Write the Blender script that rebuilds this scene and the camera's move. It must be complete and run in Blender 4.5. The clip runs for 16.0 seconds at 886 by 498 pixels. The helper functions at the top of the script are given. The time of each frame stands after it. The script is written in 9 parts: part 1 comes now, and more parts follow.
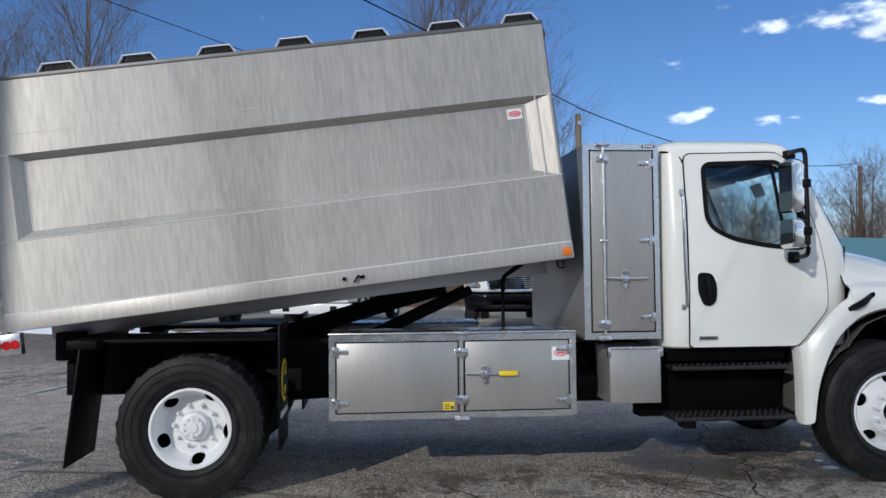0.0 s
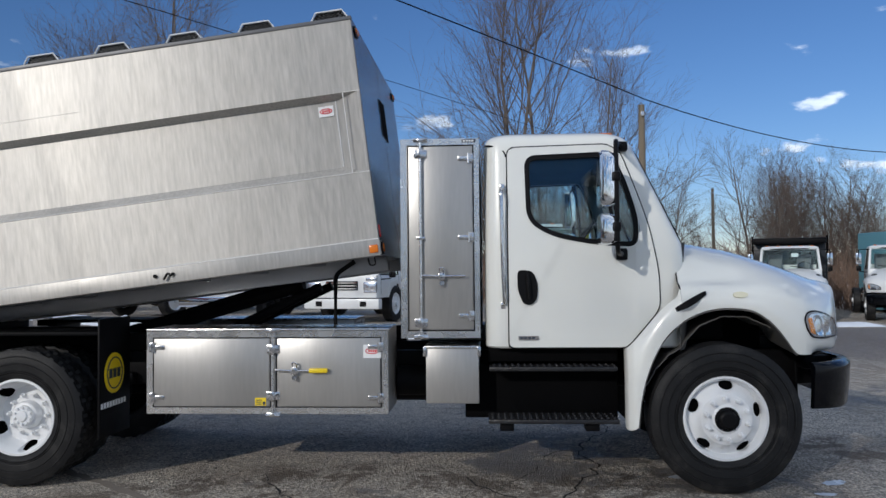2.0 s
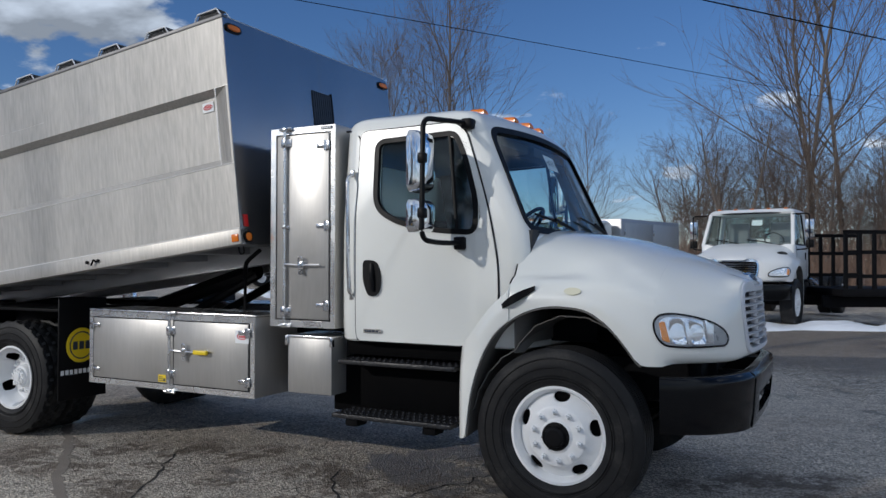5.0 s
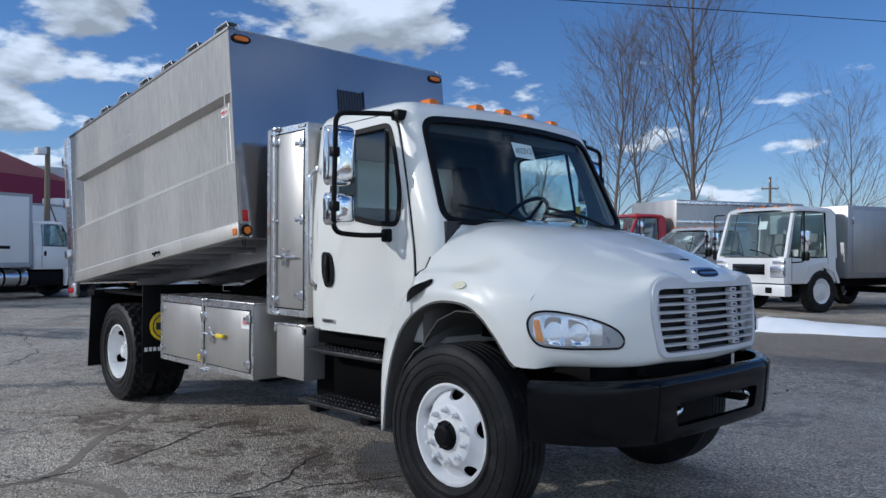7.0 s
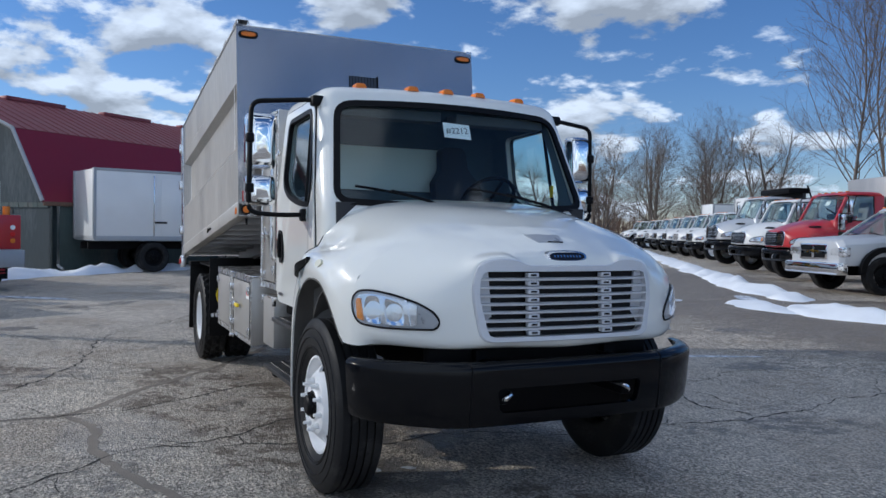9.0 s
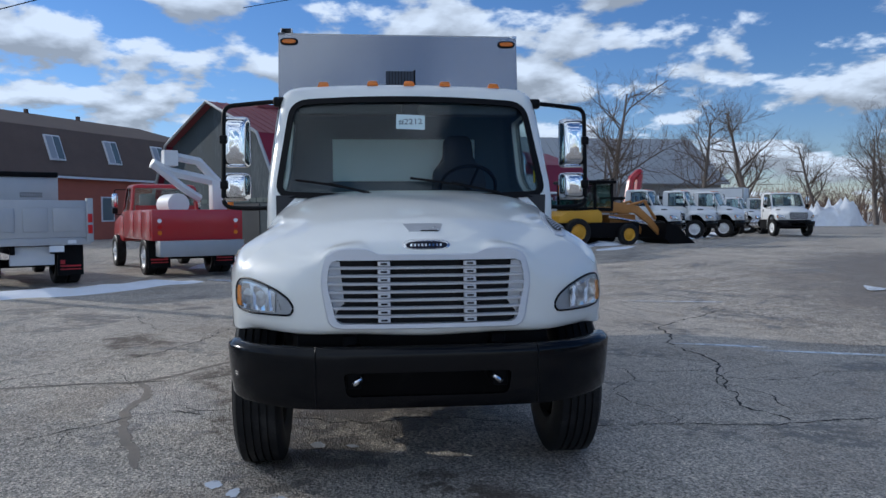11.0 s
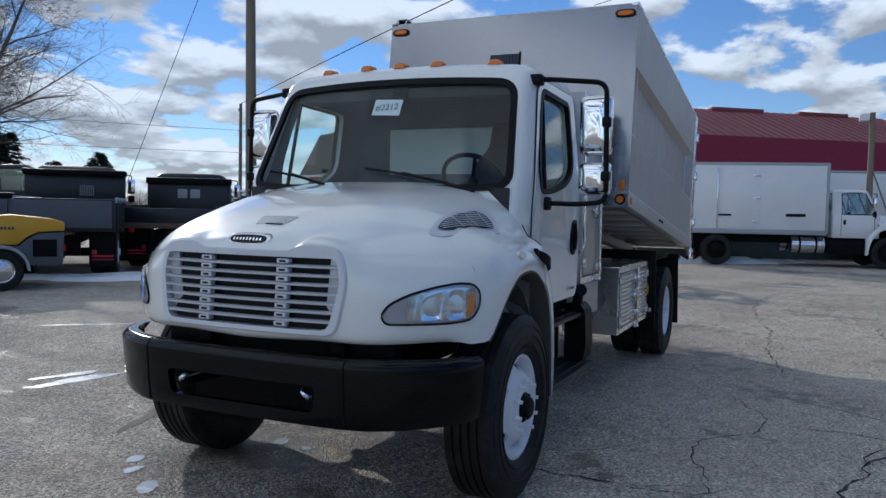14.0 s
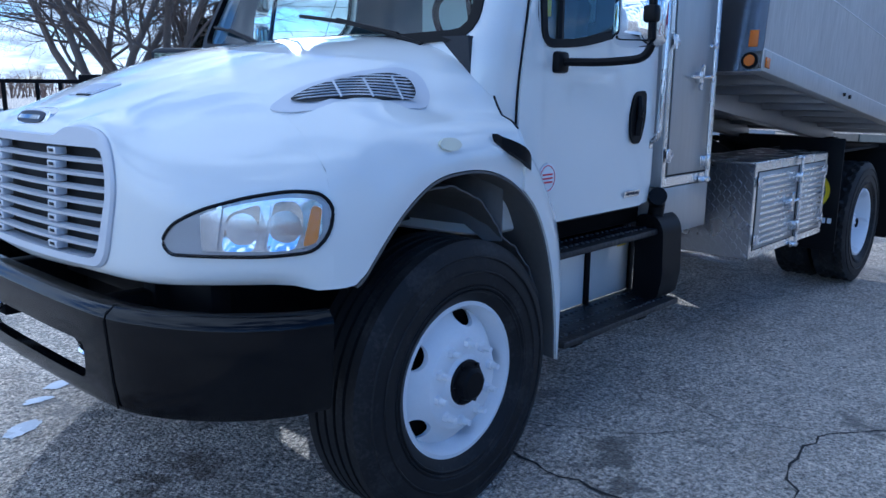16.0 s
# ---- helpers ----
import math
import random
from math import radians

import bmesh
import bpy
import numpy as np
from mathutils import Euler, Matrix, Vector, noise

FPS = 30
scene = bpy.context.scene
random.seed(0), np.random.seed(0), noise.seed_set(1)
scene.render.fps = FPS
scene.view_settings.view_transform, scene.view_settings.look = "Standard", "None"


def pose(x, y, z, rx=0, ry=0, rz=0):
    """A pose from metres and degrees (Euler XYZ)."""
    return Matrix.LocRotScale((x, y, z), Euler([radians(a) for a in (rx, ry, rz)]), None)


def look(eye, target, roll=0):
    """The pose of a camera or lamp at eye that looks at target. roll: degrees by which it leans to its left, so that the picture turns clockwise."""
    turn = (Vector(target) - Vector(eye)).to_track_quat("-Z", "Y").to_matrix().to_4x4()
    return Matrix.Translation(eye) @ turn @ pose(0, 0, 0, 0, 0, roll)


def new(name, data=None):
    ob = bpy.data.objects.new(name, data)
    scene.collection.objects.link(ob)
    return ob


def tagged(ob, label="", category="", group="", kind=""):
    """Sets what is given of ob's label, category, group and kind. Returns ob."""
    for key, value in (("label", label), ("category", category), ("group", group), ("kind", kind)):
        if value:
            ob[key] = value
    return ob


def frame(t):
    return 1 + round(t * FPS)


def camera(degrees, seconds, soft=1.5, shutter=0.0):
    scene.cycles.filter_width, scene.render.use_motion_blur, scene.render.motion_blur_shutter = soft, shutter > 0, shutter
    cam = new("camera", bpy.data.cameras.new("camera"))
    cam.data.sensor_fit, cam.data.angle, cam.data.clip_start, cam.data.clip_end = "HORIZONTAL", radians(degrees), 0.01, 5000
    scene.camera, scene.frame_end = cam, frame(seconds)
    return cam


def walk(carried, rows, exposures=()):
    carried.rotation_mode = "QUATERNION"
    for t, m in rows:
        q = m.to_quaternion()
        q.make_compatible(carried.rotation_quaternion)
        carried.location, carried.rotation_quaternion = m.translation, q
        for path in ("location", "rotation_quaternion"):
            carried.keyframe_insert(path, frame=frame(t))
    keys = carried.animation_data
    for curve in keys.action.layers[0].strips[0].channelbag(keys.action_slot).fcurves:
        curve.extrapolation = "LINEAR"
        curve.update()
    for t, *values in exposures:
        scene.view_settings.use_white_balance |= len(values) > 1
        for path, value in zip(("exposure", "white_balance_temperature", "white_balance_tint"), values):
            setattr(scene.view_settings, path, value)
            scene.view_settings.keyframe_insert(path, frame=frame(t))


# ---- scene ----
cam = camera(59.0, 16.0)
METRES, EYE, TILT, LEAN, TURN = 17.4, 1.531, 0.0, 0.0, -4.7
ROWS = [
    (0.0, 0.0, 0.0, 0.0, 0.02, 2.0, 0.54),
    (0.5, 0.0298, 0.0014, 0.0014, 2.39, 1.88, 0.51),
    (1.0, 0.0607, -0.0004, 0.0013, 4.68, 1.82, 0.5),
    (1.5, 0.0909, 0.0061, 0.0004, 6.38, 1.81, 0.48),
    (2.0, 0.1228, 0.0098, -0.0001, 8.16, 1.72, 0.49),
    (2.5, 0.1524, 0.0219, -0.0008, 10.57, 1.66, 0.6),
    (3.0, 0.1832, 0.0314, -0.0005, 13.92, 1.73, 0.64),
    (3.5, 0.2103, 0.0451, -0.0003, 17.93, 1.67, 0.51),
    (4.0, 0.2394, 0.0577, -0.0004, 22.15, 1.37, 0.26),
    (6.5, 0.3672, 0.1491, -0.0004, 47.34, 0.65, -0.28),
    (7.0, 0.3876, 0.1736, 0.0001, 51.93, 0.35, -0.26),
    (7.5, 0.4088, 0.1985, 0.0007, 56.41, -0.17, -0.36),
    (8.0, 0.4245, 0.2252, 0.0015, 60.64, -0.64, -0.61),
    (8.5, 0.4442, 0.2502, 0.002, 65.23, -1.04, -0.85),
    (9.0, 0.4539, 0.2797, 0.0018, 69.77, -1.39, -0.93),
    (11.5, 0.4827, 0.4312, 0.0042, 94.28, -2.7, 0.64),
    (12.0, 0.4767, 0.4609, 0.0034, 99.57, -2.76, 0.72),
    (12.5, 0.4655, 0.4906, 0.003, 104.54, -2.81, 0.6),
    (13.0, 0.4492, 0.5171, 0.0021, 109.54, -2.76, 0.28),
    (13.5, 0.4296, 0.5398, 0.0024, 114.27, -2.81, -0.23),
    (14.0, 0.406, 0.5584, 0.0032, 119.52, -2.77, -1.12),
    (14.5, 0.3776, 0.5689, 0.003, 124.37, -4.5, -0.93),
    (15.0, 0.3458, 0.5768, 0.0015, 130.58, -9.46, -0.79),
    (15.5, 0.315, 0.5734, 0.0008, 133.86, -10.99, -1.27),
    (16.0, 0.2857, 0.5683, -0.0001, 137.08, -11.39, -0.59),
]
walk(cam, [(t, pose(0, 0, EYE, TILT, LEAN, TURN) @ pose(METRES * x, METRES * y, METRES * z, 90 + pitch, roll, yaw)) for t, x, y, z, yaw, pitch, roll in ROWS],
     [(0.0, -0.08, 5850, 10), (2.5, -0.26, 5900, 10), (4.0, -0.36, 5950, 10), (6.5, -0.05, 5650, 10), (9.0, 0.10, 5700, 10), (11.5, 0.0, 5650, 10), (13.5, 0.03, 5900, 10), (14.5, 0.14, 5650, 10), (15.2, 0.52, 5050, 10), (16.0, 0.82, 4800, 10)])

# ---- world and sun ----
SUN_YAW, SUN_UP = 145.5, 21.0          # degrees: turned left from +y, and above the horizon
sdir = Vector((-math.sin(radians(SUN_YAW)) * math.cos(radians(SUN_UP)), math.cos(radians(SUN_YAW)) * math.cos(radians(SUN_UP)), math.sin(radians(SUN_UP))))
sun = new("sun", bpy.data.lights.new("sun", "SUN"))
sun.data.energy, sun.data.angle, sun.data.color = 2.25, radians(0.6), (1.0, 0.905, 0.77)
sun.matrix_world = look(sdir * 60, (0, 0, 0))

world = bpy.data.worlds.new("winter_sky")
scene.world = world
world.use_nodes = True
wt = world.node_tree
wt.nodes.clear()


def wnode(kind, **values):
    n = wt.nodes.new(kind)
    for k, v in values.items():
        n.inputs[k].default_value = v
    return n


sky = wt.nodes.new("ShaderNodeTexSky")
sky.sky_type, sky.sun_disc = "NISHITA", False
sky.sun_elevation, sky.sun_rotation = radians(SUN_UP), math.atan2(sdir.x, sdir.y)
sky.air_density, sky.dust_density, sky.ozone_density = 1.0, 0.0, 4.0
tc = wt.nodes.new("ShaderNodeTexCoord")
sep = wt.nodes.new("ShaderNodeSeparateXYZ")
wt.links.new(tc.outputs["Generated"], sep.inputs[0])


def wmath(op, a, b=None, c=None):
    n = wt.nodes.new("ShaderNodeMath")
    n.operation = op
    for i, v in enumerate((a, b, c)):
        if v is None:
            continue
        if isinstance(v, (int, float)):
            n.inputs[i].default_value = v
        else:
            wt.links.new(v, n.inputs[i])
    return n.outputs[0]


up = wmath("MAXIMUM", wmath("ADD", sep.outputs[2], 0.26), 0.05)
comb = wt.nodes.new("ShaderNodeCombineXYZ")
wt.links.new(wmath("DIVIDE", sep.outputs[0], up), comb.inputs[0])
wt.links.new(wmath("DIVIDE", sep.outputs[1], up), comb.inputs[1])
puffs = wnode("ShaderNodeTexNoise", Scale=3.1, Detail=10.0, Roughness=0.54, Distortion=0.10)
wt.links.new(comb.outputs[0], puffs.inputs["Vector"])
fields = wnode("ShaderNodeTexNoise", Scale=0.50, Detail=2.0)
wt.links.new(comb.outputs[0], fields.inputs["Vector"])
# more cloud south, west, east and overhead; the unseen east and top add fill
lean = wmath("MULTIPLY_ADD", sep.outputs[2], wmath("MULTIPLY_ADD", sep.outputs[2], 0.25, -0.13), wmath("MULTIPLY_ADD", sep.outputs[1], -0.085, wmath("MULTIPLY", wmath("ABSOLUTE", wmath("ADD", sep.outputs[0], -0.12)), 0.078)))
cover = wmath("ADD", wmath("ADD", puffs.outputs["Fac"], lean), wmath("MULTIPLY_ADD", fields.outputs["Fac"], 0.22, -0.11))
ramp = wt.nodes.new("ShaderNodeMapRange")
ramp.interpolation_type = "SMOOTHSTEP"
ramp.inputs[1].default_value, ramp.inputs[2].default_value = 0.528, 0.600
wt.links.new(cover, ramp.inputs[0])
# the clouds' upper edges catch the light, their undersides are grey
shift = wt.nodes.new("ShaderNodeVectorMath")
shift.operation = "SCALE"
shift.inputs["Scale"].default_value = 0.955
wt.links.new(comb.outputs[0], shift.inputs[0])
above = wnode("ShaderNodeTexNoise", Scale=3.1, Detail=5.0, Roughness=0.50, Distortion=0.10)
wt.links.new(shift.outputs[0], above.inputs["Vector"])
core = wt.nodes.new("ShaderNodeMapRange")
core.inputs[1].default_value, core.inputs[2].default_value = -0.06, 0.09
core.inputs[3].default_value, core.inputs[4].default_value = 0.50, 1.12
wt.links.new(wmath("ADD", wmath("SUBTRACT", puffs.outputs["Fac"], above.outputs["Fac"]), wmath("MULTIPLY_ADD", cover, -0.35, 0.215)), core.inputs[0])
# clouds brighten towards the unseen east and overhead, added fill for the shaded side
dot = wt.nodes.new("ShaderNodeVectorMath")
dot.operation = "DOT_PRODUCT"
wt.links.new(tc.outputs["Generated"], dot.inputs[0])
dot.inputs[1].default_value = (0.87, 0.15, 0.47)
glow = wmath("MULTIPLY_ADD", wmath("MAXIMUM", dot.outputs["Value"], 0.0), 4.6, 5.4)
tint = wt.nodes.new("ShaderNodeMix")
tint.data_type = "RGBA"
tint.inputs[6].default_value, tint.inputs[7].default_value = (0, 0, 0, 1), (0.88, 0.94, 1.0, 1)
tint.inputs[0].default_value = 1.0
bright = wt.nodes.new("ShaderNodeVectorMath")
bright.operation = "SCALE"
wt.links.new(tint.outputs[2], bright.inputs[0])
wt.links.new(wmath("MULTIPLY", glow, core.outputs[0]), bright.inputs["Scale"])
mix = wt.nodes.new("ShaderNodeMix")
mix.data_type = "RGBA"
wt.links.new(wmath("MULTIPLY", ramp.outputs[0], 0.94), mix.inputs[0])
deep = wnode("ShaderNodeHueSaturation", Hue=0.5, Saturation=1.10, Value=0.66)
wt.links.new(sky.outputs[0], deep.inputs["Color"])
cool = wt.nodes.new("ShaderNodeMix")
cool.data_type, cool.blend_type = "RGBA", "MULTIPLY"
cool.inputs[0].default_value = 1.0
cool.inputs[7].default_value = (1.02, 0.95, 1.04, 1)
wt.links.new(deep.outputs[0], cool.inputs[6])
wt.links.new(cool.outputs[2], mix.inputs[6])
wt.links.new(bright.outputs[0], mix.inputs[7])
back = wnode("ShaderNodeBackground", Strength=0.146)
wt.links.new(mix.outputs[2], back.inputs[0])
wout = wt.nodes.new("ShaderNodeOutputWorld")
wt.links.new(back.outputs[0], wout.inputs[0])

# ---- materials ----


def material(name, color, rough=0.5, metal=0.0, vary=0.08, grain=0.0, scale=6.0, fine=80.0, stretch=(1, 1, 1), coat=0.0, bump=0.0, rvary=0.1, spec=0.5, second=None, amount=0.5, edge=0.12, brushed=None):
    """A surface with two scales of variation: patches of `scale` and grain of `fine`; `second` is a stain colour."""
    m = bpy.data.materials.new(name)
    m.use_nodes = True
    nt = m.node_tree
    b = nt.nodes["Principled BSDF"]
    b.inputs["Metallic"].default_value = metal
    b.inputs["Coat Weight"].default_value = coat
    b.inputs["Specular IOR Level"].default_value = spec
    b.inputs["Coat Roughness"].default_value = 0.05
    co = nt.nodes.new("ShaderNodeTexCoord")
    mp = nt.nodes.new("ShaderNodeMapping")
    mp.inputs["Scale"].default_value = stretch
    nt.links.new(co.outputs["Object"], mp.inputs[0])
    n1, n2 = nt.nodes.new("ShaderNodeTexNoise"), nt.nodes.new("ShaderNodeTexNoise")
    for n, s, d in ((n1, scale, 4.0), (n2, fine, 3.0)):
        n.inputs["Scale"].default_value, n.inputs["Detail"].default_value = s, d
        nt.links.new(mp.outputs[0], n.inputs["Vector"])
    obj = nt.nodes.new("ShaderNodeObjectInfo")

    def mth(op, a, bb, c=None):
        n = nt.nodes.new("ShaderNodeMath")
        n.operation = op
        for i, v in enumerate((a, bb, c)):
            if v is None:
                continue
            if isinstance(v, (int, float)):
                n.inputs[i].default_value = v
            else:
                nt.links.new(v, n.inputs[i])
        return n.outputs[0]

    f = mth("MULTIPLY_ADD", n1.outputs["Fac"], 2 * vary, 1 - vary)
    f = mth("ADD", f, mth("MULTIPLY_ADD", n2.outputs["Fac"], 2 * grain, -grain))
    col = nt.nodes.new("ShaderNodeMix")
    col.data_type, col.blend_type = "RGBA", "MULTIPLY"
    col.inputs[0].default_value = 1.0
    col.inputs[6].default_value = (*color, 1)
    nt.links.new(f, col.inputs[7])
    out = col.outputs[2]
    if second:
        st = nt.nodes.new("ShaderNodeMapRange")
        st.inputs[1].default_value, st.inputs[2].default_value = 1 - amount, 1 - amount + edge
        nt.links.new(mth("MULTIPLY_ADD", n2.outputs["Fac"], 0.3, mth("MULTIPLY", n1.outputs["Fac"], 0.7)), st.inputs[0])
        mx = nt.nodes.new("ShaderNodeMix")
        mx.data_type = "RGBA"
        nt.links.new(st.outputs[0], mx.inputs[0])
        nt.links.new(out, mx.inputs[6])
        mx.inputs[7].default_value = (*second, 1)
        out = mx.outputs[2]
    nt.links.new(out, b.inputs["Base Color"])
    nt.links.new(mth("MULTIPLY_ADD", n1.outputs["Fac"], 2 * rvary, rough - rvary), b.inputs["Roughness"])
    if brushed:
        # sheet rolled along the body spreads the light across the roll
        b.inputs["Anisotropic"].default_value = 0.6
        tg = nt.nodes.new("ShaderNodeCombineXYZ")
        for i, v in enumerate(brushed):
            tg.inputs[i].default_value = v
        nt.links.new(tg.outputs[0], b.inputs["Tangent"])
    if bump:
        bp = nt.nodes.new("ShaderNodeBump")
        bp.inputs["Strength"].default_value, bp.inputs["Distance"].default_value = bump, 0.01
        nt.links.new(mth("MULTIPLY_ADD", n1.outputs["Fac"], 3.0 if brushed else 0.0, n2.outputs["Fac"]), bp.inputs["Height"])
        nt.links.new(bp.outputs[0], b.inputs["Normal"])
    return m


def glass_material(name, tint, gloss=0.02, ior=1.60):
    m = bpy.data.materials.new(name)
    m.use_nodes = True
    nt = m.node_tree
    nt.nodes.clear()
    tr, gl = nt.nodes.new("ShaderNodeBsdfTransparent"), nt.nodes.new("ShaderNodeBsdfGlossy")
    tr.inputs[0].default_value = (*tint, 1)
    gl.inputs["Roughness"].default_value = gloss
    # the gloss of a pane, the same from both of its sides
    lw, pw, ma = nt.nodes.new("ShaderNodeLayerWeight"), nt.nodes.new("ShaderNodeMath"), nt.nodes.new("ShaderNodeMath")
    lw.inputs[0].default_value = 0.5
    pw.operation, pw.inputs[1].default_value = "POWER", 5.0
    f0 = ((ior - 1) / (ior + 1)) ** 2
    ma.operation, ma.inputs[1].default_value, ma.inputs[2].default_value = "MULTIPLY_ADD", 1 - f0, f0
    nt.links.new(lw.outputs["Facing"], pw.inputs[0])
    nt.links.new(pw.outputs[0], ma.inputs[0])
    mx, o = nt.nodes.new("ShaderNodeMixShader"), nt.nodes.new("ShaderNodeOutputMaterial")
    nt.links.new(ma.outputs[0], mx.inputs[0])
    nt.links.new(tr.outputs[0], mx.inputs[1])
    nt.links.new(gl.outputs[0], mx.inputs[2])
    nt.links.new(mx.outputs[0], o.inputs[0])
    return m


WHITE = material("white_truck_paint", (0.81, 0.815, 0.775), 0.30, 0.0, 0.02, 0.0, 2.0, coat=1.0, rvary=0.05)
ALU = material("aluminium_sheet", (0.45, 0.44, 0.425), 0.38, 0.65, 0.14, 0.10, 3.5, 45.0, (1, 1, 0.12), rvary=0.08, bump=0.012)
ALU_BODY = material("rolled_aluminium_sheet", (0.462, 0.446, 0.420), 0.46, 0.36, 0.22, 0.30, 2.2, 52.0, (1, 1, 0.13), rvary=0.12, bump=0.03, brushed=(-0.122, 0.0, 0.993))
ALU_FRONT = material("plain_aluminium_sheet", (0.335, 0.335, 0.345), 0.17, 0.95, 0.20, 0.08, 1.6, 40.0, (1, 1, 0.2), rvary=0.09, bump=0.012)
ALU_TRIM = material("bright_aluminium_trim", (0.80, 0.80, 0.80), 0.26, 1.0, 0.05, 0.03, 8.0, 90.0)
ALU_UNDER = material("dull_aluminium_underside", (0.42, 0.42, 0.43), 0.5, 1.0, 0.15, 0.06, 5.0, 60.0)
STEEL = material("stainless_fitting", (0.72, 0.72, 0.73), 0.2, 1.0, 0.06, 0.03, 12.0)
CHROME = material("chrome", (0.83, 0.84, 0.86), 0.06, 1.0, 0.02, 0.0, rvary=0.02)
BLACK = material("black_painted_frame", (0.006, 0.006, 0.007), 0.5, 0.0, 0.2, 0.1, 5.0, second=(0.013, 0.012, 0.012), amount=0.40, spec=0.08)
BUMPER = material("black_gloss_bumper", (0.003, 0.0035, 0.005), 0.12, 0.0, 0.1, 0.0, 3.0, rvary=0.04, spec=0.22)
PLASTIC = material("black_plastic", (0.005, 0.005, 0.006), 0.45, 0.0, 0.1, 0.05, 9.0, spec=0.14)
RUBBER = material("tyre_rubber", (0.014, 0.014, 0.015), 0.52, 0.0, 0.30, 0.15, 7.0, second=(0.034, 0.033, 0.032), amount=0.48, rvary=0.10, bump=0.03, spec=0.2)
RIM = material("white_painted_rim", (0.80, 0.81, 0.82), 0.42, 0.0, 0.05, 0.03, 9.0)
GRILLE = material("silver_grille_plastic", (0.62, 0.63, 0.66), 0.38, 0.1, 0.05, 0.0, 5.0)
AMBER = material("amber_lens", (0.72, 0.19, 0.015), 0.2, 0.0, 0.1)
TURN_LENS = material("pale_amber_lens", (0.72, 0.27, 0.06), 0.2, 0.0, 0.1)
RED_LENS = material("red_lens", (0.55, 0.015, 0.015), 0.2, 0.0, 0.1)
YELLOW = material("yellow_grip", (0.85, 0.62, 0.01), 0.45, 0.0, 0.06)
LAMP_CLEAR = material("headlamp_reflector", (0.72, 0.74, 0.78), 0.14, 0.85, 0.25, 0.1, 14.0)
CREAM = material("cream_lens", (0.75, 0.72, 0.55), 0.25, 0.0, 0.05)
PAPER = material("white_sticker", (0.82, 0.83, 0.84), 0.5, 0.0, 0.03)
RED_INK = material("red_print", (0.62, 0.03, 0.04), 0.5)
DARK_INK = material("dark_print", (0.03, 0.04, 0.06), 0.5)
BLUE_BADGE = material("navy_badge", (0.008, 0.010, 0.022), 0.4, 0.0, spec=0.2)
SEAT = material("grey_seat_fabric", (0.035, 0.036, 0.04), 0.85, 0.0, 0.2, 0.1, 9.0)
INTERIOR = material("grey_cab_lining", (0.065, 0.07, 0.075), 0.8, 0.0, 0.1, 0.05, 6.0)
LAMP_BEZEL = material("smoked_lamp_bezel", (0.42, 0.43, 0.45), 0.3, 0.4, 0.15, 0.05, 12.0)
VENT_GREY = material("dull_vent_metal", (0.16, 0.16, 0.165), 0.5, 0.6, 0.1, 0.05, 12.0)
GLASS = glass_material("cab_glass", (0.90, 0.965, 0.96), ior=1.60)
SHIELD_GLASS = glass_material("windshield_glass", (0.86, 0.96, 0.96), ior=1.55)
LINER = material("grey_moulded_liner", (0.11, 0.105, 0.098), 0.7, 0.0, 0.25, 0.1, 5.0, 40.0, bump=0.1)
# near-black steel for hidden parts, with the shade around them put into its colour
SHADE_BLACK = material("shade_black_steel", (0.003, 0.003, 0.0034), 0.7, 0.0, 0.2, spec=0.05)
CLEAR = glass_material("lamp_cover_glass", (0.93, 0.95, 0.97))

# ---- mesh tools ----


def finish(bm, name, mat, angle=32):
    bmesh.ops.recalc_face_normals(bm, faces=bm.faces)
    me = bpy.data.meshes.new(name)
    bm.to_mesh(me)
    bm.free()
    me.materials.append(mat)
    for p in me.polygons:
        p.use_smooth = True
    me.set_sharp_from_angle(angle=radians(angle))
    return me


def part(name, bm, mat, parent, label="", at=None, angle=32):
    """Link a bmesh (or a ready mesh) as one mesh object under a thing or a part."""
    me = bm if isinstance(bm, bpy.types.Mesh) else finish(bm, name, mat, angle)
    ob = new(name, me)
    ob.parent = parent
    if at is not None:
        ob.matrix_basis = at
    # rows of tiny printed characters are not picked apart
    return tagged(ob, label, kind="stuff" if name in ("printing", "plate_lettering", "sticker_lettering", "badge_lettering") else "")


def thing(name, at, label, category, group="", kind=""):
    ob = new(name)
    ob.empty_display_size = 0.2
    ob.matrix_basis = at
    return tagged(ob, label, category, group, kind)


def solo(name, bm, mat, label, category, group="", kind="", at=None, angle=32):
    ob = new(name, finish(bm, name, mat, angle))
    if at is not None:
        ob.matrix_basis = at
    return tagged(ob, label, category, group, kind)


def box(bm, x0, x1, y0, y1, z0, z1, r=0.0):
    m = Matrix.LocRotScale(((x0 + x1) / 2, (y0 + y1) / 2, (z0 + z1) / 2), None, (abs(x1 - x0), abs(y1 - y0), abs(z1 - z0)))
    vs = bmesh.ops.create_cube(bm, size=1.0, matrix=m)["verts"]
    if r > 0:
        es = list({e for v in vs for e in v.link_edges})
        bmesh.ops.bevel(bm, geom=es, offset=r, segments=2, profile=0.5, affect="EDGES")
    return bm


def boxed(x0, x1, y0, y1, z0, z1, r=0.0):
    return box(bmesh.new(), x0, x1, y0, y1, z0, z1, r)


def cyl(bm, p0, p1, r0, r1=None, seg=16, caps=True):
    p0, p1 = Vector(p0), Vector(p1)
    d = p1 - p0
    m = Matrix.Translation((p0 + p1) / 2) @ d.to_track_quat("Z", "Y").to_matrix().to_4x4()
    bmesh.ops.create_cone(bm, cap_ends=caps, cap_tris=False, segments=seg, radius1=r0, radius2=r0 if r1 is None else r1, depth=d.length, matrix=m)
    return bm


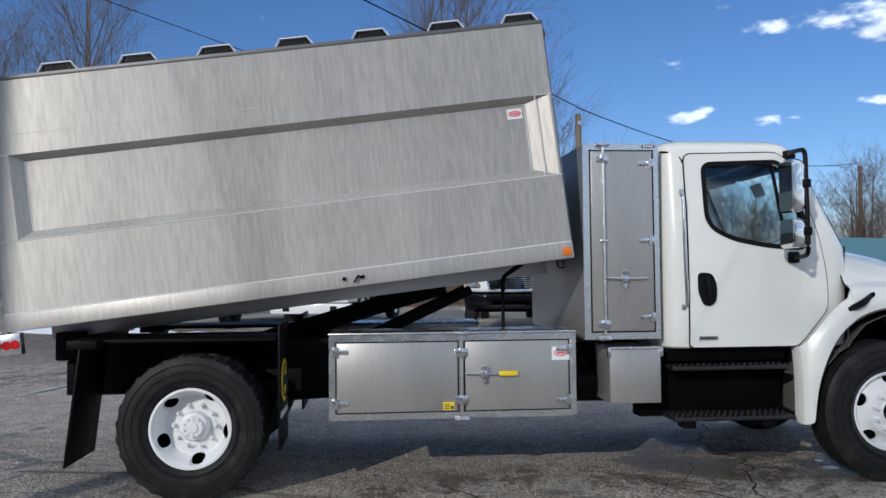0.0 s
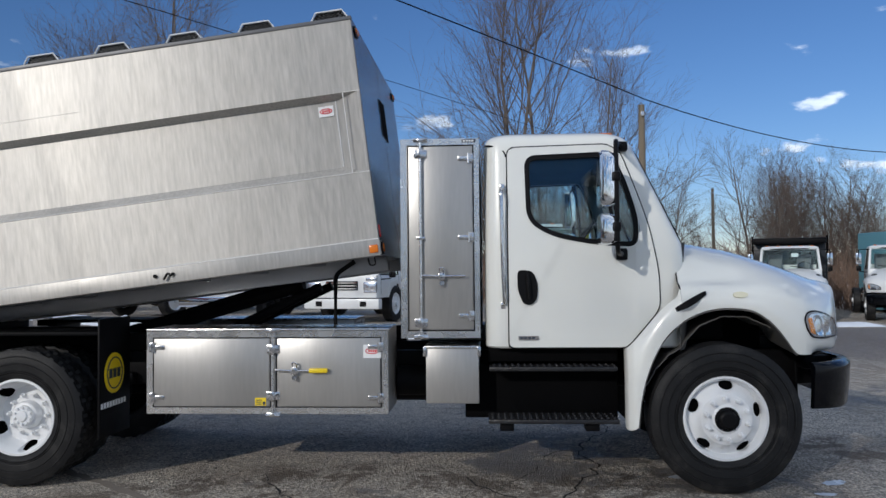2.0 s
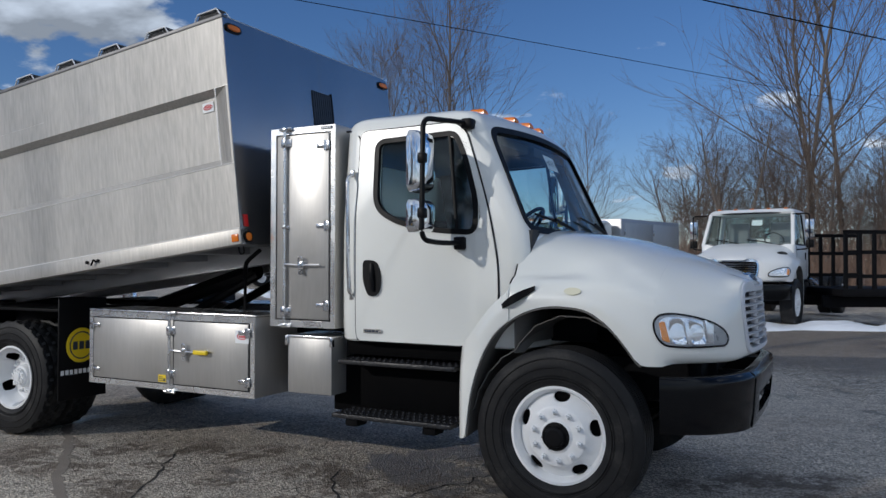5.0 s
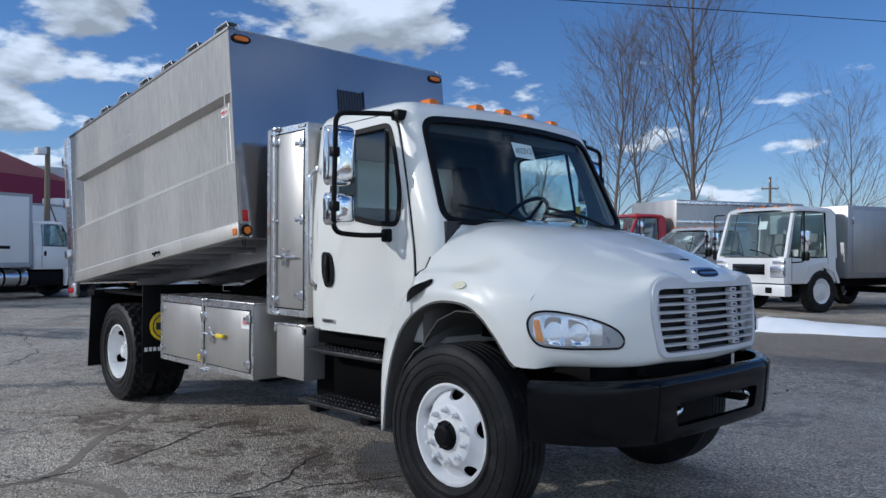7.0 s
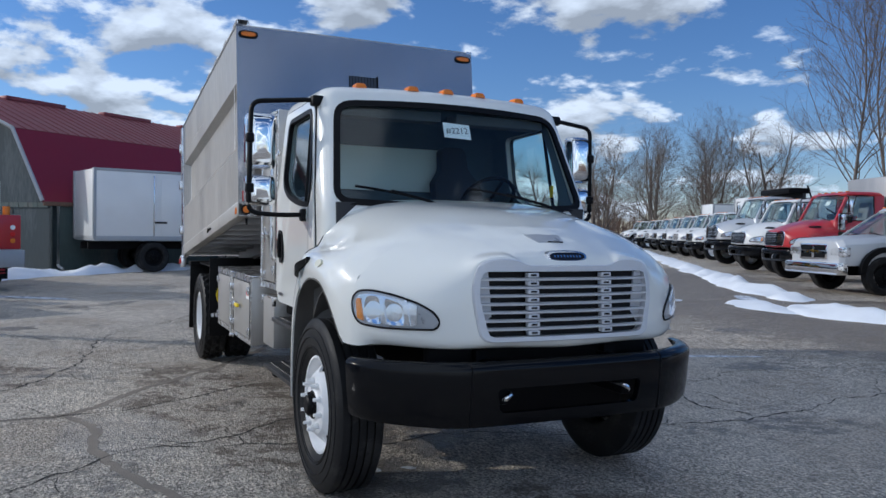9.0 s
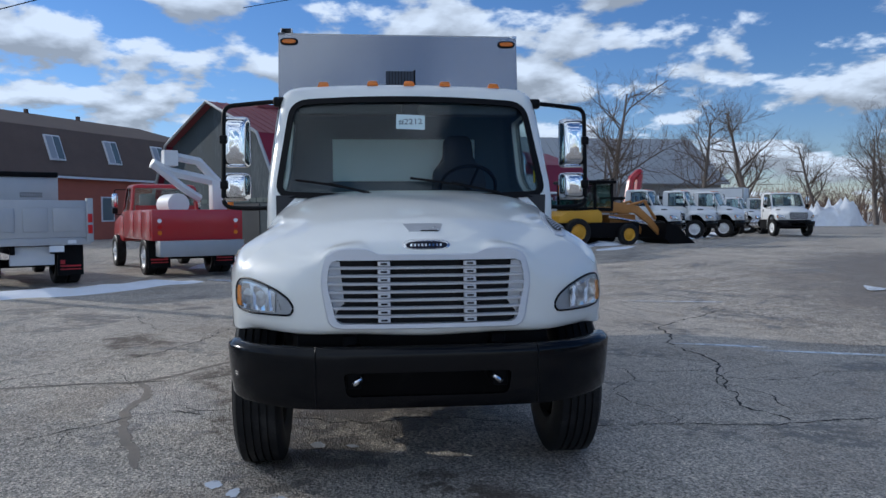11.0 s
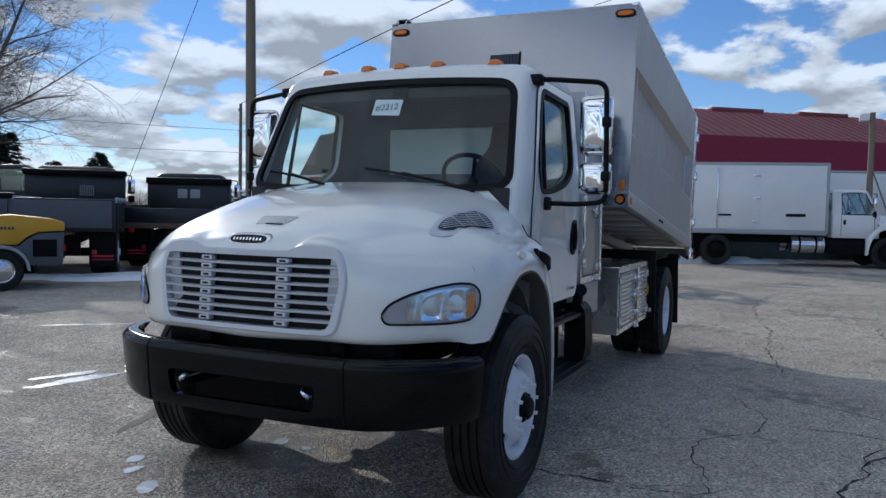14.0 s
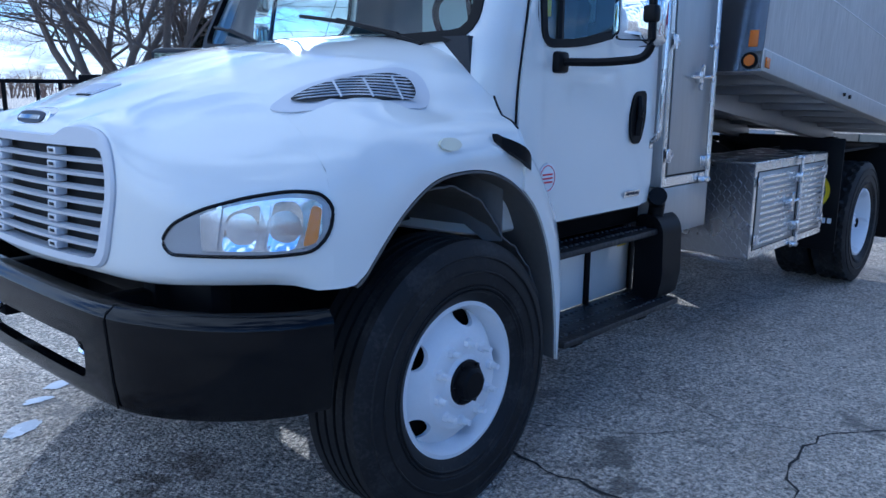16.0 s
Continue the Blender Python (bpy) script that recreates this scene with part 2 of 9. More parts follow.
def loft(bm, rings, closed=True, caps=(True, True)):
    """Skin a row of rings, each with as many points as the next."""
    vs = [[bm.verts.new(p) for p in ring] for ring in rings]
    n = len(vs[0])
    for a, b in zip(vs, vs[1:]):
        for i in range(n if closed else n - 1):
            j = (i + 1) % n
            try:
                bm.faces.new((a[i], a[j], b[j], b[i]))
            except ValueError:
                pass
    if caps[0]:
        bm.faces.new(vs[0][::-1])
    if caps[1]:
        bm.faces.new(vs[-1])
    return bm


def tube(bm, path, r, seg=10, closed=False):
    pts = [Vector(p) for p in path]
    rings = []
    for i, p in enumerate(pts):
        a = pts[max(i - 1, 0)] if not closed else pts[i - 1]
        b = pts[min(i + 1, len(pts) - 1)] if not closed else pts[(i + 1) % len(pts)]
        q = (b - a).to_track_quat("Z", "Y")
        rr = r[i] if isinstance(r, (list, tuple)) else r
        rings.append([p + q @ Vector((rr * math.cos(k * math.tau / seg), rr * math.sin(k * math.tau / seg), 0)) for k in range(seg)])
    if closed:
        return loft(bm, rings + rings[:1], True, (False, False))
    return loft(bm, rings)


def bend(points, r=0.06, n=5):
    """Round the corners of a path."""
    pts = [Vector(p) for p in points]
    out = [pts[0]]
    for a, b, c in zip(pts, pts[1:], pts[2:]):
        u, w = (a - b), (c - b)
        k = min(r, u.length * 0.45, w.length * 0.45)
        s, e = b + u.normalized() * k, b + w.normalized() * k
        for i in range(n + 1):
            t = i / n
            out.append(s.lerp(b, t).lerp(b.lerp(e, t), t))
    out.append(pts[-1])
    return out


def rounded(points, r=0.08, n=5):
    """Round the corners of a closed outline in two dimensions."""
    pts = [Vector((*p, 0)) for p in points]
    out = []
    for i, b in enumerate(pts):
        u, w = pts[i - 1] - b, pts[(i + 1) % len(pts)] - b
        rr = r[i] if isinstance(r, (list, tuple)) else r
        k = min(rr, u.length * 0.48, w.length * 0.48)
        s, e = b + u.normalized() * k, b + w.normalized() * k
        for j in range(n + 1):
            t = j / n
            q = s.lerp(b, t).lerp(b.lerp(e, t), t)
            out.append((q.x, q.y))
    return out


def prism(bm, outline, axis, lo, hi):
    """A flat outline pulled along an axis: (x, z) along y, (y, z) along x or (x, y) along z."""
    put = {"x": lambda p, h: (h, p[0], p[1]), "y": lambda p, h: (p[0], h, p[1]), "z": lambda p, h: (p[0], p[1], h)}[axis]
    return loft(bm, [[put(p, lo) for p in outline], [put(p, hi) for p in outline]])


def bevelled(bm, r, seg=2, angle=30):
    bmesh.ops.recalc_face_normals(bm, faces=bm.faces)
    es = [e for e in bm.edges if len(e.link_faces) == 2 and e.calc_face_angle() > radians(angle)]
    bmesh.ops.bevel(bm, geom=es, offset=r, segments=seg, profile=0.6, affect="EDGES", clamp_overlap=True)
    return bm


def lathe(bm, profile, seg=48):
    """Turn a profile of (radius, y) about the y axis."""
    rings = [[(r * math.cos(k * math.tau / seg), y, r * math.sin(k * math.tau / seg)) for k in range(seg)] for r, y in profile]
    return loft(bm, rings, True, (False, False))


def carve(bm, cutters, op="DIFFERENCE"):
    """The bmesh less (or cut to) the cutters, each a bmesh."""
    def ob_of(b):
        bmesh.ops.recalc_face_normals(b, faces=b.faces)
        me = bpy.data.meshes.new("cut")
        b.to_mesh(me)
        b.free()
        return new("cut", me)
    base, tools = ob_of(bm), [ob_of(c) for c in cutters]
    for c in tools:
        md = base.modifiers.new("cut", "BOOLEAN")
        md.operation, md.solver, md.object = op, "EXACT", c
    dg = bpy.context.evaluated_depsgraph_get()
    me = bpy.data.meshes.new_from_object(base.evaluated_get(dg))
    for o in (base, *tools):
        old = o.data
        bpy.data.objects.remove(o)
        bpy.data.meshes.remove(old)
    out = bmesh.new()
    out.from_mesh(me)
    bpy.data.meshes.remove(me)
    return out


def curve(points):
    """A smooth function through (x, value) points."""
    xs, ys = [p[0] for p in points], [p[1] for p in points]

    def f(x):
        if x <= xs[0]:
            return ys[0]
        if x >= xs[-1]:
            return ys[-1]
        i = max(k for k in range(len(xs) - 1) if xs[k] <= x)
        h = xs[i + 1] - xs[i]
        t = (x - xs[i]) / h
        m0 = (ys[i + 1] - ys[i - 1]) / (xs[i + 1] - xs[i - 1]) if i > 0 else (ys[1] - ys[0]) / (xs[1] - xs[0])
        m1 = (ys[i + 2] - ys[i]) / (xs[i + 2] - xs[i]) if i + 2 < len(xs) else (ys[-1] - ys[-2]) / (xs[-1] - xs[-2])
        return (2 * t ** 3 - 3 * t * t + 1) * ys[i] + (t ** 3 - 2 * t * t + t) * h * m0 + (3 * t * t - 2 * t ** 3) * ys[i + 1] + (t ** 3 - t * t) * h * m1
    return f


def spread(points, n):
    """n points evenly along a smooth curve through the given points."""
    k = [0.0]
    for a, b in zip(points, points[1:]):
        k.append(k[-1] + (Vector(b) - Vector(a)).length)
    fs = [curve(list(zip(k, [p[d] for p in points]))) for d in range(len(points[0]))]
    return [tuple(f(k[-1] * i / (n - 1)) for f in fs) for i in range(n)]

# ---- ground: one sheet of worn asphalt ----


def ground_z(x, y):
    """The lot is level; it rises a hand towards the parked row and falls away again in the far corner."""
    def step(a, b, v):
        k = max(0.0, min((v - a) / (b - a), 1.0))
        return k * k * (3 - 2 * k)
    return 0.20 * step(12.0, 18.0, y) - 0.40 * step(4.0, 9.0, x) * step(18.0, 24.0, y)


def asphalt_material():
    m = bpy.data.materials.new("worn_asphalt")
    m.use_nodes = True
    nt = m.node_tree
    b = nt.nodes["Principled BSDF"]
    co = nt.nodes.new("ShaderNodeTexCoord")

    def noise_node(scale, detail=4.0, rough=0.55, dist=0.0):
        n = nt.nodes.new("ShaderNodeTexNoise")
        n.inputs["Scale"].default_value, n.inputs["Detail"].default_value = scale, detail
        n.inputs["Roughness"].default_value, n.inputs["Distortion"].default_value = rough, dist
        nt.links.new(co.outputs["Object"], n.inputs["Vector"])
        return n.outputs["Fac"]

    def rng(src, a, bb, lo=0.0, hi=1.0, smooth=True):
        n = nt.nodes.new("ShaderNodeMapRange")
        n.interpolation_type = "SMOOTHSTEP" if smooth else "LINEAR"
        for i, v in enumerate((a, bb, lo, hi)):
            n.inputs[i + 1].default_value = v
        nt.links.new(src, n.inputs[0])
        return n.outputs[0]

    def op(o, a, c):
        n = nt.nodes.new("ShaderNodeMath")
        n.operation = o
        for i, v in enumerate((a, c)):
            if isinstance(v, (int, float)):
                n.inputs[i].default_value = v
            else:
                nt.links.new(v, n.inputs[i])
        return n.outputs[0]

    def blend(fac, a, c):
        n = nt.nodes.new("ShaderNodeMix")
        n.data_type = "RGBA"
        nt.links.new(fac, n.inputs[0])
        for i, v in ((6, a), (7, c)):
            if isinstance(v, tuple):
                n.inputs[i].default_value = (*v, 1)
            else:
                nt.links.new(v, n.inputs[i])
        return n.outputs[2]

    large, mid, stones = noise_node(0.35, 5.0), noise_node(2.2, 6.0, 0.62), noise_node(75.0, 3.0, 0.7)
    vor = nt.nodes.new("ShaderNodeTexVoronoi")
    vor.inputs["Scale"].default_value = 62.0
    nt.links.new(co.outputs["Object"], vor.inputs["Vector"])
    base = blend(rng(large, 0.35, 0.65), (0.42, 0.392, 0.348), (0.55, 0.518, 0.464))
    base = blend(rng(stones, 0.44, 0.70), base, (0.70, 0.68, 0.64))
    # exposed aggregate and worn hollows, a few centimetres across
    grit = nt.nodes.new("ShaderNodeTexVoronoi")
    grit.inputs["Scale"].default_value = 30.0
    nt.links.new(co.outputs["Object"], grit.inputs["Vector"])
    base = blend(op("MULTIPLY", rng(grit.outputs["Distance"], 0.0, 0.42, 1.0, 0.0), rng(noise_node(5.0, 4.0), 0.40, 0.60)), base, (0.70, 0.68, 0.64))
    base = blend(rng(vor.outputs["Distance"], 0.28, 0.60, 0.0, 0.42), base, (0.13, 0.125, 0.116))
    base = blend(op("MULTIPLY", rng(noise_node(17.0, 6.0, 0.74), 0.52, 0.60), op("MULTIPLY", rng(noise_node(1.1, 5.0, 0.65), 0.40, 0.58), 0.74)), base, (0.10, 0.094, 0.086))
    # brownish dirt in broad uneven fields
    base = blend(op("MULTIPLY", rng(noise_node(0.8, 6.0, 0.68, 0.5), 0.49, 0.60), 0.40), base, (0.25, 0.21, 0.17))
    # coarse stone-by-stone speckle
    speck = nt.nodes.new("ShaderNodeMix")
    speck.data_type, speck.blend_type = "RGBA", "MULTIPLY"
    speck.inputs[0].default_value = 1.0
    nt.links.new(base, speck.inputs[6])
    nt.links.new(op("MULTIPLY", rng(noise_node(38.0, 3.0, 0.85), 0.35, 0.63, 0.26, 1.50), rng(noise_node(7.5, 4.0, 0.7), 0.36, 0.60, 0.78, 1.12)), speck.inputs[7])
    base = speck.outputs[2]
    # stains with ragged edges
    ragged = op("ADD", op("MULTIPLY", noise_node(1.6, 6.0, 0.68), 1.1), op("MULTIPLY", noise_node(9.0, 5.0, 0.7), 0.55))

    def blot(cx, cy, rx, ry, turn, soft):
        mp = nt.nodes.new("ShaderNodeMapping")
        mp.vector_type = "TEXTURE"
        mp.inputs["Location"].default_value = (cx, cy, 0)
        mp.inputs["Rotation"].default_value = (0, 0, radians(turn))
        mp.inputs["Scale"].default_value = (rx, ry, 1)
        nt.links.new(co.outputs["Object"], mp.inputs[0])
        ln = nt.nodes.new("ShaderNodeVectorMath")
        ln.operation = "LENGTH"
        nt.links.new(mp.outputs[0], ln.inputs[0])
        return rng(op("ADD", ln.outputs["Value"], ragged), 1.75 + soft, 1.75 - soft)

    # pale salt and dust stains; the large field also lightens the truck's shadow by colour
    salt_and_fill = op("MULTIPLY", op("MAXIMUM", rng(mid, 0.52, 0.70), op("MULTIPLY", blot(0.5, 9.6, 5.5, 2.3, 4, 0.35), rng(noise_node(3.2, 5.0, 0.7), 0.36, 0.56, 0.35, 1.0))), rng(stones, 0.40, 0.60))
    base = blend(op("MULTIPLY", salt_and_fill, 0.55), base, (0.55, 0.53, 0.50))
    # damp patches, darker and smoother
    wet = rng(op("ADD", op("MULTIPLY", noise_node(0.50, 7.0, 0.66, 0.8), 0.72), op("MULTIPLY", noise_node(5.0, 5.0, 0.7), 0.28)), 0.545, 0.585)
    base = blend(op("MULTIPLY", wet, 0.70), base, (0.060, 0.053, 0.045))
    damp = None
    for args in ((1.2, 5.45, 2.3, 0.85, 8, 0.22), (2.5, 5.5, 0.9, 0.45, -10, 0.08), (3.2, 5.75, 0.7, 0.35, 10, 0.08), (5.0, 6.9, 0.9, 0.5, 20, 0.25), (-1.2, 3.4, 1.2, 0.4, 25, 0.15)):
        m1 = blot(*args)
        damp = m1 if damp is None else op("MAXIMUM", damp, m1)
    patchy = rng(op("ADD", op("MULTIPLY", noise_node(1.9, 6.0, 0.7, 0.6), 0.75), op("MULTIPLY", noise_node(11.0, 4.0, 0.7), 0.25)), 0.485, 0.545, 0.22, 1.0)
    base = blend(op("MULTIPLY", op("MULTIPLY", damp, patchy), 0.80), base, (0.075, 0.058, 0.044))
    melt = op("MAXIMUM", blot(5.0, 16.2, 15.0, 3.6, -2, 0.30), blot(-9.0, 20.0, 9.0, 3.2, -33, 0.30))
    base = blend(op("MULTIPLY", melt, 0.72), base, (0.115, 0.098, 0.084))
    wet = op("MAXIMUM", wet, op("MULTIPLY", melt, 0.55))
    wet = op("MAXIMUM", wet, op("MULTIPLY", blot(2.1, 4.55, 0.85, 0.5, 15, 0.15), 1.0))
    warm = nt.nodes.new("ShaderNodeMix")
    warm.data_type, warm.blend_type = "RGBA", "MULTIPLY"
    warm.inputs[0].default_value = 1.0
    nt.links.new(base, warm.inputs[6])
    warm.inputs[7].default_value = (1.25, 1.175, 1.09, 1)
    nt.links.new(warm.outputs[2], b.inputs["Base Color"])
    rough = nt.nodes.new("ShaderNodeMapRange")
    rough.inputs[3].default_value, rough.inputs[4].default_value = 0.74, 0.36
    nt.links.new(wet, rough.inputs[0])
    nt.links.new(rough.outputs[0], b.inputs["Roughness"])
    b.inputs["Specular IOR Level"].default_value = 0.45
    bp = nt.nodes.new("ShaderNodeBump")
    bp.inputs["Strength"].default_value, bp.inputs["Distance"].default_value = 0.85, 0.018
    nt.links.new(op("ADD", stones, op("MULTIPLY", vor.outputs["Distance"], -1.0)), bp.inputs["Height"])
    nt.links.new(bp.outputs[0], b.inputs["Normal"])
    return m


ASPHALT = asphalt_material()


def axis_steps(near0, near1, step, far):
    out = [near0 - 1, near1 + 1]
    x = near0
    while x <= near1:
        out.append(x)
        x += step
    g = 4.0
    a, b_ = near0, near1
    while a > -far:
        a -= g
        b_ += g
        out += [a, b_]
        g *= 1.5
    return sorted(set(out))


gx, gy = axis_steps(-32, 28, 2.0, 2500), axis_steps(-24, 34, 2.0, 2500)
gm = bmesh.new()
gv = [[gm.verts.new((x, y, ground_z(x, y))) for x in gx] for y in gy]
for j in range(len(gy) - 1):
    for i in range(len(gx) - 1):
        gm.faces.new((gv[j][i], gv[j][i + 1], gv[j + 1][i + 1], gv[j + 1][i]))
ground = solo("ground", gm, ASPHALT, "worn grey asphalt lot with damp patches and cracks", "ground", kind="structure", angle=180)

# ---- surroundings: materials ----
SNOW = material("old_snow", (0.80, 0.83, 0.88), 0.75, 0.0, 0.12, 0.05, 2.5, 40.0, bump=0.5, second=(0.45, 0.44, 0.42), amount=0.36, edge=0.25)
ICE = material("thin_grey_ice", (0.62, 0.65, 0.70), 0.28, 0.0, 0.2, 0.1, 6.0, 60.0)
CRACK = material("crack_filler", (0.022, 0.020, 0.018), 0.8, 0.0, 0.3, 0.2, 20.0)
BARK = material("grey_brown_bark", (0.17, 0.142, 0.122), 0.9, 0.0, 0.25, 0.2, 3.0, 30.0)
TWIG = material("bare_twigs", (0.15, 0.112, 0.088), 0.9, 0.0, 0.3, 0.1, 1.0)
BRUSH = material("brown_brush", (0.23, 0.155, 0.115), 0.95, 0.0, 0.3, 0.1, 0.6)
NEEDLES = material("spruce_needles", (0.030, 0.045, 0.030), 0.85, 0.0, 0.3, 0.2, 3.0)
POLE = material("weathered_pole_wood", (0.20, 0.165, 0.12), 0.85, 0.0, 0.2, 0.15, 2.0, 30.0, (1, 1, 0.08))
BARN_RED = material("barn_red_metal", (0.20, 0.008, 0.030), 0.5, 0.2, 0.08, 0.04, 0.8, 8.0)
BARN_ROOF = material("faded_red_roof", (0.23, 0.055, 0.065), 0.55, 0.2, 0.12, 0.05, 0.6, 12.0)
BARN_GREEN = material("weathered_green_boards", (0.065, 0.095, 0.095), 0.8, 0.0, 0.4, 0.2, 0.7, 12.0, (1, 1, 0.3), second=(0.11, 0.12, 0.115), amount=0.46)
BRICK_MAT = material("red_brick", (0.42, 0.13, 0.085), 0.85, 0.0, 0.15, 0.12, 1.5, 14.0)
SHINGLE = material("brown_shingles", (0.135, 0.098, 0.080), 0.9, 0.0, 0.25, 0.2, 0.8, 18.0)
GREY_METAL = material("grey_metal_cladding", (0.36, 0.38, 0.40), 0.5, 0.3, 0.1, 0.05, 0.5, 10.0)
GREY_WALL = material("grey_block_wall", (0.30, 0.30, 0.30), 0.85, 0.0, 0.12, 0.08, 0.5, 10.0)
TRUCK_WHITE = material("parked_white_paint", (0.74, 0.75, 0.75), 0.35, 0.0, 0.06, 0.02, 1.5, coat=0.4, second=(0.50, 0.48, 0.45), amount=0.33, edge=0.3)
TRUCK_RED = material("parked_red_paint", (0.42, 0.010, 0.016), 0.32, 0.0, 0.06, 0.02, 1.5, coat=0.5)
TRUCK_SILVER = material("parked_silver_paint", (0.55, 0.57, 0.60), 0.35, 0.3, 0.06, 0.02, 1.5, coat=0.4)
TRUCK_BLACK = material("parked_black_paint", (0.012, 0.014, 0.018), 0.4, 0.0, 0.2, 0.1, 2.0)
TEAL = material("teal_box_paint", (0.10, 0.24, 0.30), 0.5, 0.0, 0.08, 0.03, 1.0)
MACHINE = material("machine_yellow", (0.62, 0.33, 0.02), 0.5, 0.0, 0.12, 0.05, 2.0, second=(0.30, 0.17, 0.03), amount=0.36)
RUST = material("rusty_steel", (0.16, 0.10, 0.075), 0.8, 0.3, 0.3, 0.2, 5.0)
DARK_GLASS = material("dark_window_glass", (0.15, 0.19, 0.20), 0.06, 0.0, 0.2, 0.0, 0.8, rvary=0.02)
HUSE_WHITE = material("white_window_frame", (0.72, 0.73, 0.74), 0.5, 0.0, 0.05)

# ---- trees ----


def limb_mesh(name, segs, mat, sides):
    """Tapered limbs from (start, end, r0, r1) as one mesh."""
    vs, fs = [], []
    ca = [(math.cos(k * math.tau / sides), math.sin(k * math.tau / sides)) for k in range(sides)]
    for a, b, r0, r1 in segs:
        d = b - a
        u = d.orthogonal().normalized()
        w = d.normalized().cross(u)
        n = len(vs)
        for p, r in ((a, r0), (b, r1)):
            for c, s_ in ca:
                vs.append(p + u * (r * c) + w * (r * s_))
        for k in range(sides):
            j = (k + 1) % sides
            fs.append((n + k, n + j, n + sides + j, n + sides + k))
    me = bpy.data.meshes.new(name)
    me.from_pydata([tuple(v) for v in vs], [], fs)
    me.materials.append(mat)
    for p in me.polygons:
        p.use_smooth = True
    return me


def tree_meshes(seed, height, trunk_r, spread_, first, levels, kids, lift=0.25, stems=1, droop=0.0, fan=0.10):
    """Trunk-and-limb mesh and twig mesh of a bare tree, foot at the origin."""
    rng = random.Random(seed)
    wood, twigs = [], []

    def grow_limb(p, d, length, r, level):
        n = 6 if level == 0 else (5 if level == 1 else 3)
        pts, rad = [p], [r]
        dd = d.copy()
        for i in range(n):
            wob = 0.07 if level == 0 else 0.19
            dd = (dd + Vector((rng.gauss(0, wob), rng.gauss(0, wob), rng.gauss(0, wob * 0.6) + (lift - droop * level) * 0.22))).normalized()
            p = p + dd * (length / n)
            pts.append(p)
            rad.append(r * (1 - 0.80 * (i + 1) / n) + 0.002)
        dest = wood if level <= 1 else twigs
        for i in range(n):
            dest.append((pts[i], pts[i + 1], rad[i], rad[i + 1]))
        if level >= levels:
            return
        k = kids[level]
        for j in range(k):
            t = first + (1 - first) * (j + rng.random() * 0.9) / k if level == 0 else 0.15 + 0.82 * (j + rng.random()) / k
            i = min(int(t * n), n - 1)
            f = t * n - i
            q = pts[i].lerp(pts[i + 1], f)
            ax = (pts[i + 1] - pts[i]).normalized()
            side = ax.orthogonal().normalized()
            side.rotate(Matrix.Rotation(rng.random() * math.tau, 3, ax))
            ang = spread_ * (0.75 + 0.5 * rng.random())
            nd = (ax * math.cos(ang) + side * math.sin(ang)).normalized()
            grow_limb(q, nd, length * (0.60 if level else 0.46) * (1.15 - 0.55 * t) * (0.75 + 0.5 * rng.random()), max(rad[i] * 0.44, 0.004), level + 1)

    for s_ in range(stems):
        a = (rng.random() + s_ * (stems > 2)) * math.tau / (stems if stems > 2 else 1)
        lean_ = fan * (0.6 + 0.8 * rng.random() if stems > 3 else 1.0) * (stems > 1)
        tilt = Vector((math.cos(a) * lean_, math.sin(a) * lean_, 1)).normalized()
        off = Vector((math.cos(a), math.sin(a), 0)) * (0.25 if stems > 1 else 0.0)
        grow_limb(off + Vector((0, 0, -0.2)), tilt, height * (0.85 + 0.2 * rng.random()), trunk_r, 0)
    return limb_mesh("trunk", wood, BARK, 6), limb_mesh("crown", twigs, TWIG, 3)


TALL = [tree_meshes(11 + i, 15.0, 0.115, 0.54, 0.22, 3, (14, 9, 6), 0.32, 1) for i in range(3)]
WOOD = [tree_meshes(31 + i, 9.5, 0.12, 0.75, 0.12, 3, (14, 8, 6), 0.4, 2 + i % 2) for i in range(4)]
WIDE = [tree_meshes(51 + i, 9.0, 0.24, 0.95, 0.18, 3, (13, 10, 8), 0.22, 1) for i in range(2)]
BIG = [tree_meshes(74 + i, 12.5, 0.22, 0.72, 0.20, 4, (10, 7, 5, 4), 0.10, 5, 0.02, 0.62) for i in range(2)]


def tree(pair, x, y, size, turn, label, group):
    t = thing("bare_tree", pose(x, y, ground_z(x, y), 0, 0, turn) @ Matrix.Scale(size, 4), label, "tree", group)
    part("trunk", pair[0], None, t)
    part("crown", pair[1], None, t, "fine bare twigs")
    return t


rng = random.Random(5)
L_TALL, L_WOOD = "tall slender bare tree behind the parked trucks", "bare winter tree in the brown thicket"
for x, y, s_ in ((3.2, 44, 1.26), (3.9, 44.7, 1.32), (5.3, 43.6, 1.26), (8.4, 43, 0.88), (9.6, 44, 0.84), (-13.9, 40, 1.16), (-15.1, 40.7, 1.12), (-17.6, 40.5, 0.86), (-18.9, 39.5, 0.90), (-20.2, 41, 0.88), (-8.1, 40, 0.48), (-6.6, 40, 0.56)):
    tree(TALL[rng.randrange(3)], x, y, s_, rng.random() * 360, L_TALL, "tall bare trees")
for i in range(46):
    x = -2.5 + 38.5 * ((i * 0.618034) % 1.0) + rng.gauss(0, 0.6)
    y = 37 + 15 * rng.random() - max(0, x - 14) * 0.25
    tree(WOOD[i % 4], x, y, (0.62 + 0.45 * rng.random()) * (1.0 if x < 3 else 0.72), rng.random() * 360, L_WOOD, "thicket trees")
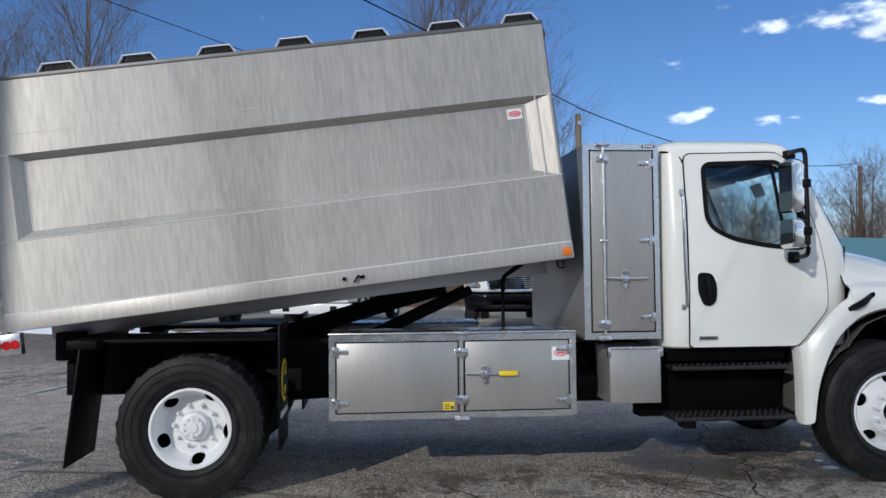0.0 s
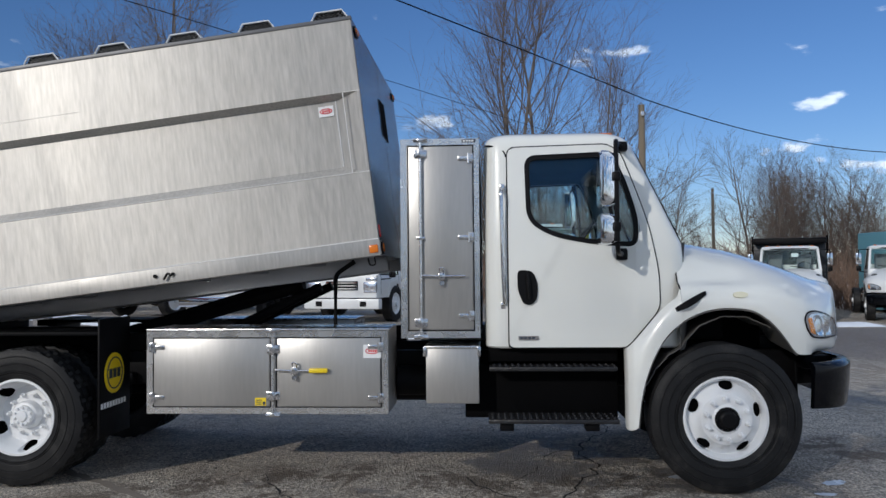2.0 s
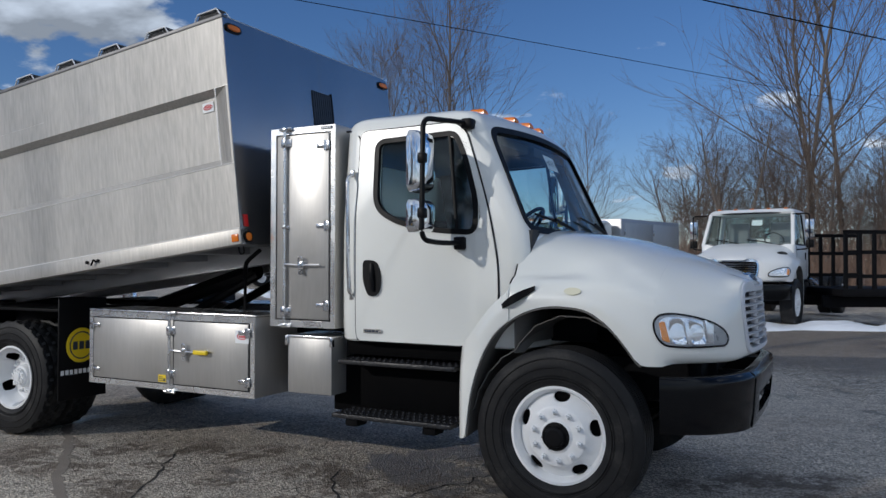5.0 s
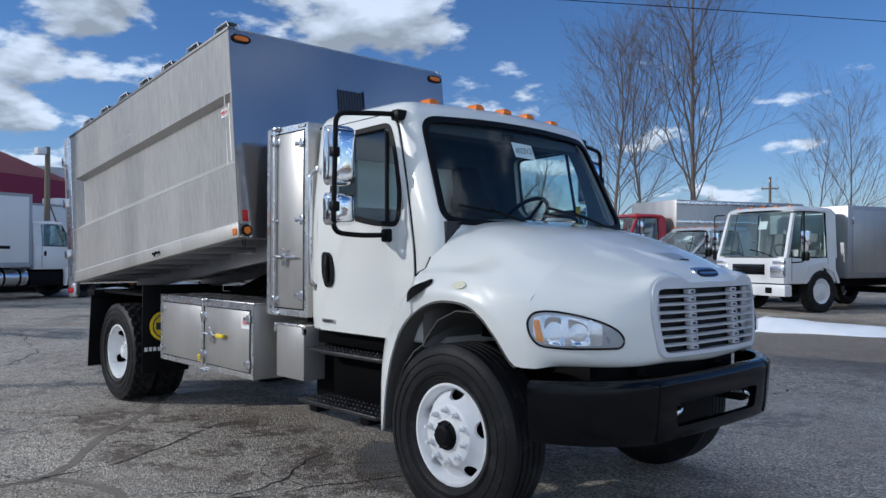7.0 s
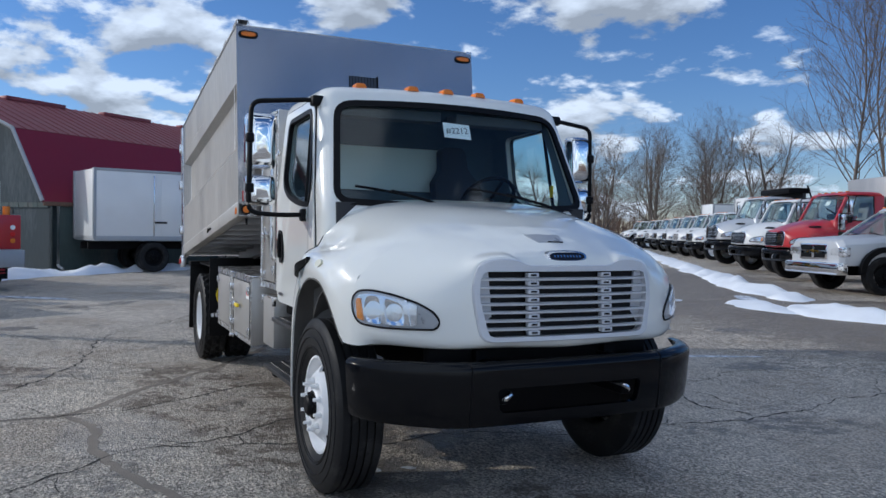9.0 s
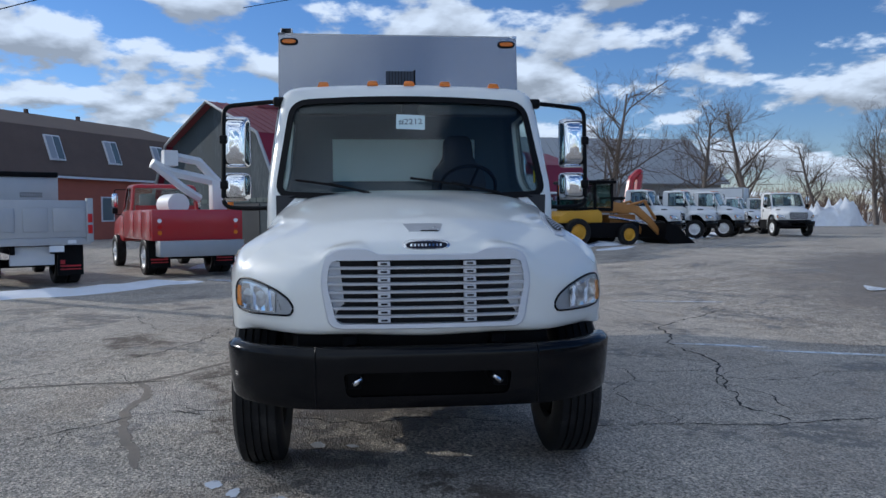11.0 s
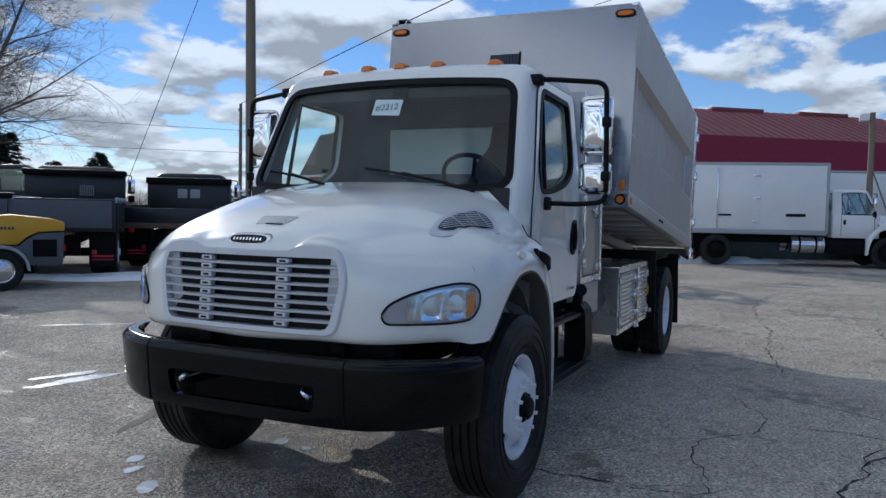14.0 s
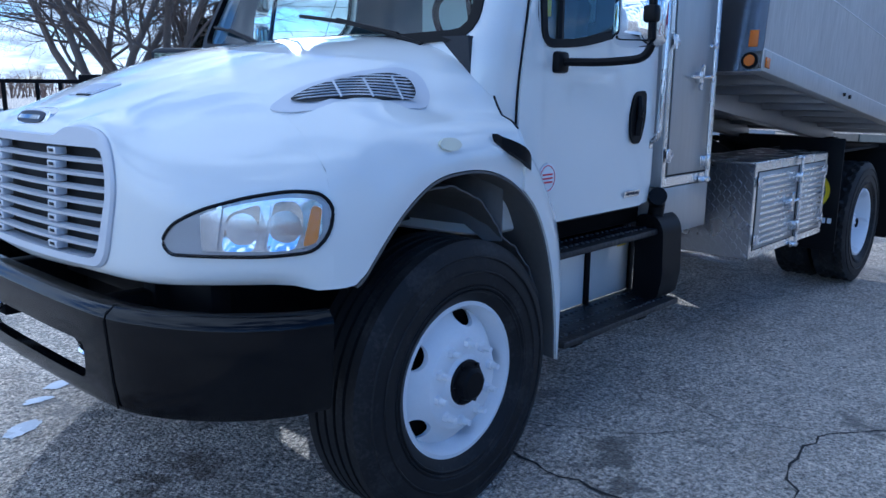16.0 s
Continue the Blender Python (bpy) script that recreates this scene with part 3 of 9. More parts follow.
for x, y, s_ in ((-14, 62, 0.42), (-19, 66, 0.40), (-24, 64, 0.45), (-31, 70, 0.7), (-45, 62, 1.0), (-50, 60, 0.95), (-54, 64, 1.1), (-58, 60, 1.0), (-62, 63, 1.05), (-66, 58, 0.95), (-70, 62, 1.0), (-48, 66, 1.0), (-75, 66, 1.1), (-80, 60, 1.0)):
    tree((WIDE + WOOD)[rng.randrange(6)], x, y, s_ * 1.15, rng.random() * 360, "bare spreading tree on the far edge of the lot", "far bare trees")
for x, y, s_, k in ((-46, 24, 1.25, 0), (-51, 33, 1.15, 1), (-53, 38, 1.2, 0), (-49, 17, 0.75, 1), (-47, 12.5, 0.7, 0)):
    tree(WIDE[k], x, y, s_, rng.random() * 360, "bare tree in front of the grey metal building", "building trees")
tree(BIG[0], -10.6, -26.2, 1.0, 40, "large spreading bare tree beside the dark trucks", "spreading trees")
tree(BIG[1], -12.6, -25.6, 1.0, 160, "large spreading bare tree beside the dark trucks", "spreading trees")
tree(WIDE[0], 2.5, -21.0, 1.1, 80, "bare spreading tree at the lot edge", "")
tree(WIDE[0], -15.0, -27.0, 1.0, 200, "bare spreading tree at the lot edge", "")

# brown undergrowth along the wood's edge: uncountable stems
rng = random.Random(9)
segs = []
for i in range(5200):
    x = -34 + 74 * rng.random()
    y = 33.5 + 7 * rng.random() + (abs(x + 10) * 0.12 if x < -10 else 0) - max(0, x - 14) * 0.22
    if x < -2:
        y += 16
    z = ground_z(x, y)
    h = (0.8 + 2.6 * rng.random()) * (1.0 if x > -6 else 0.7)
    p = Vector((x, y, z))
    d = Vector((rng.gauss(0, 0.3), rng.gauss(0, 0.3), 1)).normalized()
    q = p + d * h * 0.5
    e = q + (d + Vector((rng.gauss(0, 0.35), rng.gauss(0, 0.35), 0))).normalized() * h * 0.5
    segs += [(p, q, 0.022, 0.016), (q, e, 0.016, 0.004)]
    for k in range(3):
        a = p.lerp(q, 0.3 + 0.7 * rng.random())
        segs.append((a, a + Vector((rng.gauss(0, 0.5), rng.gauss(0, 0.5), 0.5 + 0.5 * rng.random())) * h * 0.35, 0.010, 0.003))
under = new("undergrowth", limb_mesh("undergrowth", segs, BRUSH, 3))
tagged(under, "brown leafless brush along the wood edge", "brush", kind="stuff")
# a distant belt of bare woods, beyond what can be told apart
segs = []
for i in range(5200):
    a = radians(-75 + 265 * rng.random())
    r = 95 + 40 * rng.random()
    x, y = 3 - math.sin(a) * r, 6 + math.cos(a) * r
    if y < -40:
        r *= 1.2
        x, y = 3 - math.sin(a) * r, 6 + math.cos(a) * r
    h = (3.2 + 3.2 * rng.random()) * (0.75 if y < 0 else 1.0)
    p = Vector((x, y, 0))
    q = p + Vector((rng.gauss(0, 0.4), rng.gauss(0, 0.4), h * 0.55))
    segs.append((p, q, 0.11, 0.07))
    for k in range(5):
        b0 = p.lerp(q, 0.35 + 0.65 * rng.random())
        segs.append((b0, b0 + Vector((rng.gauss(0, 1.0), rng.gauss(0, 1.0), h * (0.2 + 0.35 * rng.random()))), 0.045, 0.012))
belt = new("far_woods", limb_mesh("far_woods", segs, BRUSH, 3))
tagged(belt, "distant grey-brown belt of bare woods", "woods", kind="stuff")


def spruce(x, y, h, seed):
    rg = random.Random(seed)
    t = thing("spruce_tree", pose(x, y, ground_z(x, y)), "dark green spruce behind the black trucks", "tree", "spruces")
    part("trunk", cyl(bmesh.new(), (0, 0, -0.1), (0, 0, h), 0.16, 0.02, 8), BARK, t)
    vs, fs = [], []
    for k in range(int(h * 55)):
        z = h * (0.05 + 0.95 * (k / (h * 55)))
        reach = (h - z) ** 0.8 * 0.46 * (0.55 + 0.9 * rg.random()) + 0.12
        a = rg.random() * math.tau
        d = Vector((math.cos(a), math.sin(a), -0.25))
        for m_ in range(9):
            f = (m_ + 0.5 + rg.random()) / 9.5
            c = Vector((0, 0, z)) + d * reach * f + Vector((0, 0, 0.10 * reach * f * f))
            w = 0.34 * (1.15 - f) + 0.08
            for s_ in (-1, 1):
                sd = Vector((-d.y, d.x, 0)) * s_
                tip = c + sd * w * (0.6 + 0.6 * rg.random()) + d * 0.22 + Vector((0, 0, rg.gauss(-0.07, 0.06)))
                n = len(vs)
                vs += [tuple(c), tuple(c + d * 0.13 + Vector((0, 0, 0.02))), tuple(tip)]
                fs.append((n, n + 1, n + 2))
    me = bpy.data.meshes.new("crown")
    me.from_pydata(vs, [], fs)
    me.materials.append(NEEDLES)
    part("crown", me, None, t, "drooping dark needles")


for x, y, h, sd in ((-15.7, -24.4, 5.5, 3), (-14.9, -25.0, 4.9, 4), (-16.8, -24.6, 4.9, 6), (-18.9, -24.2, 3.7, 5), (-21.4, -24.0, 4.3, 7)):
    spruce(x, y, h, sd)

# ---- utility poles and wires ----


def pole_thing(x, y, h, r, lean=(0, 0), label="weathered wooden utility pole", arms=()):
    p = thing("utility_pole", pose(x, y, ground_z(x, y), lean[0], lean[1], 0), label, "pole")
    part("post", cyl(bmesh.new(), (0, 0, -0.2), (0, 0, h), r, r * 0.72, 14), POLE, p)
    for z, w, yaw in arms:
        part("crossarm", boxed(-w, w, -0.05, 0.05, z - 0.06, z + 0.06, 0.01), POLE, p, at=pose(0, 0, 0, 0, 0, yaw))
        for k in (-0.9, 0.9):
            part("insulator", cyl(bmesh.new(), (k * w, 0, 0.06), (k * w, 0, 0.2), 0.04, seg=8), GREY_METAL, p, at=pose(0, 0, z, 0, 0, yaw))
    part("bracket", boxed(-0.06, 0.06, -r - 0.05, -r + 0.02, h - 0.5, h - 0.3, 0.01), STEEL, p)
    return p


pole_thing(8.25, 31.6, 8.35, 0.17)
pole_thing(-9.75, -4.9, 11.0, 0.165, (1.2, -0.6))
pole_thing(-35, -26, 8.6, 0.14, arms=((6.7, 0.8, 40), (5.2, 0.5, 40)))
pole_thing(31, 48, 8.6, 0.17)
pole_thing(22, 71, 9.0, 0.17)
pole_thing(-23, 68, 8.0, 0.15, arms=((7.0, 0.7, 20),))


CABLE = material("weathered_black_cable", (0.012, 0.012, 0.012), 0.95, 0.0, 0.1, spec=0.0)


def wire(a, b, sag, r, name="overhead_cable"):
    a, b = Vector(a), Vector(b)
    pts = [a.lerp(b, i / 24) - Vector((0, 0, sag * 4 * (i / 24) * (1 - i / 24))) for i in range(25)]
    return solo(name, tube(bmesh.new(), pts, r, 5), CABLE, "black cable strung between wooden poles", "cable", "overhead cables")


wire((8.25, 31.55, 8.45), (-35, -26, 8.6), -0.35, 0.020)
wire((22, 71, 8.8), (-20, 2, 9.0), -0.5, 0.013)
wire((8.25, 31.6, 8.45), (31, 48, 8.6), 1.0, 0.022)
wire((-9.75, -5.0, 10.3), (8, -29, 9.6), 0.5, 0.012)
wire((-9.65, -5.1, 10.6), (-7.2, -8.0, 0.05), 0.0, 0.008, "guy_wire")
wire((-35, -26, 6.8), (30, -60, 7.0), 0.5, 0.012)
wire((-35, -26, 5.3), (30, -60, 5.4), 0.5, 0.012)

# ---- snow, ice and cracks ----


def bank(name, path, width, height, label, seed):
    """A ploughed bank of snow along a path, ragged at its edges."""
    pts = spread([(x, y, 0) for x, y in path], max(12, int(sum(math.hypot(b[0] - a[0], b[1] - a[1]) for a, b in zip(path, path[1:])) / 0.28)))
    rows = []
    for i, p in enumerate(pts):
        a, b = Vector(pts[max(i - 1, 0)]), Vector(pts[min(i + 1, len(pts) - 1)])
        n = Vector((-(b - a).y, (b - a).x, 0)).normalized()
        end = min(1.0, i / 4, (len(pts) - 1 - i) / 4)
        row = []
        for j in range(15):
            k = j / 14 * 2 - 1
            wob = 1 + 0.55 * noise.noise(Vector((i * 0.12, seed + (k > 0) * 7, 0.3))) + 0.2 * noise.noise(Vector((i * 0.5, seed + (k > 0) * 3, 2.3)))
            q = Vector((p[0], p[1], 0)) + n * (k * width * 0.5 * wob * (0.25 + 0.75 * end))
            hgt = height * end * (1 - k * k) ** 0.8 * (0.55 + 0.9 * abs(noise.noise(Vector((q.x * 0.55, q.y * 0.55, seed)))) + 0.45 * noise.noise(q * 1.9) + 0.18 * noise.noise(q * 5.0))
            row.append((q.x, q.y, ground_z(q.x, q.y) + hgt - 0.30 * height * (1 + noise.noise(Vector((q.x * 0.9, q.y * 0.9, seed + 4)))) + (0.006 if abs(k) < 0.99 else -0.03)))
        rows.append(row)
    bm = loft(bmesh.new(), rows, False, (False, False))
    return solo(name, bm, SNOW, label, "snow", kind="stuff", angle=180)


SB = "dirty ploughed snow at the edge of the asphalt"
bank("snow_bank", [(18, 23.5), (12, 21.4), (8, 20.2), (5, 18.9), (2, 17.3), (-1, 16.6), (-3.2, 17.5)], 1.35, 0.20, SB, 1.0)
bank("snow_bank", [(-2.8, 17.6), (-5.5, 19.0), (-9.5, 21.8), (-15, 25.6), (-22, 30.6), (-32, 37.6), (-45, 47)], 1.3, 0.24, SB, 2.0)
bank("snow_bank", [(-1.6, 15.9), (-3.0, 16.4), (-4.6, 17.3)], 1.1, 0.08, SB, 9.0)
bank("snow_bank", [(-3.2, -6.2), (-5.6, -3.7), (-6.9, -1.6), (-8.6, 0.3), (-11, 2.3)], 1.9, 0.16, SB, 3.0)
bank("snow_bank", [(-1.0, -9.5), (-3.0, -6.6), (-5.0, -4.6)], 1.6, 0.12, SB, 8.0)
bank("snow_pile", [(-11.5, -8.0), (-12.8, -5.6), (-14.0, -3.6)], 4.6, 1.05, "large grey pile of ploughed snow", 4.0)
bank("snow_bank", [(-15.0, 0.8), (-18.0, 3.2), (-20.6, 6.6), (-22.8, 9.6)], 1.5, 0.30, SB, 5.0)
bank("snow_bank", [(-22.5, 10.5), (-23.6, 13.0), (-24.2, 15.6), (-27, 19.2), (-33, 24.5), (-42, 31)], 1.9, 0.22, SB, 6.0)
bank("snow_bank", [(-20.5, 14.8), (-21.6, 16.2), (-23.2, 17.6)], 1.0, 0.05, SB, 7.0)
bank("snow_pile", [(-60, 50), (-66, 52), (-72, 55)], 6.0, 3.0, "large grey pile of ploughed snow", 14.0)


def puddle(name, x, y, a, b, turn, mat, label, cat, seed):
    bm = bmesh.new()
    c, s_ = math.cos(radians(turn)), math.sin(radians(turn))
    ring = []
    for k in range(40):
        t = k * math.tau / 40
        r = 1 + 0.35 * noise.noise(Vector((math.cos(t) * 1.3, math.sin(t) * 1.3, seed))) + 0.22 * noise.noise(Vector((math.cos(t) * 4, math.sin(t) * 4, seed + 5)))
        u, w = a * r * math.cos(t), b * r * math.sin(t)
        ring.append(bm.verts.new((x + u * c - w * s_, y + u * s_ + w * c, ground_z(x, y) + 0.004)))
    bm.faces.new(ring)
    return solo(name, bm, mat, label, cat, kind="structure")


IL, WL = "thin pale ice left on the asphalt", "shallow wet patch on the asphalt"
for x, y, a, b, turn, sd in ((0.0, 10.55, 0.55, 0.06, 66, 1.0), (0.7, 11.6, 0.9, 0.05, 68, 2.0), (-4.2, 12.8, 2.2, 0.07, 75, 3.0), (-10.3, 3.2, 1.1, 0.22, 50, 4.0), (-4.3, 17.3, 0.8, 0.2, -35, 5.0), (-5.0, 15.9, 0.7, 0.18, -35, 6.0), (2.88, 3.2, 0.42, 0.10, -10, 7.0), (0.45, 0.62, 0.75, 0.06, 130, 8.0), (2.75, 2.95, 0.30, 0.07, -20, 9.0), (4.25, 5.36, 0.075, 0.045, 20, 10.0), (4.40, 5.50, 0.07, 0.04, 0, 11.0), (4.58, 5.80, 0.10, 0.055, 30, 12.0), (3.52, 5.93, 0.08, 0.05, 10, 13.0), (3.57, 6.17, 0.05, 0.03, 50, 14.0)):
    puddle("ice_patch", x, y, a, b, turn, ICE, IL, "ice", sd)

def crack(path, w, seed, branch=True, mat=None, name="crack", lift=0.0035):
    rg = random.Random(seed)
    pts = spread([(x, y) for x, y in path], max(8, int(sum(math.hypot(b[0] - a[0], b[1] - a[1]) for a, b in zip(path, path[1:])) / 0.07)))
    vs, fs = [], []

    def ribbon(ps, w0):
        n0 = len(vs)
        for i, p in enumerate(ps):
            a, b = Vector(ps[max(i - 1, 0)]), Vector(ps[min(i + 1, len(ps) - 1)])
            d = (b - a).normalized()
            k = w0 * 0.72 * ((0.15 + 1.1 * rg.random()) if mat is None else (0.75 + 0.5 * rg.random())) * min(1, (i + 1) / 3, (len(ps) - i) / 3)
            for s_ in (-1, 1):
                q = (p[0] - d.y * k * s_, p[1] + d.x * k * s_)
                vs.append((q[0], q[1], ground_z(*q) + lift))
        for i in range(len(ps) - 1):
            fs.append((n0 + 2 * i, n0 + 2 * i + 1, n0 + 2 * i + 3, n0 + 2 * i + 2))

    off, ps = 0.0, []
    for i, p in enumerate(pts):
        off = off * 0.8 + rg.gauss(0, 0.022 if mat is None else 0.010)
        a, b = Vector(pts[max(i - 1, 0)]), Vector(pts[min(i + 1, len(pts) - 1)])
        d = (b - a).normalized()
        ps.append((p[0] - d.y * off, p[1] + d.x * off))
    ribbon(ps, w)
    if branch:
        for k in range(max(1, len(ps) // 16)):
            p = Vector(ps[rg.randrange(len(ps))])
            ang = rg.random() * math.tau
            br = [p]
            for j in range(rg.randrange(5, 16)):
                ang += rg.gauss(0, 0.35)
                p = p + Vector((math.cos(ang), math.sin(ang))) * 0.07
                br.append(p)
            ribbon([tuple(q) for q in br], w * 0.5)
    me = bpy.data.meshes.new(name)
    me.from_pydata(vs, [], fs)
    me.materials.append(mat or CRACK)
    ob = new(name, me)
    ob.parent = ground
    return ob


for i, (path, w) in enumerate([
    ([(2.4, 4.6), (2.96, 6.23), (2.86, 6.63), (3.2, 7.8), (3.25, 8.75), (3.35, 9.8), (3.07, 11.2), (3.5, 13.5)], 0.013),
    ([(-6.5, 13.4), (-3.66, 12.3), (-2.11, 10.87), (-1.58, 10.36), (-0.4, 10.0), (0.9, 9.95), (1.62, 9.75), (2.6, 9.4), (3.3, 9.5)], 0.018),
    ([(1.4, 2.4), (0.05, 3.55), (-0.84, 4.0), (-2.3, 4.3), (-3.89, 4.73), (-5.83, 5.9), (-9, 6.6)], 0.014),
    ([(0.4, 5.9), (1.0, 4.9), (1.3, 4.0), (1.2, 3.0)], 0.013), ([(1.9, 5.9), (2.3, 5.2), (2.6, 4.4), (3.3, 3.6), (3.9, 2.6)], 0.012),
    ([(-0.5, 5.0), (-1.4, 4.5), (-2.4, 3.3), (-4, 2.6)], 0.010), ([(-9, 11.5), (-5, 10.2), (-2, 10.4)], 0.012), ([(-12, 9.2), (-8, 8.4), (-3, 8.7), (-0.5, 9.0)], 0.010),
    ([(5.2, 12.2), (6.6, 11.4), (7.6, 9.9)], 0.010), ([(-3.4, 5.1), (-3.0, 3.9), (-3.6, 2.6), (-3.1, 1.2)], 0.010), ([(2.2, 14.2), (4.6, 13.2), (7.6, 13.4), (10, 12.4)], 0.011),
    ([(0.6, 8.6), (1.4, 8.9), (2.2, 8.5), (3.1, 8.6)], 0.008), ([(1.7, 9.7), (1.9, 10.3), (1.6, 11.0), (2.0, 12.0)], 0.010), ([(-7.5, 8.0), (-7.9, 10.5), (-7.2, 12.5), (-8.2, 14.5)], 0.012)]):
    crack(path, w, 100 + i)

SAND = material("damp_brown_sand", (0.215, 0.185, 0.155), 0.9, 0.0, 0.25, 0.2, 5.0, 90.0, bump=0.4)
for i, (path, w) in enumerate([([(-2.9, 6.6), (-1.7, 6.3), (-0.64, 5.58), (0.36, 4.75), (1.2, 4.09), (1.25, 3.6), (1.4, 2.6)], 0.055), ([(1.2, 4.09), (1.56, 4.25), (2.44, 4.33), (3.17, 4.53), (3.9, 4.8)], 0.05)]):
    crack(path, w, 300 + i, False, SAND, "sand_seam", 0.0028)

# ---- the chip-body truck ----
from mathutils.bvhtree import BVHTree

truck = thing("dump_truck", pose(0, 6.6, 0), "white truck with raised aluminium chip body on wet asphalt", "truck")

# -- wheels --


def tyre_mesh(r, w, rim_r, grooves, lugs):
    h = w / 2
    prof = [(rim_r, -h * 0.62), (rim_r + 0.02, -h * 0.80), (rim_r + (r - rim_r) * 0.35, -h * 0.985), (rim_r + (r - rim_r) * 0.6, -h), (r - 0.035, -h * 0.93), (r - 0.010, -h * 0.84), (r, -h * 0.78)]
    # moulded rings on the sidewall
    for f_, y in ((0.24, -h * 0.92), (0.30, -h * 0.955), (0.54, -h * 0.997), (0.76, -h * 0.955)):
        ra = rim_r + (r - rim_r) * f_
        prof += [(ra - 0.005, y), (ra - 0.002, y - 0.006), (ra + 0.002, y - 0.006), (ra + 0.005, y)]
    prof.sort(key=lambda p: p[0])
    lead = len(prof) - 1
    ys = [-h * 0.78 + 2 * h * 0.78 * i / grooves for i in range(grooves + 1)]
    if not lugs:
        for a in ys[1:-1]:
            prof += [(r, a - 0.007), (r - 0.014, a - 0.005), (r - 0.014, a + 0.005), (r, a + 0.007)]
    prof += [(r, h * 0.78), (r - 0.010, h * 0.84), (r - 0.035, h * 0.93), (rim_r + (r - rim_r) * 0.6, h), (rim_r + (r - rim_r) * 0.35, h * 0.985), (rim_r + 0.02, h * 0.80), (rim_r, h * 0.62)]
    if lugs:
        seg, rows = 112, 9
        top = [(r, -h * 0.80 + 1.6 * h * q / rows) for q in range(rows + 1)]
        prof = prof[:lead] + [(None, y) for _, y in top for _ in (0,)] + prof[-6:]
        rings = []
        for n_, (rad, y) in enumerate(prof):
            ring = []
            for q in range(seg):
                a = q * math.tau / seg
                rr = rad
                if rad is None:
                    row = (n_ - lead) // 2
                    rr = r if ((q + 2 * row) // 2) % 2 == 0 and (n_ - lead) % 4 != 3 else r - 0.016
                ring.append((rr * math.cos(a), y, rr * math.sin(a)))
            rings.append(ring)
        bm = loft(bmesh.new(), rings, True, (False, False))
    else:
        bm = lathe(bmesh.new(), prof, 72)
    return finish(bm, "tyre", RUBBER, 28)


def rim_mesh(r, deep, holes=5):
    """A steel disc wheel. Its outer side faces -y; deep: how far the disc lies inside the rim edge (negative: it bulges out)."""
    prof = [(r + 0.012, 0.0), (r + 0.012, -0.012), (r - 0.004, -0.014), (r - 0.018, 0.004), (r - 0.030, 0.05)]
    if deep > 0:
        prof += [(r - 0.035, deep * 0.7), (r - 0.055, deep), (0.205, deep + 0.004), (0.150, deep - 0.002), (0.138, deep - 0.010), (0.110, deep - 0.010), (0.0, deep - 0.010)]
    else:
        prof += [(r - 0.045, 0.035), (0.20, deep + 0.03), (0.175, deep + 0.005), (0.16, deep), (0.10, deep), (0.085, deep - 0.01), (0.0, deep - 0.01)]
    if deep > 0:
        prof += [(0.0, deep + 0.008), (0.205, deep + 0.016), (r - 0.045, deep + 0.014), (r - 0.022, deep * 0.7), (r - 0.016, 0.07), (r + 0.005, 0.06)]
    else:
        prof += [(0.0, deep + 0.008), (0.155, deep + 0.016), (0.195, deep + 0.045), (r - 0.047, 0.050), (r - 0.025, 0.066), (r + 0.005, 0.08)]
    bm = lathe(bmesh.new(), prof + [prof[0]], 60)
    bmesh.ops.remove_doubles(bm, verts=bm.verts, dist=1e-5)
    cut = []
    for k in range(holes):
        a = math.tau * (k + 0.12) / holes
        c = bmesh.new()
        rings = [[(0.050 * math.cos(i * math.tau / 20), y, 0.031 * math.sin(i * math.tau / 20) + 0.226) for i in range(20)] for y in (-0.2, 0.4)]
        loft(c, rings)
        bmesh.ops.rotate(c, verts=c.verts, cent=(0, 0, 0), matrix=Matrix.Rotation(a, 3, "Y"))
        cut.append(c)
    return finish(carve(bm, cut), "rim", RIM, 25)


RIM_R, RIM_REAR = 0.279, 0.266
tyre_front = tyre_mesh(0.511, 0.29, RIM_R - 0.006, 5, False)
tyre_rear = tyre_mesh(0.498, 0.27, RIM_REAR - 0.006, 4, True)
rim_front = rim_mesh(RIM_R, -0.03)
rim_rear = rim_mesh(RIM_REAR, 0.145)
drum_mesh = finish(lathe(bmesh.new(), [(0.0, 0.058), (0.246, 0.058), (0.248, 0.064), (0.248, 0.22), (0.0, 0.22)], 32), "brake_drum", SHADE_BLACK)


def lug_mesh():
    bm = bmesh.new()
    cyl(bm, (0, 0.01, 0), (0, -0.018, 0), 0.020, 0.018, 6)
    cyl(bm, (0, -0.018, 0), (0, -0.045, 0), 0.012, 0.010, 10)
    return finish(bm, "lug_nut", RIM, 30)


lug = lug_mesh()


def hub_front():
    bm = lathe(bmesh.new(), [(0.084, 0.03), (0.084, -0.012), (0.078, -0.020), (0.064, -0.022), (0.058, -0.046), (0.046, -0.054), (0.0, -0.055)], 28)
    for k in range(6):
        a = k * math.tau / 6
        cyl(bm, (0.074 * math.cos(a), -0.01, 0.074 * math.sin(a)), (0.074 * math.cos(a), -0.030, 0.074 * math.sin(a)), 0.008, seg=6)
    return bm


hub_f = finish(hub_front(), "hub", PLASTIC)


def hub_rear():
    bm = lathe(bmesh.new(), [(0.108, 0.02), (0.100, -0.05), (0.092, -0.062), (0.074, -0.066), (0.072, -0.088), (0.044, -0.090), (0.036, -0.104), (0.0, -0.106)], 30)
    for k in range(10):
        a = k * math.tau / 10
        cyl(bm, (0.060 * math.cos(a), -0.085, 0.060 * math.sin(a)), (0.060 * math.cos(a), -0.102, 0.060 * math.sin(a)), 0.011, seg=6)
    return bm


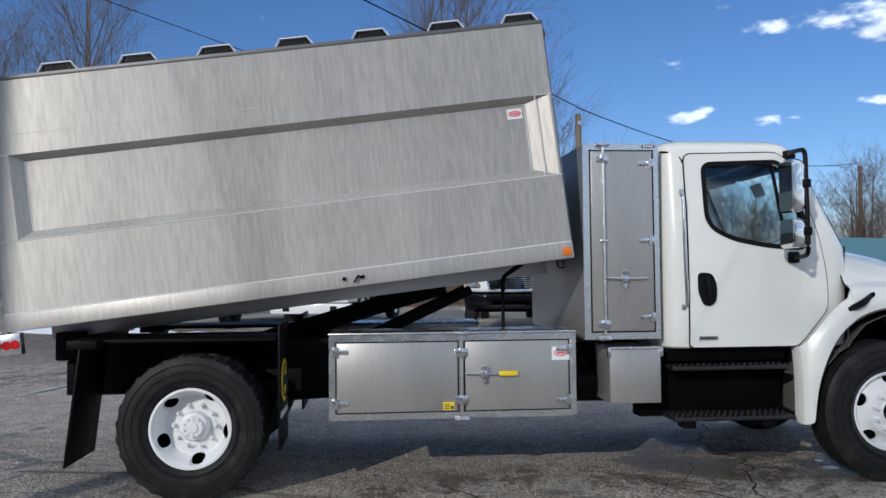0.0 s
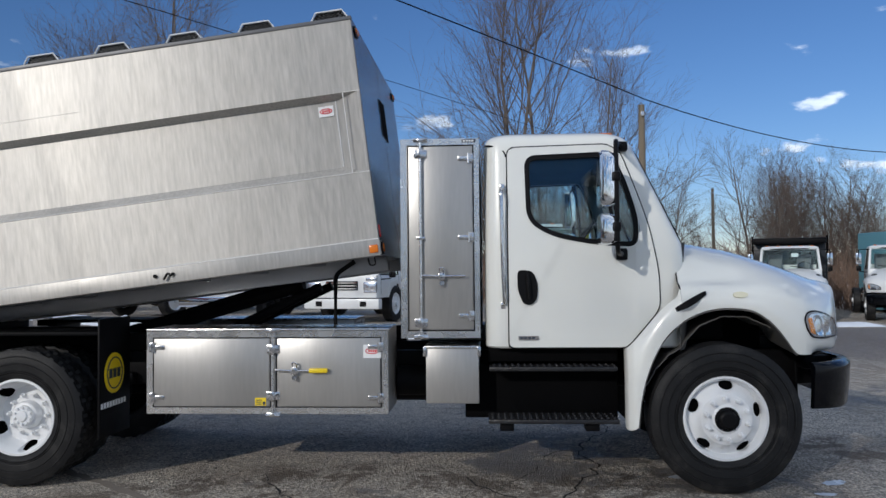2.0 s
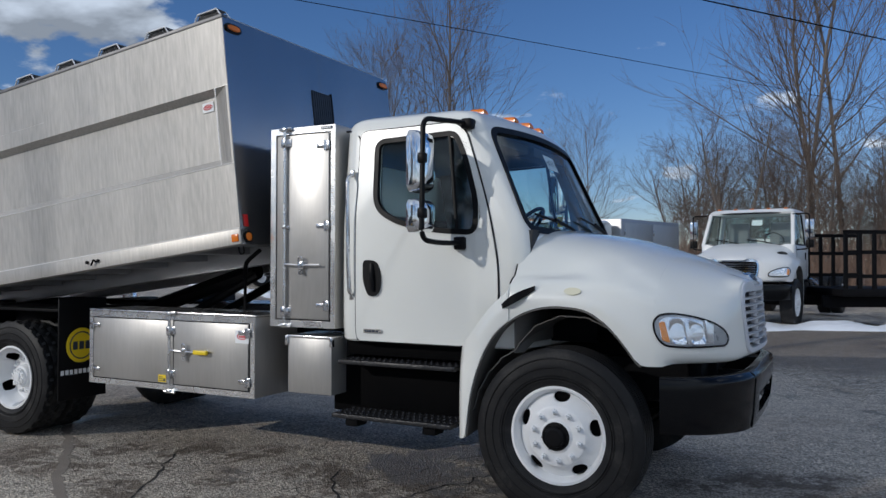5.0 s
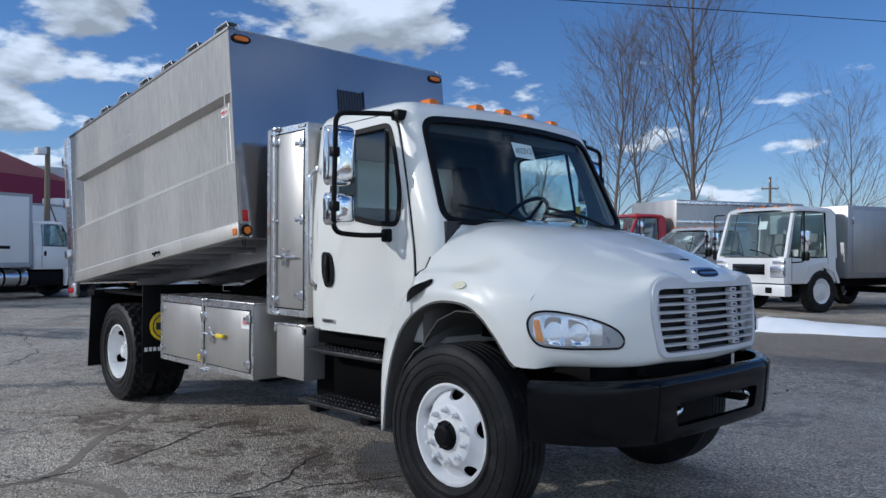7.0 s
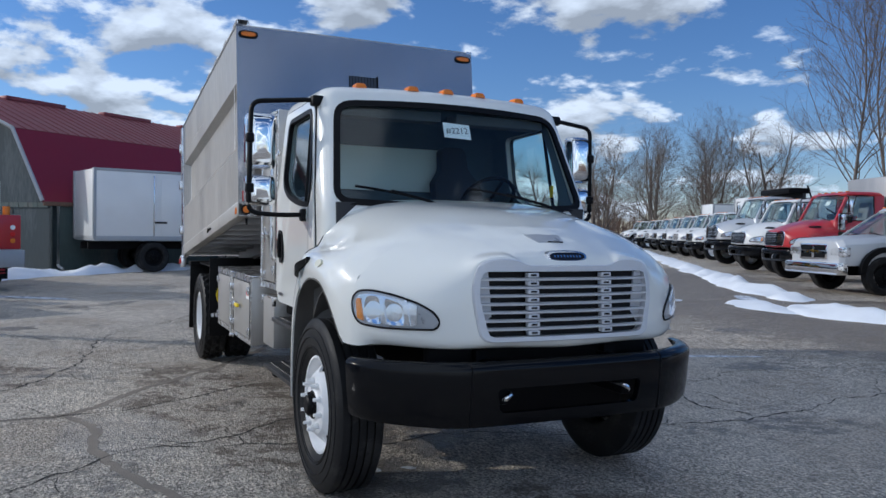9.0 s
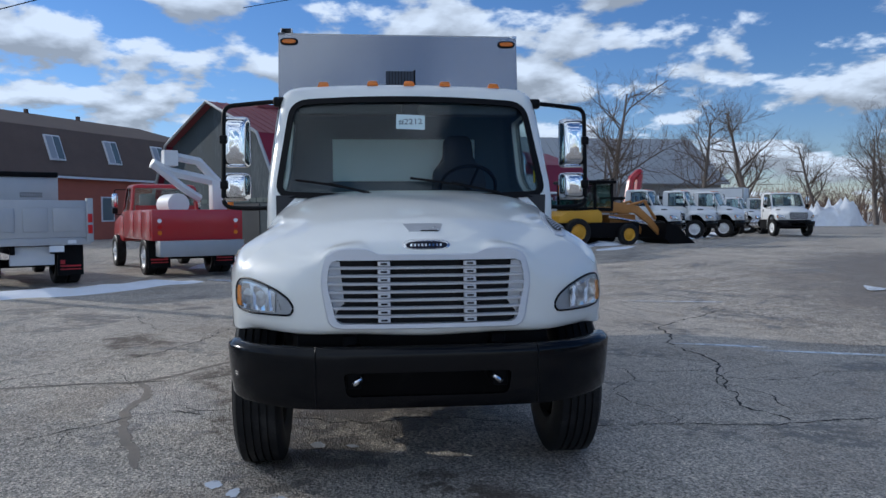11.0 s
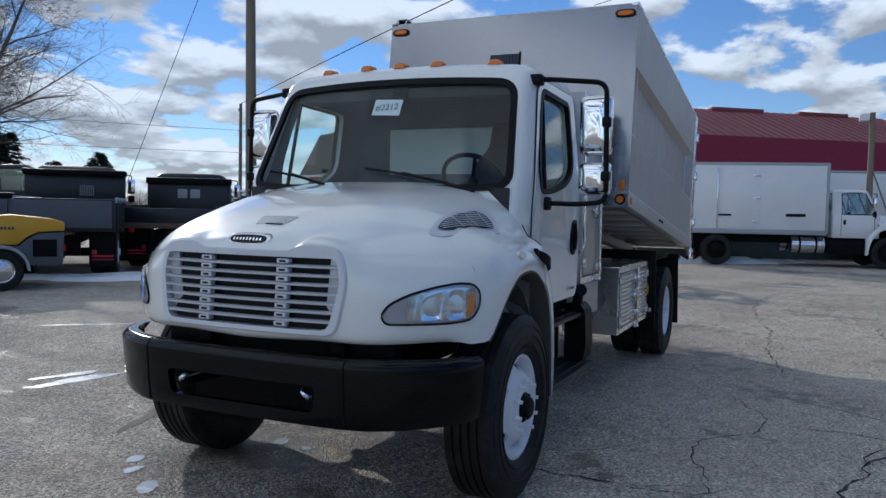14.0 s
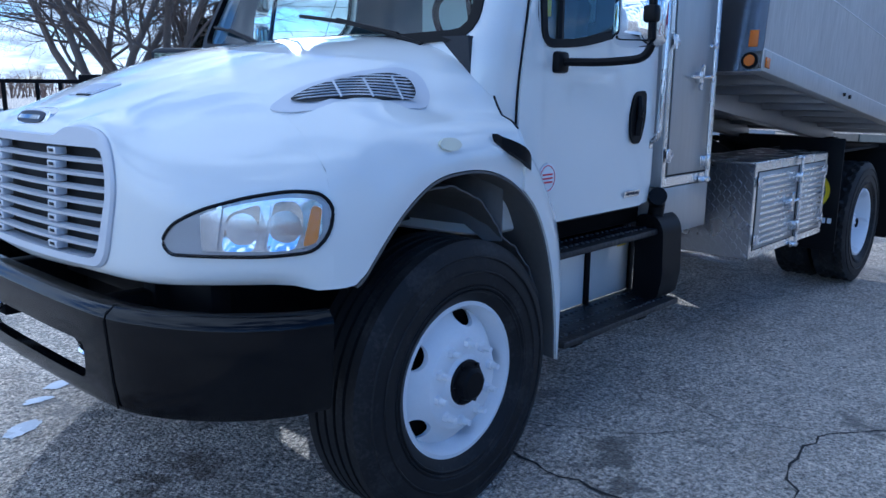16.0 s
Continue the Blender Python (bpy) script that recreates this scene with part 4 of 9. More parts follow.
hub_r = finish(hub_rear(), "hub", RIM)


def road_wheel(parent, at, tyre, rim, hub, nuts, deep, label):
    w = part("wheel", rim, None, parent, label, at)
    part("tyre", tyre, None, w, "black rubber tyre", pose(0, 0.10, 0))
    if hub:
        part("hub", hub, None, w, at=pose(0, deep, 0))
    part("brake_drum", drum_mesh, None, w, "black brake drum", pose(0, max(deep, 0.0), 0))
    for k in range(nuts):
        a = (k + 0.5) * math.tau / nuts
        part("lug_nut", lug, None, w, at=pose(0.1425 * math.cos(a), deep, 0.1425 * math.sin(a)))
    return w


FX, RX, FZ, RZ = 3.745, -1.29, 0.511, 0.506
for s in (-1, 1):
    turn = 0 if s < 0 else 180
    road_wheel(truck, pose(FX, s * 1.09, FZ, 0, -5 if s < 0 else 6, turn), tyre_front, rim_front, hub_f, 10, -0.03, "white ten-stud steel front wheel")
    road_wheel(truck, pose(RX, s * 1.085, RZ, 0, 20, turn), tyre_rear, rim_rear, hub_r, 10, 0.14, "white deep-dish rear wheel with lugged tyre")
    inner = part("wheel", tyre_rear, None, truck, "inner rear tyre", pose(RX, s * 0.685, RZ, 0, 0, turn))

# -- chassis --
for s in (-1, 1):
    part("frame_rail", boxed(-2.35, 4.55, s * 0.38, s * 0.46, 0.66, 0.92, 0.008), BLACK, truck)
for x in (-2.2, -0.6, 0.6, 2.0, 3.1):
    part("cross_member", boxed(x - 0.05, x + 0.05, -0.38, 0.38, 0.68, 0.88, 0.008), BLACK, truck)
axle = bmesh.new()
cyl(axle, (RX, -0.98, RZ), (RX, 0.98, RZ), 0.075, seg=20)
bmesh.ops.create_uvsphere(axle, u_segments=20, v_segments=12, radius=0.21, matrix=pose(RX, 0, RZ))
part("rear_axle", axle, BLACK, truck)
axle = bmesh.new()
tube(axle, bend([(FX, -0.98, FZ), (FX, -0.75, FZ), (FX, -0.55, 0.42), (FX, 0.55, 0.42), (FX, 0.75, FZ), (FX, 0.98, FZ)], 0.1), 0.055)
part("front_axle", axle, BLACK, truck)
shaft = cyl(bmesh.new(), (RX + 0.2, 0, 0.56), (2.9, 0, 0.72), 0.055, seg=14)
part("drive_shaft", shaft, BLACK, truck)
part("engine", bevelled(boxed(3.0, 4.25, -0.34, 0.34, 0.62, 1.45), 0.05), BLACK, truck)
for s in (-1, 1):
    bm = bmesh.new()
    for i in range(5):
        tube(bm, spread([(FX - 0.62 + 0.05 * i, s * 0.45, 0.66 - 0.014 * i), (FX, s * 0.45, 0.585 - 0.014 * i), (FX + 0.62 - 0.05 * i, s * 0.45, 0.66 - 0.014 * i)], 7), 0.009, 4)
    part("leaf_spring", bm, BLACK, truck)
    part("rear_spring", boxed(RX - 0.6, RX + 0.6, s * 0.5 - 0.04, s * 0.5 + 0.04, 0.66, 0.76, 0.02), BLACK, truck)
# sub-frame and hinge under the raised body
for s in (-1, 1):
    part("subframe_rail", boxed(-2.35, 1.35, s * 0.37, s * 0.47, 0.925, 1.06, 0.006), BLACK, truck)
part("rear_hinge", boxed(-2.40, -2.20, -0.55, 0.55, 0.93, 1.14, 0.012), BLACK, truck)
for s in (-1, 1):
    part("wheel_shield", boxed(-2.05, -0.72, s * 0.50, s * 1.02, 1.09, 1.115, 0.004), BLACK, truck)
hoist = bmesh.new()
tube(hoist, [(-1.1, 0, 0.98), (0.55, 0, 1.45)], 0.075)
tube(hoist, [(-0.2, -0.22, 0.98), (0.75, -0.22, 1.42)], 0.04)
tube(hoist, [(-0.2, 0.22, 0.98), (0.75, 0.22, 1.42)], 0.04)
part("hoist", hoist, BLACK, truck, "hydraulic hoist ram under the body")
pr = bmesh.new()
tube(pr, bend([(0.95, -0.62, 1.06), (0.95, -0.62, 1.52), (1.10, -0.62, 1.62)], 0.05), 0.018, 8)
part("body_prop", pr, BLACK, truck)
for s in (-1, 1):
    # guard ahead of the rear wheels, with a round yellow mark
    g = part("mud_guard", boxed(-0.70, -0.685, s * 0.60, s * 1.08, 0.34, 1.21, 0.003), PLASTIC, truck)
    bm = bmesh.new()
    cyl(bm, (-0.685, s * 0.86, 0.80), (-0.680, s * 0.86, 0.80), 0.150, seg=40)
    part("mark", bm, YELLOW, g, "round yellow maker mark")
    bm = bmesh.new()
    tube(bm, [(-0.678, s * 0.86 + 0.115 * math.cos(i * math.tau / 30), 0.80 + 0.115 * math.sin(i * math.tau / 30)) for i in range(30)], 0.006, 4, True)
    for k_ in range(3):
        box(bm, -0.680, -0.676, s * 0.86 - 0.085 + 0.062 * k_, s * 0.86 - 0.04 + 0.062 * k_, 0.765, 0.835)
    part("mark_print", bm, DARK_INK, g)
    bm = bmesh.new()
    for i in range(9):
        box(bm, -0.684, -0.681, s * 0.86 - 0.20 + 0.044 * i, s * 0.86 - 0.17 + 0.044 * i, 0.555, 0.595)
    part("printing", bm, PAPER, g)
    f = bmesh.new()
    box(f, -2.02, -2.005, s * 0.56, s * 1.12, 0.26, 1.08, 0.003)
    fl = part("mud_flap", f, PLASTIC, truck, at=pose(-2.0, 0, 1.08, 0, 7, 0) @ pose(2.0, 0, -1.08))
    part("flap_hanger", boxed(-2.10, -1.90, s * 0.5, s * 1.13, 1.06, 1.12, 0.006), BLACK, truck)
    part("brake_chamber", cyl(bmesh.new(), (-0.98, s * 0.40, 0.60), (-0.80, s * 0.40, 0.62), 0.09, seg=18), BLACK, truck)

# -- hood and front fenders: one skin --
W = curve([(3.00, 1.075), (3.3, 1.125), (3.7, 1.145), (4.0, 1.145), (4.2, 1.115), (4.33, 1.06), (4.45, 0.965), (4.56, 0.845), (4.645, 0.715), (4.70, 0.585), (4.738, 0.43), (4.758, 0.20)])
T = curve([(3.44, 1.765), (3.7, 1.730), (4.0, 1.682), (4.3, 1.595), (4.5, 1.524), (4.62, 1.470), (4.70, 1.408), (4.738, 1.375), (4.758, 1.335)])
H = curve([(3.44, 0.955), (3.7, 0.905), (4.0, 0.82), (4.3, 0.72), (4.5, 0.655), (4.645, 0.60), (4.70, 0.52), (4.738, 0.39), (4.758, 0.18)])
F = curve([(3.00, 1.36), (3.44, 1.405), (3.75, 1.405), (4.0, 1.37), (4.2, 1.315), (4.35, 1.275), (4.45, 1.265), (4.56, 1.28), (4.645, 1.31), (4.70, 1.315), (4.738, 1.31), (4.758, 1.29)])
B = curve([(3.00, 0.445), (3.150, 0.445), (3.168, 0.60), (3.195, 0.74), (3.25, 0.905), (3.33, 1.055), (3.42, 1.15), (3.53, 1.22), (3.66, 1.262), (3.80, 1.270), (3.93, 1.25), (4.03, 1.19), (4.11, 1.11), (4.17, 1.03), (4.225, 0.958), (4.28, 0.945), (4.758, 0.943)])
UPPER = curve([(3.10, 0.985), (3.15, 1.045), (3.25, 1.165), (3.32, 1.245), (3.38, 1.30), (3.44, 1.345)])


def hood_section(x, n=34):
    w, t, h, f, b = W(x), T(x), H(x), F(x), B(x)
    m = max(f - b, 0.03)
    k = min((w - h) / 0.25, 1.0)
    u = max(0.0, min((x - 4.15) / 0.4, 1.0))
    e = max(0.0, min((x - 3.75) / 0.5, 1.0))
    edge = [(w, b), (w + 0.004, b + 0.45 * m), (w - 0.012 * k, f - 0.060 * min(m / 0.14, 1.0))]
    pts = edge + [(w - 0.055 * k, f + 0.008 + 0.010 * u), (w - 0.125 * k - 0.02, f + 0.044 + 0.020 * u), (h + 0.050 * k, f + (0.35 + 0.11 * e) * (t - f)), (h - 0.018, f + (0.63 + 0.02 * e) * (t - f)), (h * 0.89, t - 0.078), (h * 0.72, t - 0.028), (h * 0.50, t - 0.006), (h * 0.25, t + 0.001), (0, t)]
    back = spread(pts, n)
    # ahead of the wheel the crown runs into the corner in one round sweep
    w1, z1 = edge[2]
    sweep = [(w1 * math.cos(a) ** 0.93, z1 + (t - z1) * math.sin(a) ** 0.93) for a in [math.pi / 2 * i / 9 for i in range(1, 9)]]
    fore = spread(edge + sweep + [(0, t)], n)
    q = max(0.0, min((x - 3.62) / 0.68, 1.0))
    q = q * q * (3 - 2 * q)
    out = [(a[0] + (c[0] - a[0]) * q, a[1] + (c[1] - a[1]) * q) for a, c in zip(back, fore)]
    for _ in range(10):
        out = [p if i < 9 or i == n - 1 else ((out[i - 1][0] + 2 * p[0] + out[i + 1][0]) / 4, (out[i - 1][1] + 2 * p[1] + out[i + 1][1]) / 4) for i, p in enumerate(out)]
    return out


hood_bm = bmesh.new()
xs = [3.455 + (4.30 - 3.455) * i / 26 for i in range(27)]
rings = []
for x in xs:
    half = hood_section(x)
    rings.append([(x, -v, z) for v, z in half] + [(x, v, z) for v, z in reversed(half[:-1])])
loft(hood_bm, rings, False, (False, False))

# the nose: from the last section round to the grille's frame
GR = rounded([(-0.540, 1.392), (-0.45, 1.418), (-0.32, 1.416), (-0.265, 1.384), (0.265, 1.384), (0.32, 1.416), (0.45, 1.418), (0.540, 1.392), (0.578, 1.25), (0.530, 0.985), (-0.530, 0.985), (-0.578, 1.25)], [0.05, 0.04, 0.03, 0.03, 0.03, 0.03, 0.04, 0.05, 0.08, 0.06, 0.06, 0.08], 4)


def nose_x(v, z):
    """The front face of the nose, gently bowed, leaning back to the top."""
    return 4.775 - 0.17 * abs(v) ** 2.2 - 0.07 * max(z - 1.0, 0.0)


def resample(outline, n):
    pts = outline + outline[:1]
    d = [0.0]
    for a, b in zip(pts, pts[1:]):
        d.append(d[-1] + math.hypot(b[0] - a[0], b[1] - a[1]))
    out = []
    for i in range(n):
        t, k = d[-1] * i / n, 0
        while d[k + 1] < t:
            k += 1
        f = (t - d[k]) / max(d[k + 1] - d[k], 1e-9)
        out.append((pts[k][0] + f * (pts[k + 1][0] - pts[k][0]), pts[k][1] + f * (pts[k + 1][1] - pts[k][1])))
    return out


def section_at(x, ang):
    """Where a ray from the nose's middle, at an angle, meets the closed section at x."""
    half = hood_section(x)
    poly = [(v, z) for v, z in half] + [(-v, z) for v, z in reversed(half[:-1])]
    c, s_ = math.cos(ang), math.sin(ang)
    best = None
    for a, b in zip(poly, poly[1:] + poly[:1]):
        ax, ay, bx, by = a[0], a[1] - 1.19, b[0], b[1] - 1.19
        den = c * (by - ay) - s_ * (bx - ax)
        if abs(den) < 1e-12:
            continue
        t = (ax * (by - ay) - ay * (bx - ax)) / den
        q = (ax * s_ - ay * c) / den
        if t > 0 and -1e-6 <= q <= 1 + 1e-6 and (best is None or t > best):
            best = t
    return Vector((x, best * c, 1.19 + best * s_))


stations = [4.30, 4.34, 4.38, 4.42, 4.46, 4.50, 4.54, 4.58]
frame_pts = resample(GR, 120)
bearings = [math.atan2(p[1] - 1.19, p[0]) for p in frame_pts]
corner_r = min(range(120), key=lambda i: abs(bearings[i] - math.atan2(-0.205, 0.53)))
corner_l = min(range(120), key=lambda i: abs(bearings[i] - math.atan2(-0.205, -0.53)))


def sweep_bearing(ang, x):
    """The bearing at the section that belongs to one at the grille, so that the lower corners meet."""
    low = math.atan2(B(x) - 1.19, W(x))
    cr, cl = bearings[corner_r], bearings[corner_l]
    if ang < cl or ang > cr:
        a = ang if ang > cr else ang + math.tau
        f = (a - cr) / (cl + math.tau - cr)
        return low + f * (math.pi - 2 * low)
    f = (ang - cl) / (cr - cl)
    return -math.pi - low + f * (math.pi + 2 * low)


nose = []
for p, ang in zip(frame_pts, bearings):
    p0 = Vector((nose_x(*p) - 0.004, *p))
    line = [section_at(x, sweep_bearing(ang, x)) for x in stations]
    p1 = line[-1]
    span = (p1 - p0).length
    t0 = Vector((-0.30, math.cos(ang), math.sin(ang))).normalized() * span * 1.1
    t1 = (line[-2] - p1).normalized() * span * 1.1
    row = []
    for i in range(10):
        q = i / 10
        row.append(p0 * (2 * q ** 3 - 3 * q * q + 1) + t0 * (q ** 3 - 2 * q * q + q) + p1 * (3 * q * q - 2 * q ** 3) + t1 * (q ** 3 - q * q))
    nose.append(row + line[::-1])
# fair the skin between the sections and the frame
for _ in range(6):
    fair = [list(row) for row in nose]
    for i in range(120):
        if corner_l <= i <= corner_r or corner_r <= i <= corner_l and abs(bearings[i] + math.pi / 2) < 0.9:
            continue
        a, b = nose[i - 1], nose[(i + 1) % 120]
        for j in range(2, len(nose[i]) - 2):
            fair[i][j] = nose[i][j] * 0.5 + (nose[i][j - 1] + nose[i][j + 1]) * 0.15 + (a[j] + b[j]) * 0.10
    nose = fair
nose = [[row[0] - Vector((0.05, 0, 0))] + row for row in nose]
nose_vs = [[hood_bm.verts.new(p) for p in row] for row in nose]
for i in range(120):
    a, b = nose_vs[i], nose_vs[(i + 1) % 120]
    under = bearings[i] < 0 and abs(bearings[i] + math.pi / 2) < 1.1 and nose[i][-1].z < 0.96 and nose[(i + 1) % 120][-1].z < 0.96
    for j in range(12 if under else len(a) - 1):
        hood_bm.faces.new((a[j], a[j + 1], b[j + 1], b[j]))
for s in (-1, 1):
    # the tail of the fender, behind the wheel, up to the door's slanting edge
    tail = []
    for i in range(27):
        x = 3.103 + (3.455 - 3.103) * (i / 26) ** 1.5
        lo, hi = B(x), (UPPER(x) if i < 26 else 1.40)
        hi = max(hi, lo + 0.05)
        tail.append([(x, s * (W(x) + 0.004 * math.sin(math.pi * j / 8) - 0.035 * (j / 8) ** 4 - 0.03 * max(0.0, 1 - (x - 3.103) / 0.05) ** 2), lo + (hi - lo) * j / 8) for j in range(9)])
    tail.insert(0, [(p[0] - 0.004, p[1] - s * 0.11, p[2]) for p in tail[0]])
    loft(hood_bm, tail, False, (False, False))
hood_skin = hood_bm.copy()
bmesh.ops.recalc_face_normals(hood_skin, faces=hood_skin.faces)
hood_tree = BVHTree.FromBMesh(hood_skin)
bmesh.ops.recalc_face_normals(hood_bm, faces=hood_bm.faces)
bmesh.ops.solidify(hood_bm, geom=hood_bm.faces[:], thickness=0.012)
hood = part("hood", hood_bm, WHITE, truck, "white tilting hood with fenders", angle=40)
# flanges that give the wheel arches their depth
for s in (-1, 1):
    bm = bmesh.new()
    rows = []
    for i in range(64):
        x = 3.152 + (4.235 - 3.152) * (0.5 - 0.5 * math.cos(math.pi * i / 63))
        b = B(x) - 0.004
        rows.append([(x, s * (W(x) + 0.002), b), (x, s * (W(x) - 0.05), b + 0.004), (x + 0.0, s * 0.80, b + 0.03), (x, s * 0.62, b + 0.05)])
    loft(bm, rows, False, (False, False))
    bmesh.ops.recalc_face_normals(bm, faces=bm.faces)
    bmesh.ops.solidify(bm, geom=bm.faces[:], thickness=0.008)
    part("wheel_arch", bm, LINER, hood, "grey moulded plastic arch liner")
    bm = bmesh.new()
    rows = []
    for i in range(49):
        a = radians(62 + 108 * i / 48)
        r = 0.548 + 0.16 * max(0.0, math.cos(a - radians(75)) - 0.72) / 0.28 + 0.020 * max(0.0, math.cos(a - radians(168)))
        r += 0.007 * (1 if i % 6 < 2 else 0)
        rows.append([(3.745 + r * math.cos(a), s * v, 0.511 + r * math.sin(a)) for v in (0.60, 0.72, 0.85, 0.96, 1.055)])
    loft(bm, rows, False, (False, False))
    bmesh.ops.recalc_face_normals(bm, faces=bm.faces)
    bmesh.ops.solidify(bm, geom=bm.faces[:], thickness=0.006)
    plate = [(3.575, 0.58), (3.555, 0.81), (3.535, 0.93), (3.50, 1.0), (3.46, 1.05)]
    loft(bm, [[(x, s * v, 1.035 - (0.06 if v > 0.98 else 0.0)), (x, s * v, 1.30), (x - 0.006, s * v, 1.30), (x - 0.006, s * v, 1.035 - (0.06 if v > 0.98 else 0.0))] for x, v in plate])
    part("folded_liner", bm, LINER, hood, "dusty folded plastic liner behind the wheel", angle=25)
    bm = bmesh.new()
    box(bm, 3.45, 3.86, s * 0.60, s * 0.66, 1.02, 1.26, 0.01)
    part("splash_shield", bm, BLACK, truck)


def shell(tree, outline, origin, normal, offset=0.004, rings=4, span=0.6, depth=0.0):
    """A patch of the given outline laid on a surface, looking along -normal; depth gives it a rim back to the surface."""
    nrm = Vector(normal).normalized()
    upv = Vector((0, 0, 1))
    side = upv.cross(nrm).normalized()
    upv = nrm.cross(side)
    o = Vector(origin)
    cx, cy = sum(p[0] for p in outline) / len(outline), sum(p[1] for p in outline) / len(outline)

    def on(a, b, off):
        p = o + side * a + upv * b + nrm * span
        hit, nn, _, _ = tree.ray_cast(p, -nrm, span * 2.5)
        if hit is None:
            hit, nn = p - nrm * span, nrm
        return hit + nrm * off

    bm = bmesh.new()
    loops = []
    if depth:
        loops.append([on(a, b, offset - depth) for a, b in outline])
    for k in range(rings):
        f = 1 - k / rings
        loops.append([on(cx + (a - cx) * f, cy + (b - cy) * f, offset) for a, b in outline])
    loft(bm, loops, True, (False, False))
    last = [v for v in bm.verts][-len(outline):]
    c = bm.verts.new(on(cx, cy, offset))
    for i in range(len(last)):
        bm.faces.new((last[i], last[(i + 1) % len(last)], c))
    return bm


def outline_tube(tree, outline, origin, normal, r, offset=0.004, span=0.6):
    nrm = Vector(normal).normalized()
    side = Vector((0, 0, 1)).cross(nrm).normalized()
    upv = nrm.cross(side)
    path = []
    for a, b in outline:
        p = Vector(origin) + side * a + upv * b + nrm * span
        hit, _, _, _ = tree.ray_cast(p, -nrm, span * 2.5)
        path.append((hit if hit is not None else p - nrm * span) + nrm * offset)
    return tube(bmesh.new(), path, r, 6, True)


# headlamps, lying round the corners of the nose
HEAD = rounded([(-0.258, -0.055), (-0.225, -0.005), (-0.14, 0.040), (0.00, 0.078), (0.13, 0.097), (0.21, 0.090), (0.246, 0.050), (0.240, -0.02), (0.195, -0.082), (0.06, -0.096), (-0.12, -0.096), (-0.235, -0.094)], 0.05, 3)
LAMP_SHAPE = {}
for s in (-1, 1):
    n, o = (0.74, 0.67 * s, 0), (4.45, s * 0.885, 1.145)
    mir = [(-p[0] * -s, p[1]) for p in HEAD] if s > 0 else [(-p[0], p[1]) for p in HEAD]
    if s > 0:
        mir = [(p[0], p[1]) for p in HEAD]
    LAMP_SHAPE[s] = mir
    lamp = part("headlight", shell(hood_tree, mir, o, n, 0.004, 4), LAMP_BEZEL, hood, "clear headlight with dark thin frame", angle=60)
    part("frame", outline_tube(hood_tree, mir, o, n, 0.006, 0.004), PLASTIC, lamp)

    def inset(k, dx=0.0, lo=-9, hi=9):
        return [(min(max(p[0] * k + dx, lo), hi), p[1] * k - 0.001) for p in mir]
    sg = 1 if s > 0 else -1
    part("reflector", shell(hood_tree, [(min(max(p[0], -0.135), 0.215) if sg > 0 else min(max(p[0], -0.215), 0.135), p[1] * 0.88) for p in inset(0.93)], o, n, 0.009, 4), LAMP_CLEAR, lamp, angle=20)
    am = rounded([(0.160, -0.066), (0.188, 0.056), (0.216, 0.046), (0.202, -0.052)], 0.012, 3)
    part("turn_lens", shell(hood_tree, [(p[0] * sg, p[1]) for p in am], o, n, 0.014, 2, depth=0.01), TURN_LENS, lamp)
    for shape in ([(-0.075, -0.078), (-0.055, 0.030), (0.045, 0.062), (0.020, -0.080)], [(0.055, -0.080), (0.080, 0.068), (0.150, 0.066), (0.165, 0.02), (0.140, -0.074)]):
        bowl = shell(hood_tree, resample(rounded([(sg * a, b) for a, b in shape], 0.022, 4), 40), o, n, 0.016, 5, depth=0.008)
        mid_, nn = Vector(o), Vector(n).normalized()
        ctr = sum((v.co for v in bowl.verts), Vector()) / len(bowl.verts)
        for v in bowl.verts:
            v.co -= nn * 0.030 * max(0.0, 1 - ((v.co - ctr).length / 0.075) ** 2) * 0.4
        part("bowl", bowl, CHROME, lamp, "chrome reflector bowl", angle=70)
    for a0, a1 in ((-0.105, -0.088), (0.026, 0.050)):
        part("rib", shell(hood_tree, resample([(sg * a0, -0.076), (sg * (a0 + 0.022), 0.050), (sg * (a1 + 0.022), 0.058), (sg * a1, -0.078)], 28), o, n, 0.019, 2, depth=0.012), LAMP_CLEAR, lamp)
    cov = part("cover", shell(hood_tree, inset(0.97), o, n, 0.022, 5, depth=0.018), CLEAR, lamp, "clear lamp cover", angle=60)
    cov.visible_shadow = False

# grille
GRI = rounded([(-0.515, 1.352), (-0.30, 1.352), (0.30, 1.352), (0.515, 1.352), (0.540, 1.24), (0.487, 1.012), (-0.487, 1.012), (-0.540, 1.24)], [0.03, 0.01, 0.01, 0.03, 0.06, 0.04, 0.04, 0.06], 5)


bm = bmesh.new()
N = 96


outer, inner = resample(GR, N), resample(GRI, N)
loft(bm, [[(nose_x(*p) - 0.05, *p) for p in outer], [(nose_x(*p) + 0.002, *p) for p in outer], [(nose_x(*p) + 0.010, p[0] * 0.985, (p[1] - 1.19) * 0.975 + 1.19) for p in outer], [(nose_x(*p) + 0.008, *p) for p in inner], [(nose_x(*p) - 0.045, *p) for p in inner]], True, (False, False))
grille_copy = bm.copy()
grille = part("grille", bm, GRILLE, hood, "silver-grey slatted grille")
bm = bmesh.new()
loft(bm, [[(nose_x(p[0], p[1]) - 0.045, *p) for p in inner], [(nose_x(p[0], p[1]) - 0.050, *p) for p in inner]], True, (True, True))
core_mat = material("dark_radiator_core", (0.006, 0.006, 0.007), 0.8, 0.0, 0.2, 0.2, 4.0, 220.0, (1, 0.1, 1))
part("radiator_core", bm, core_mat, grille)
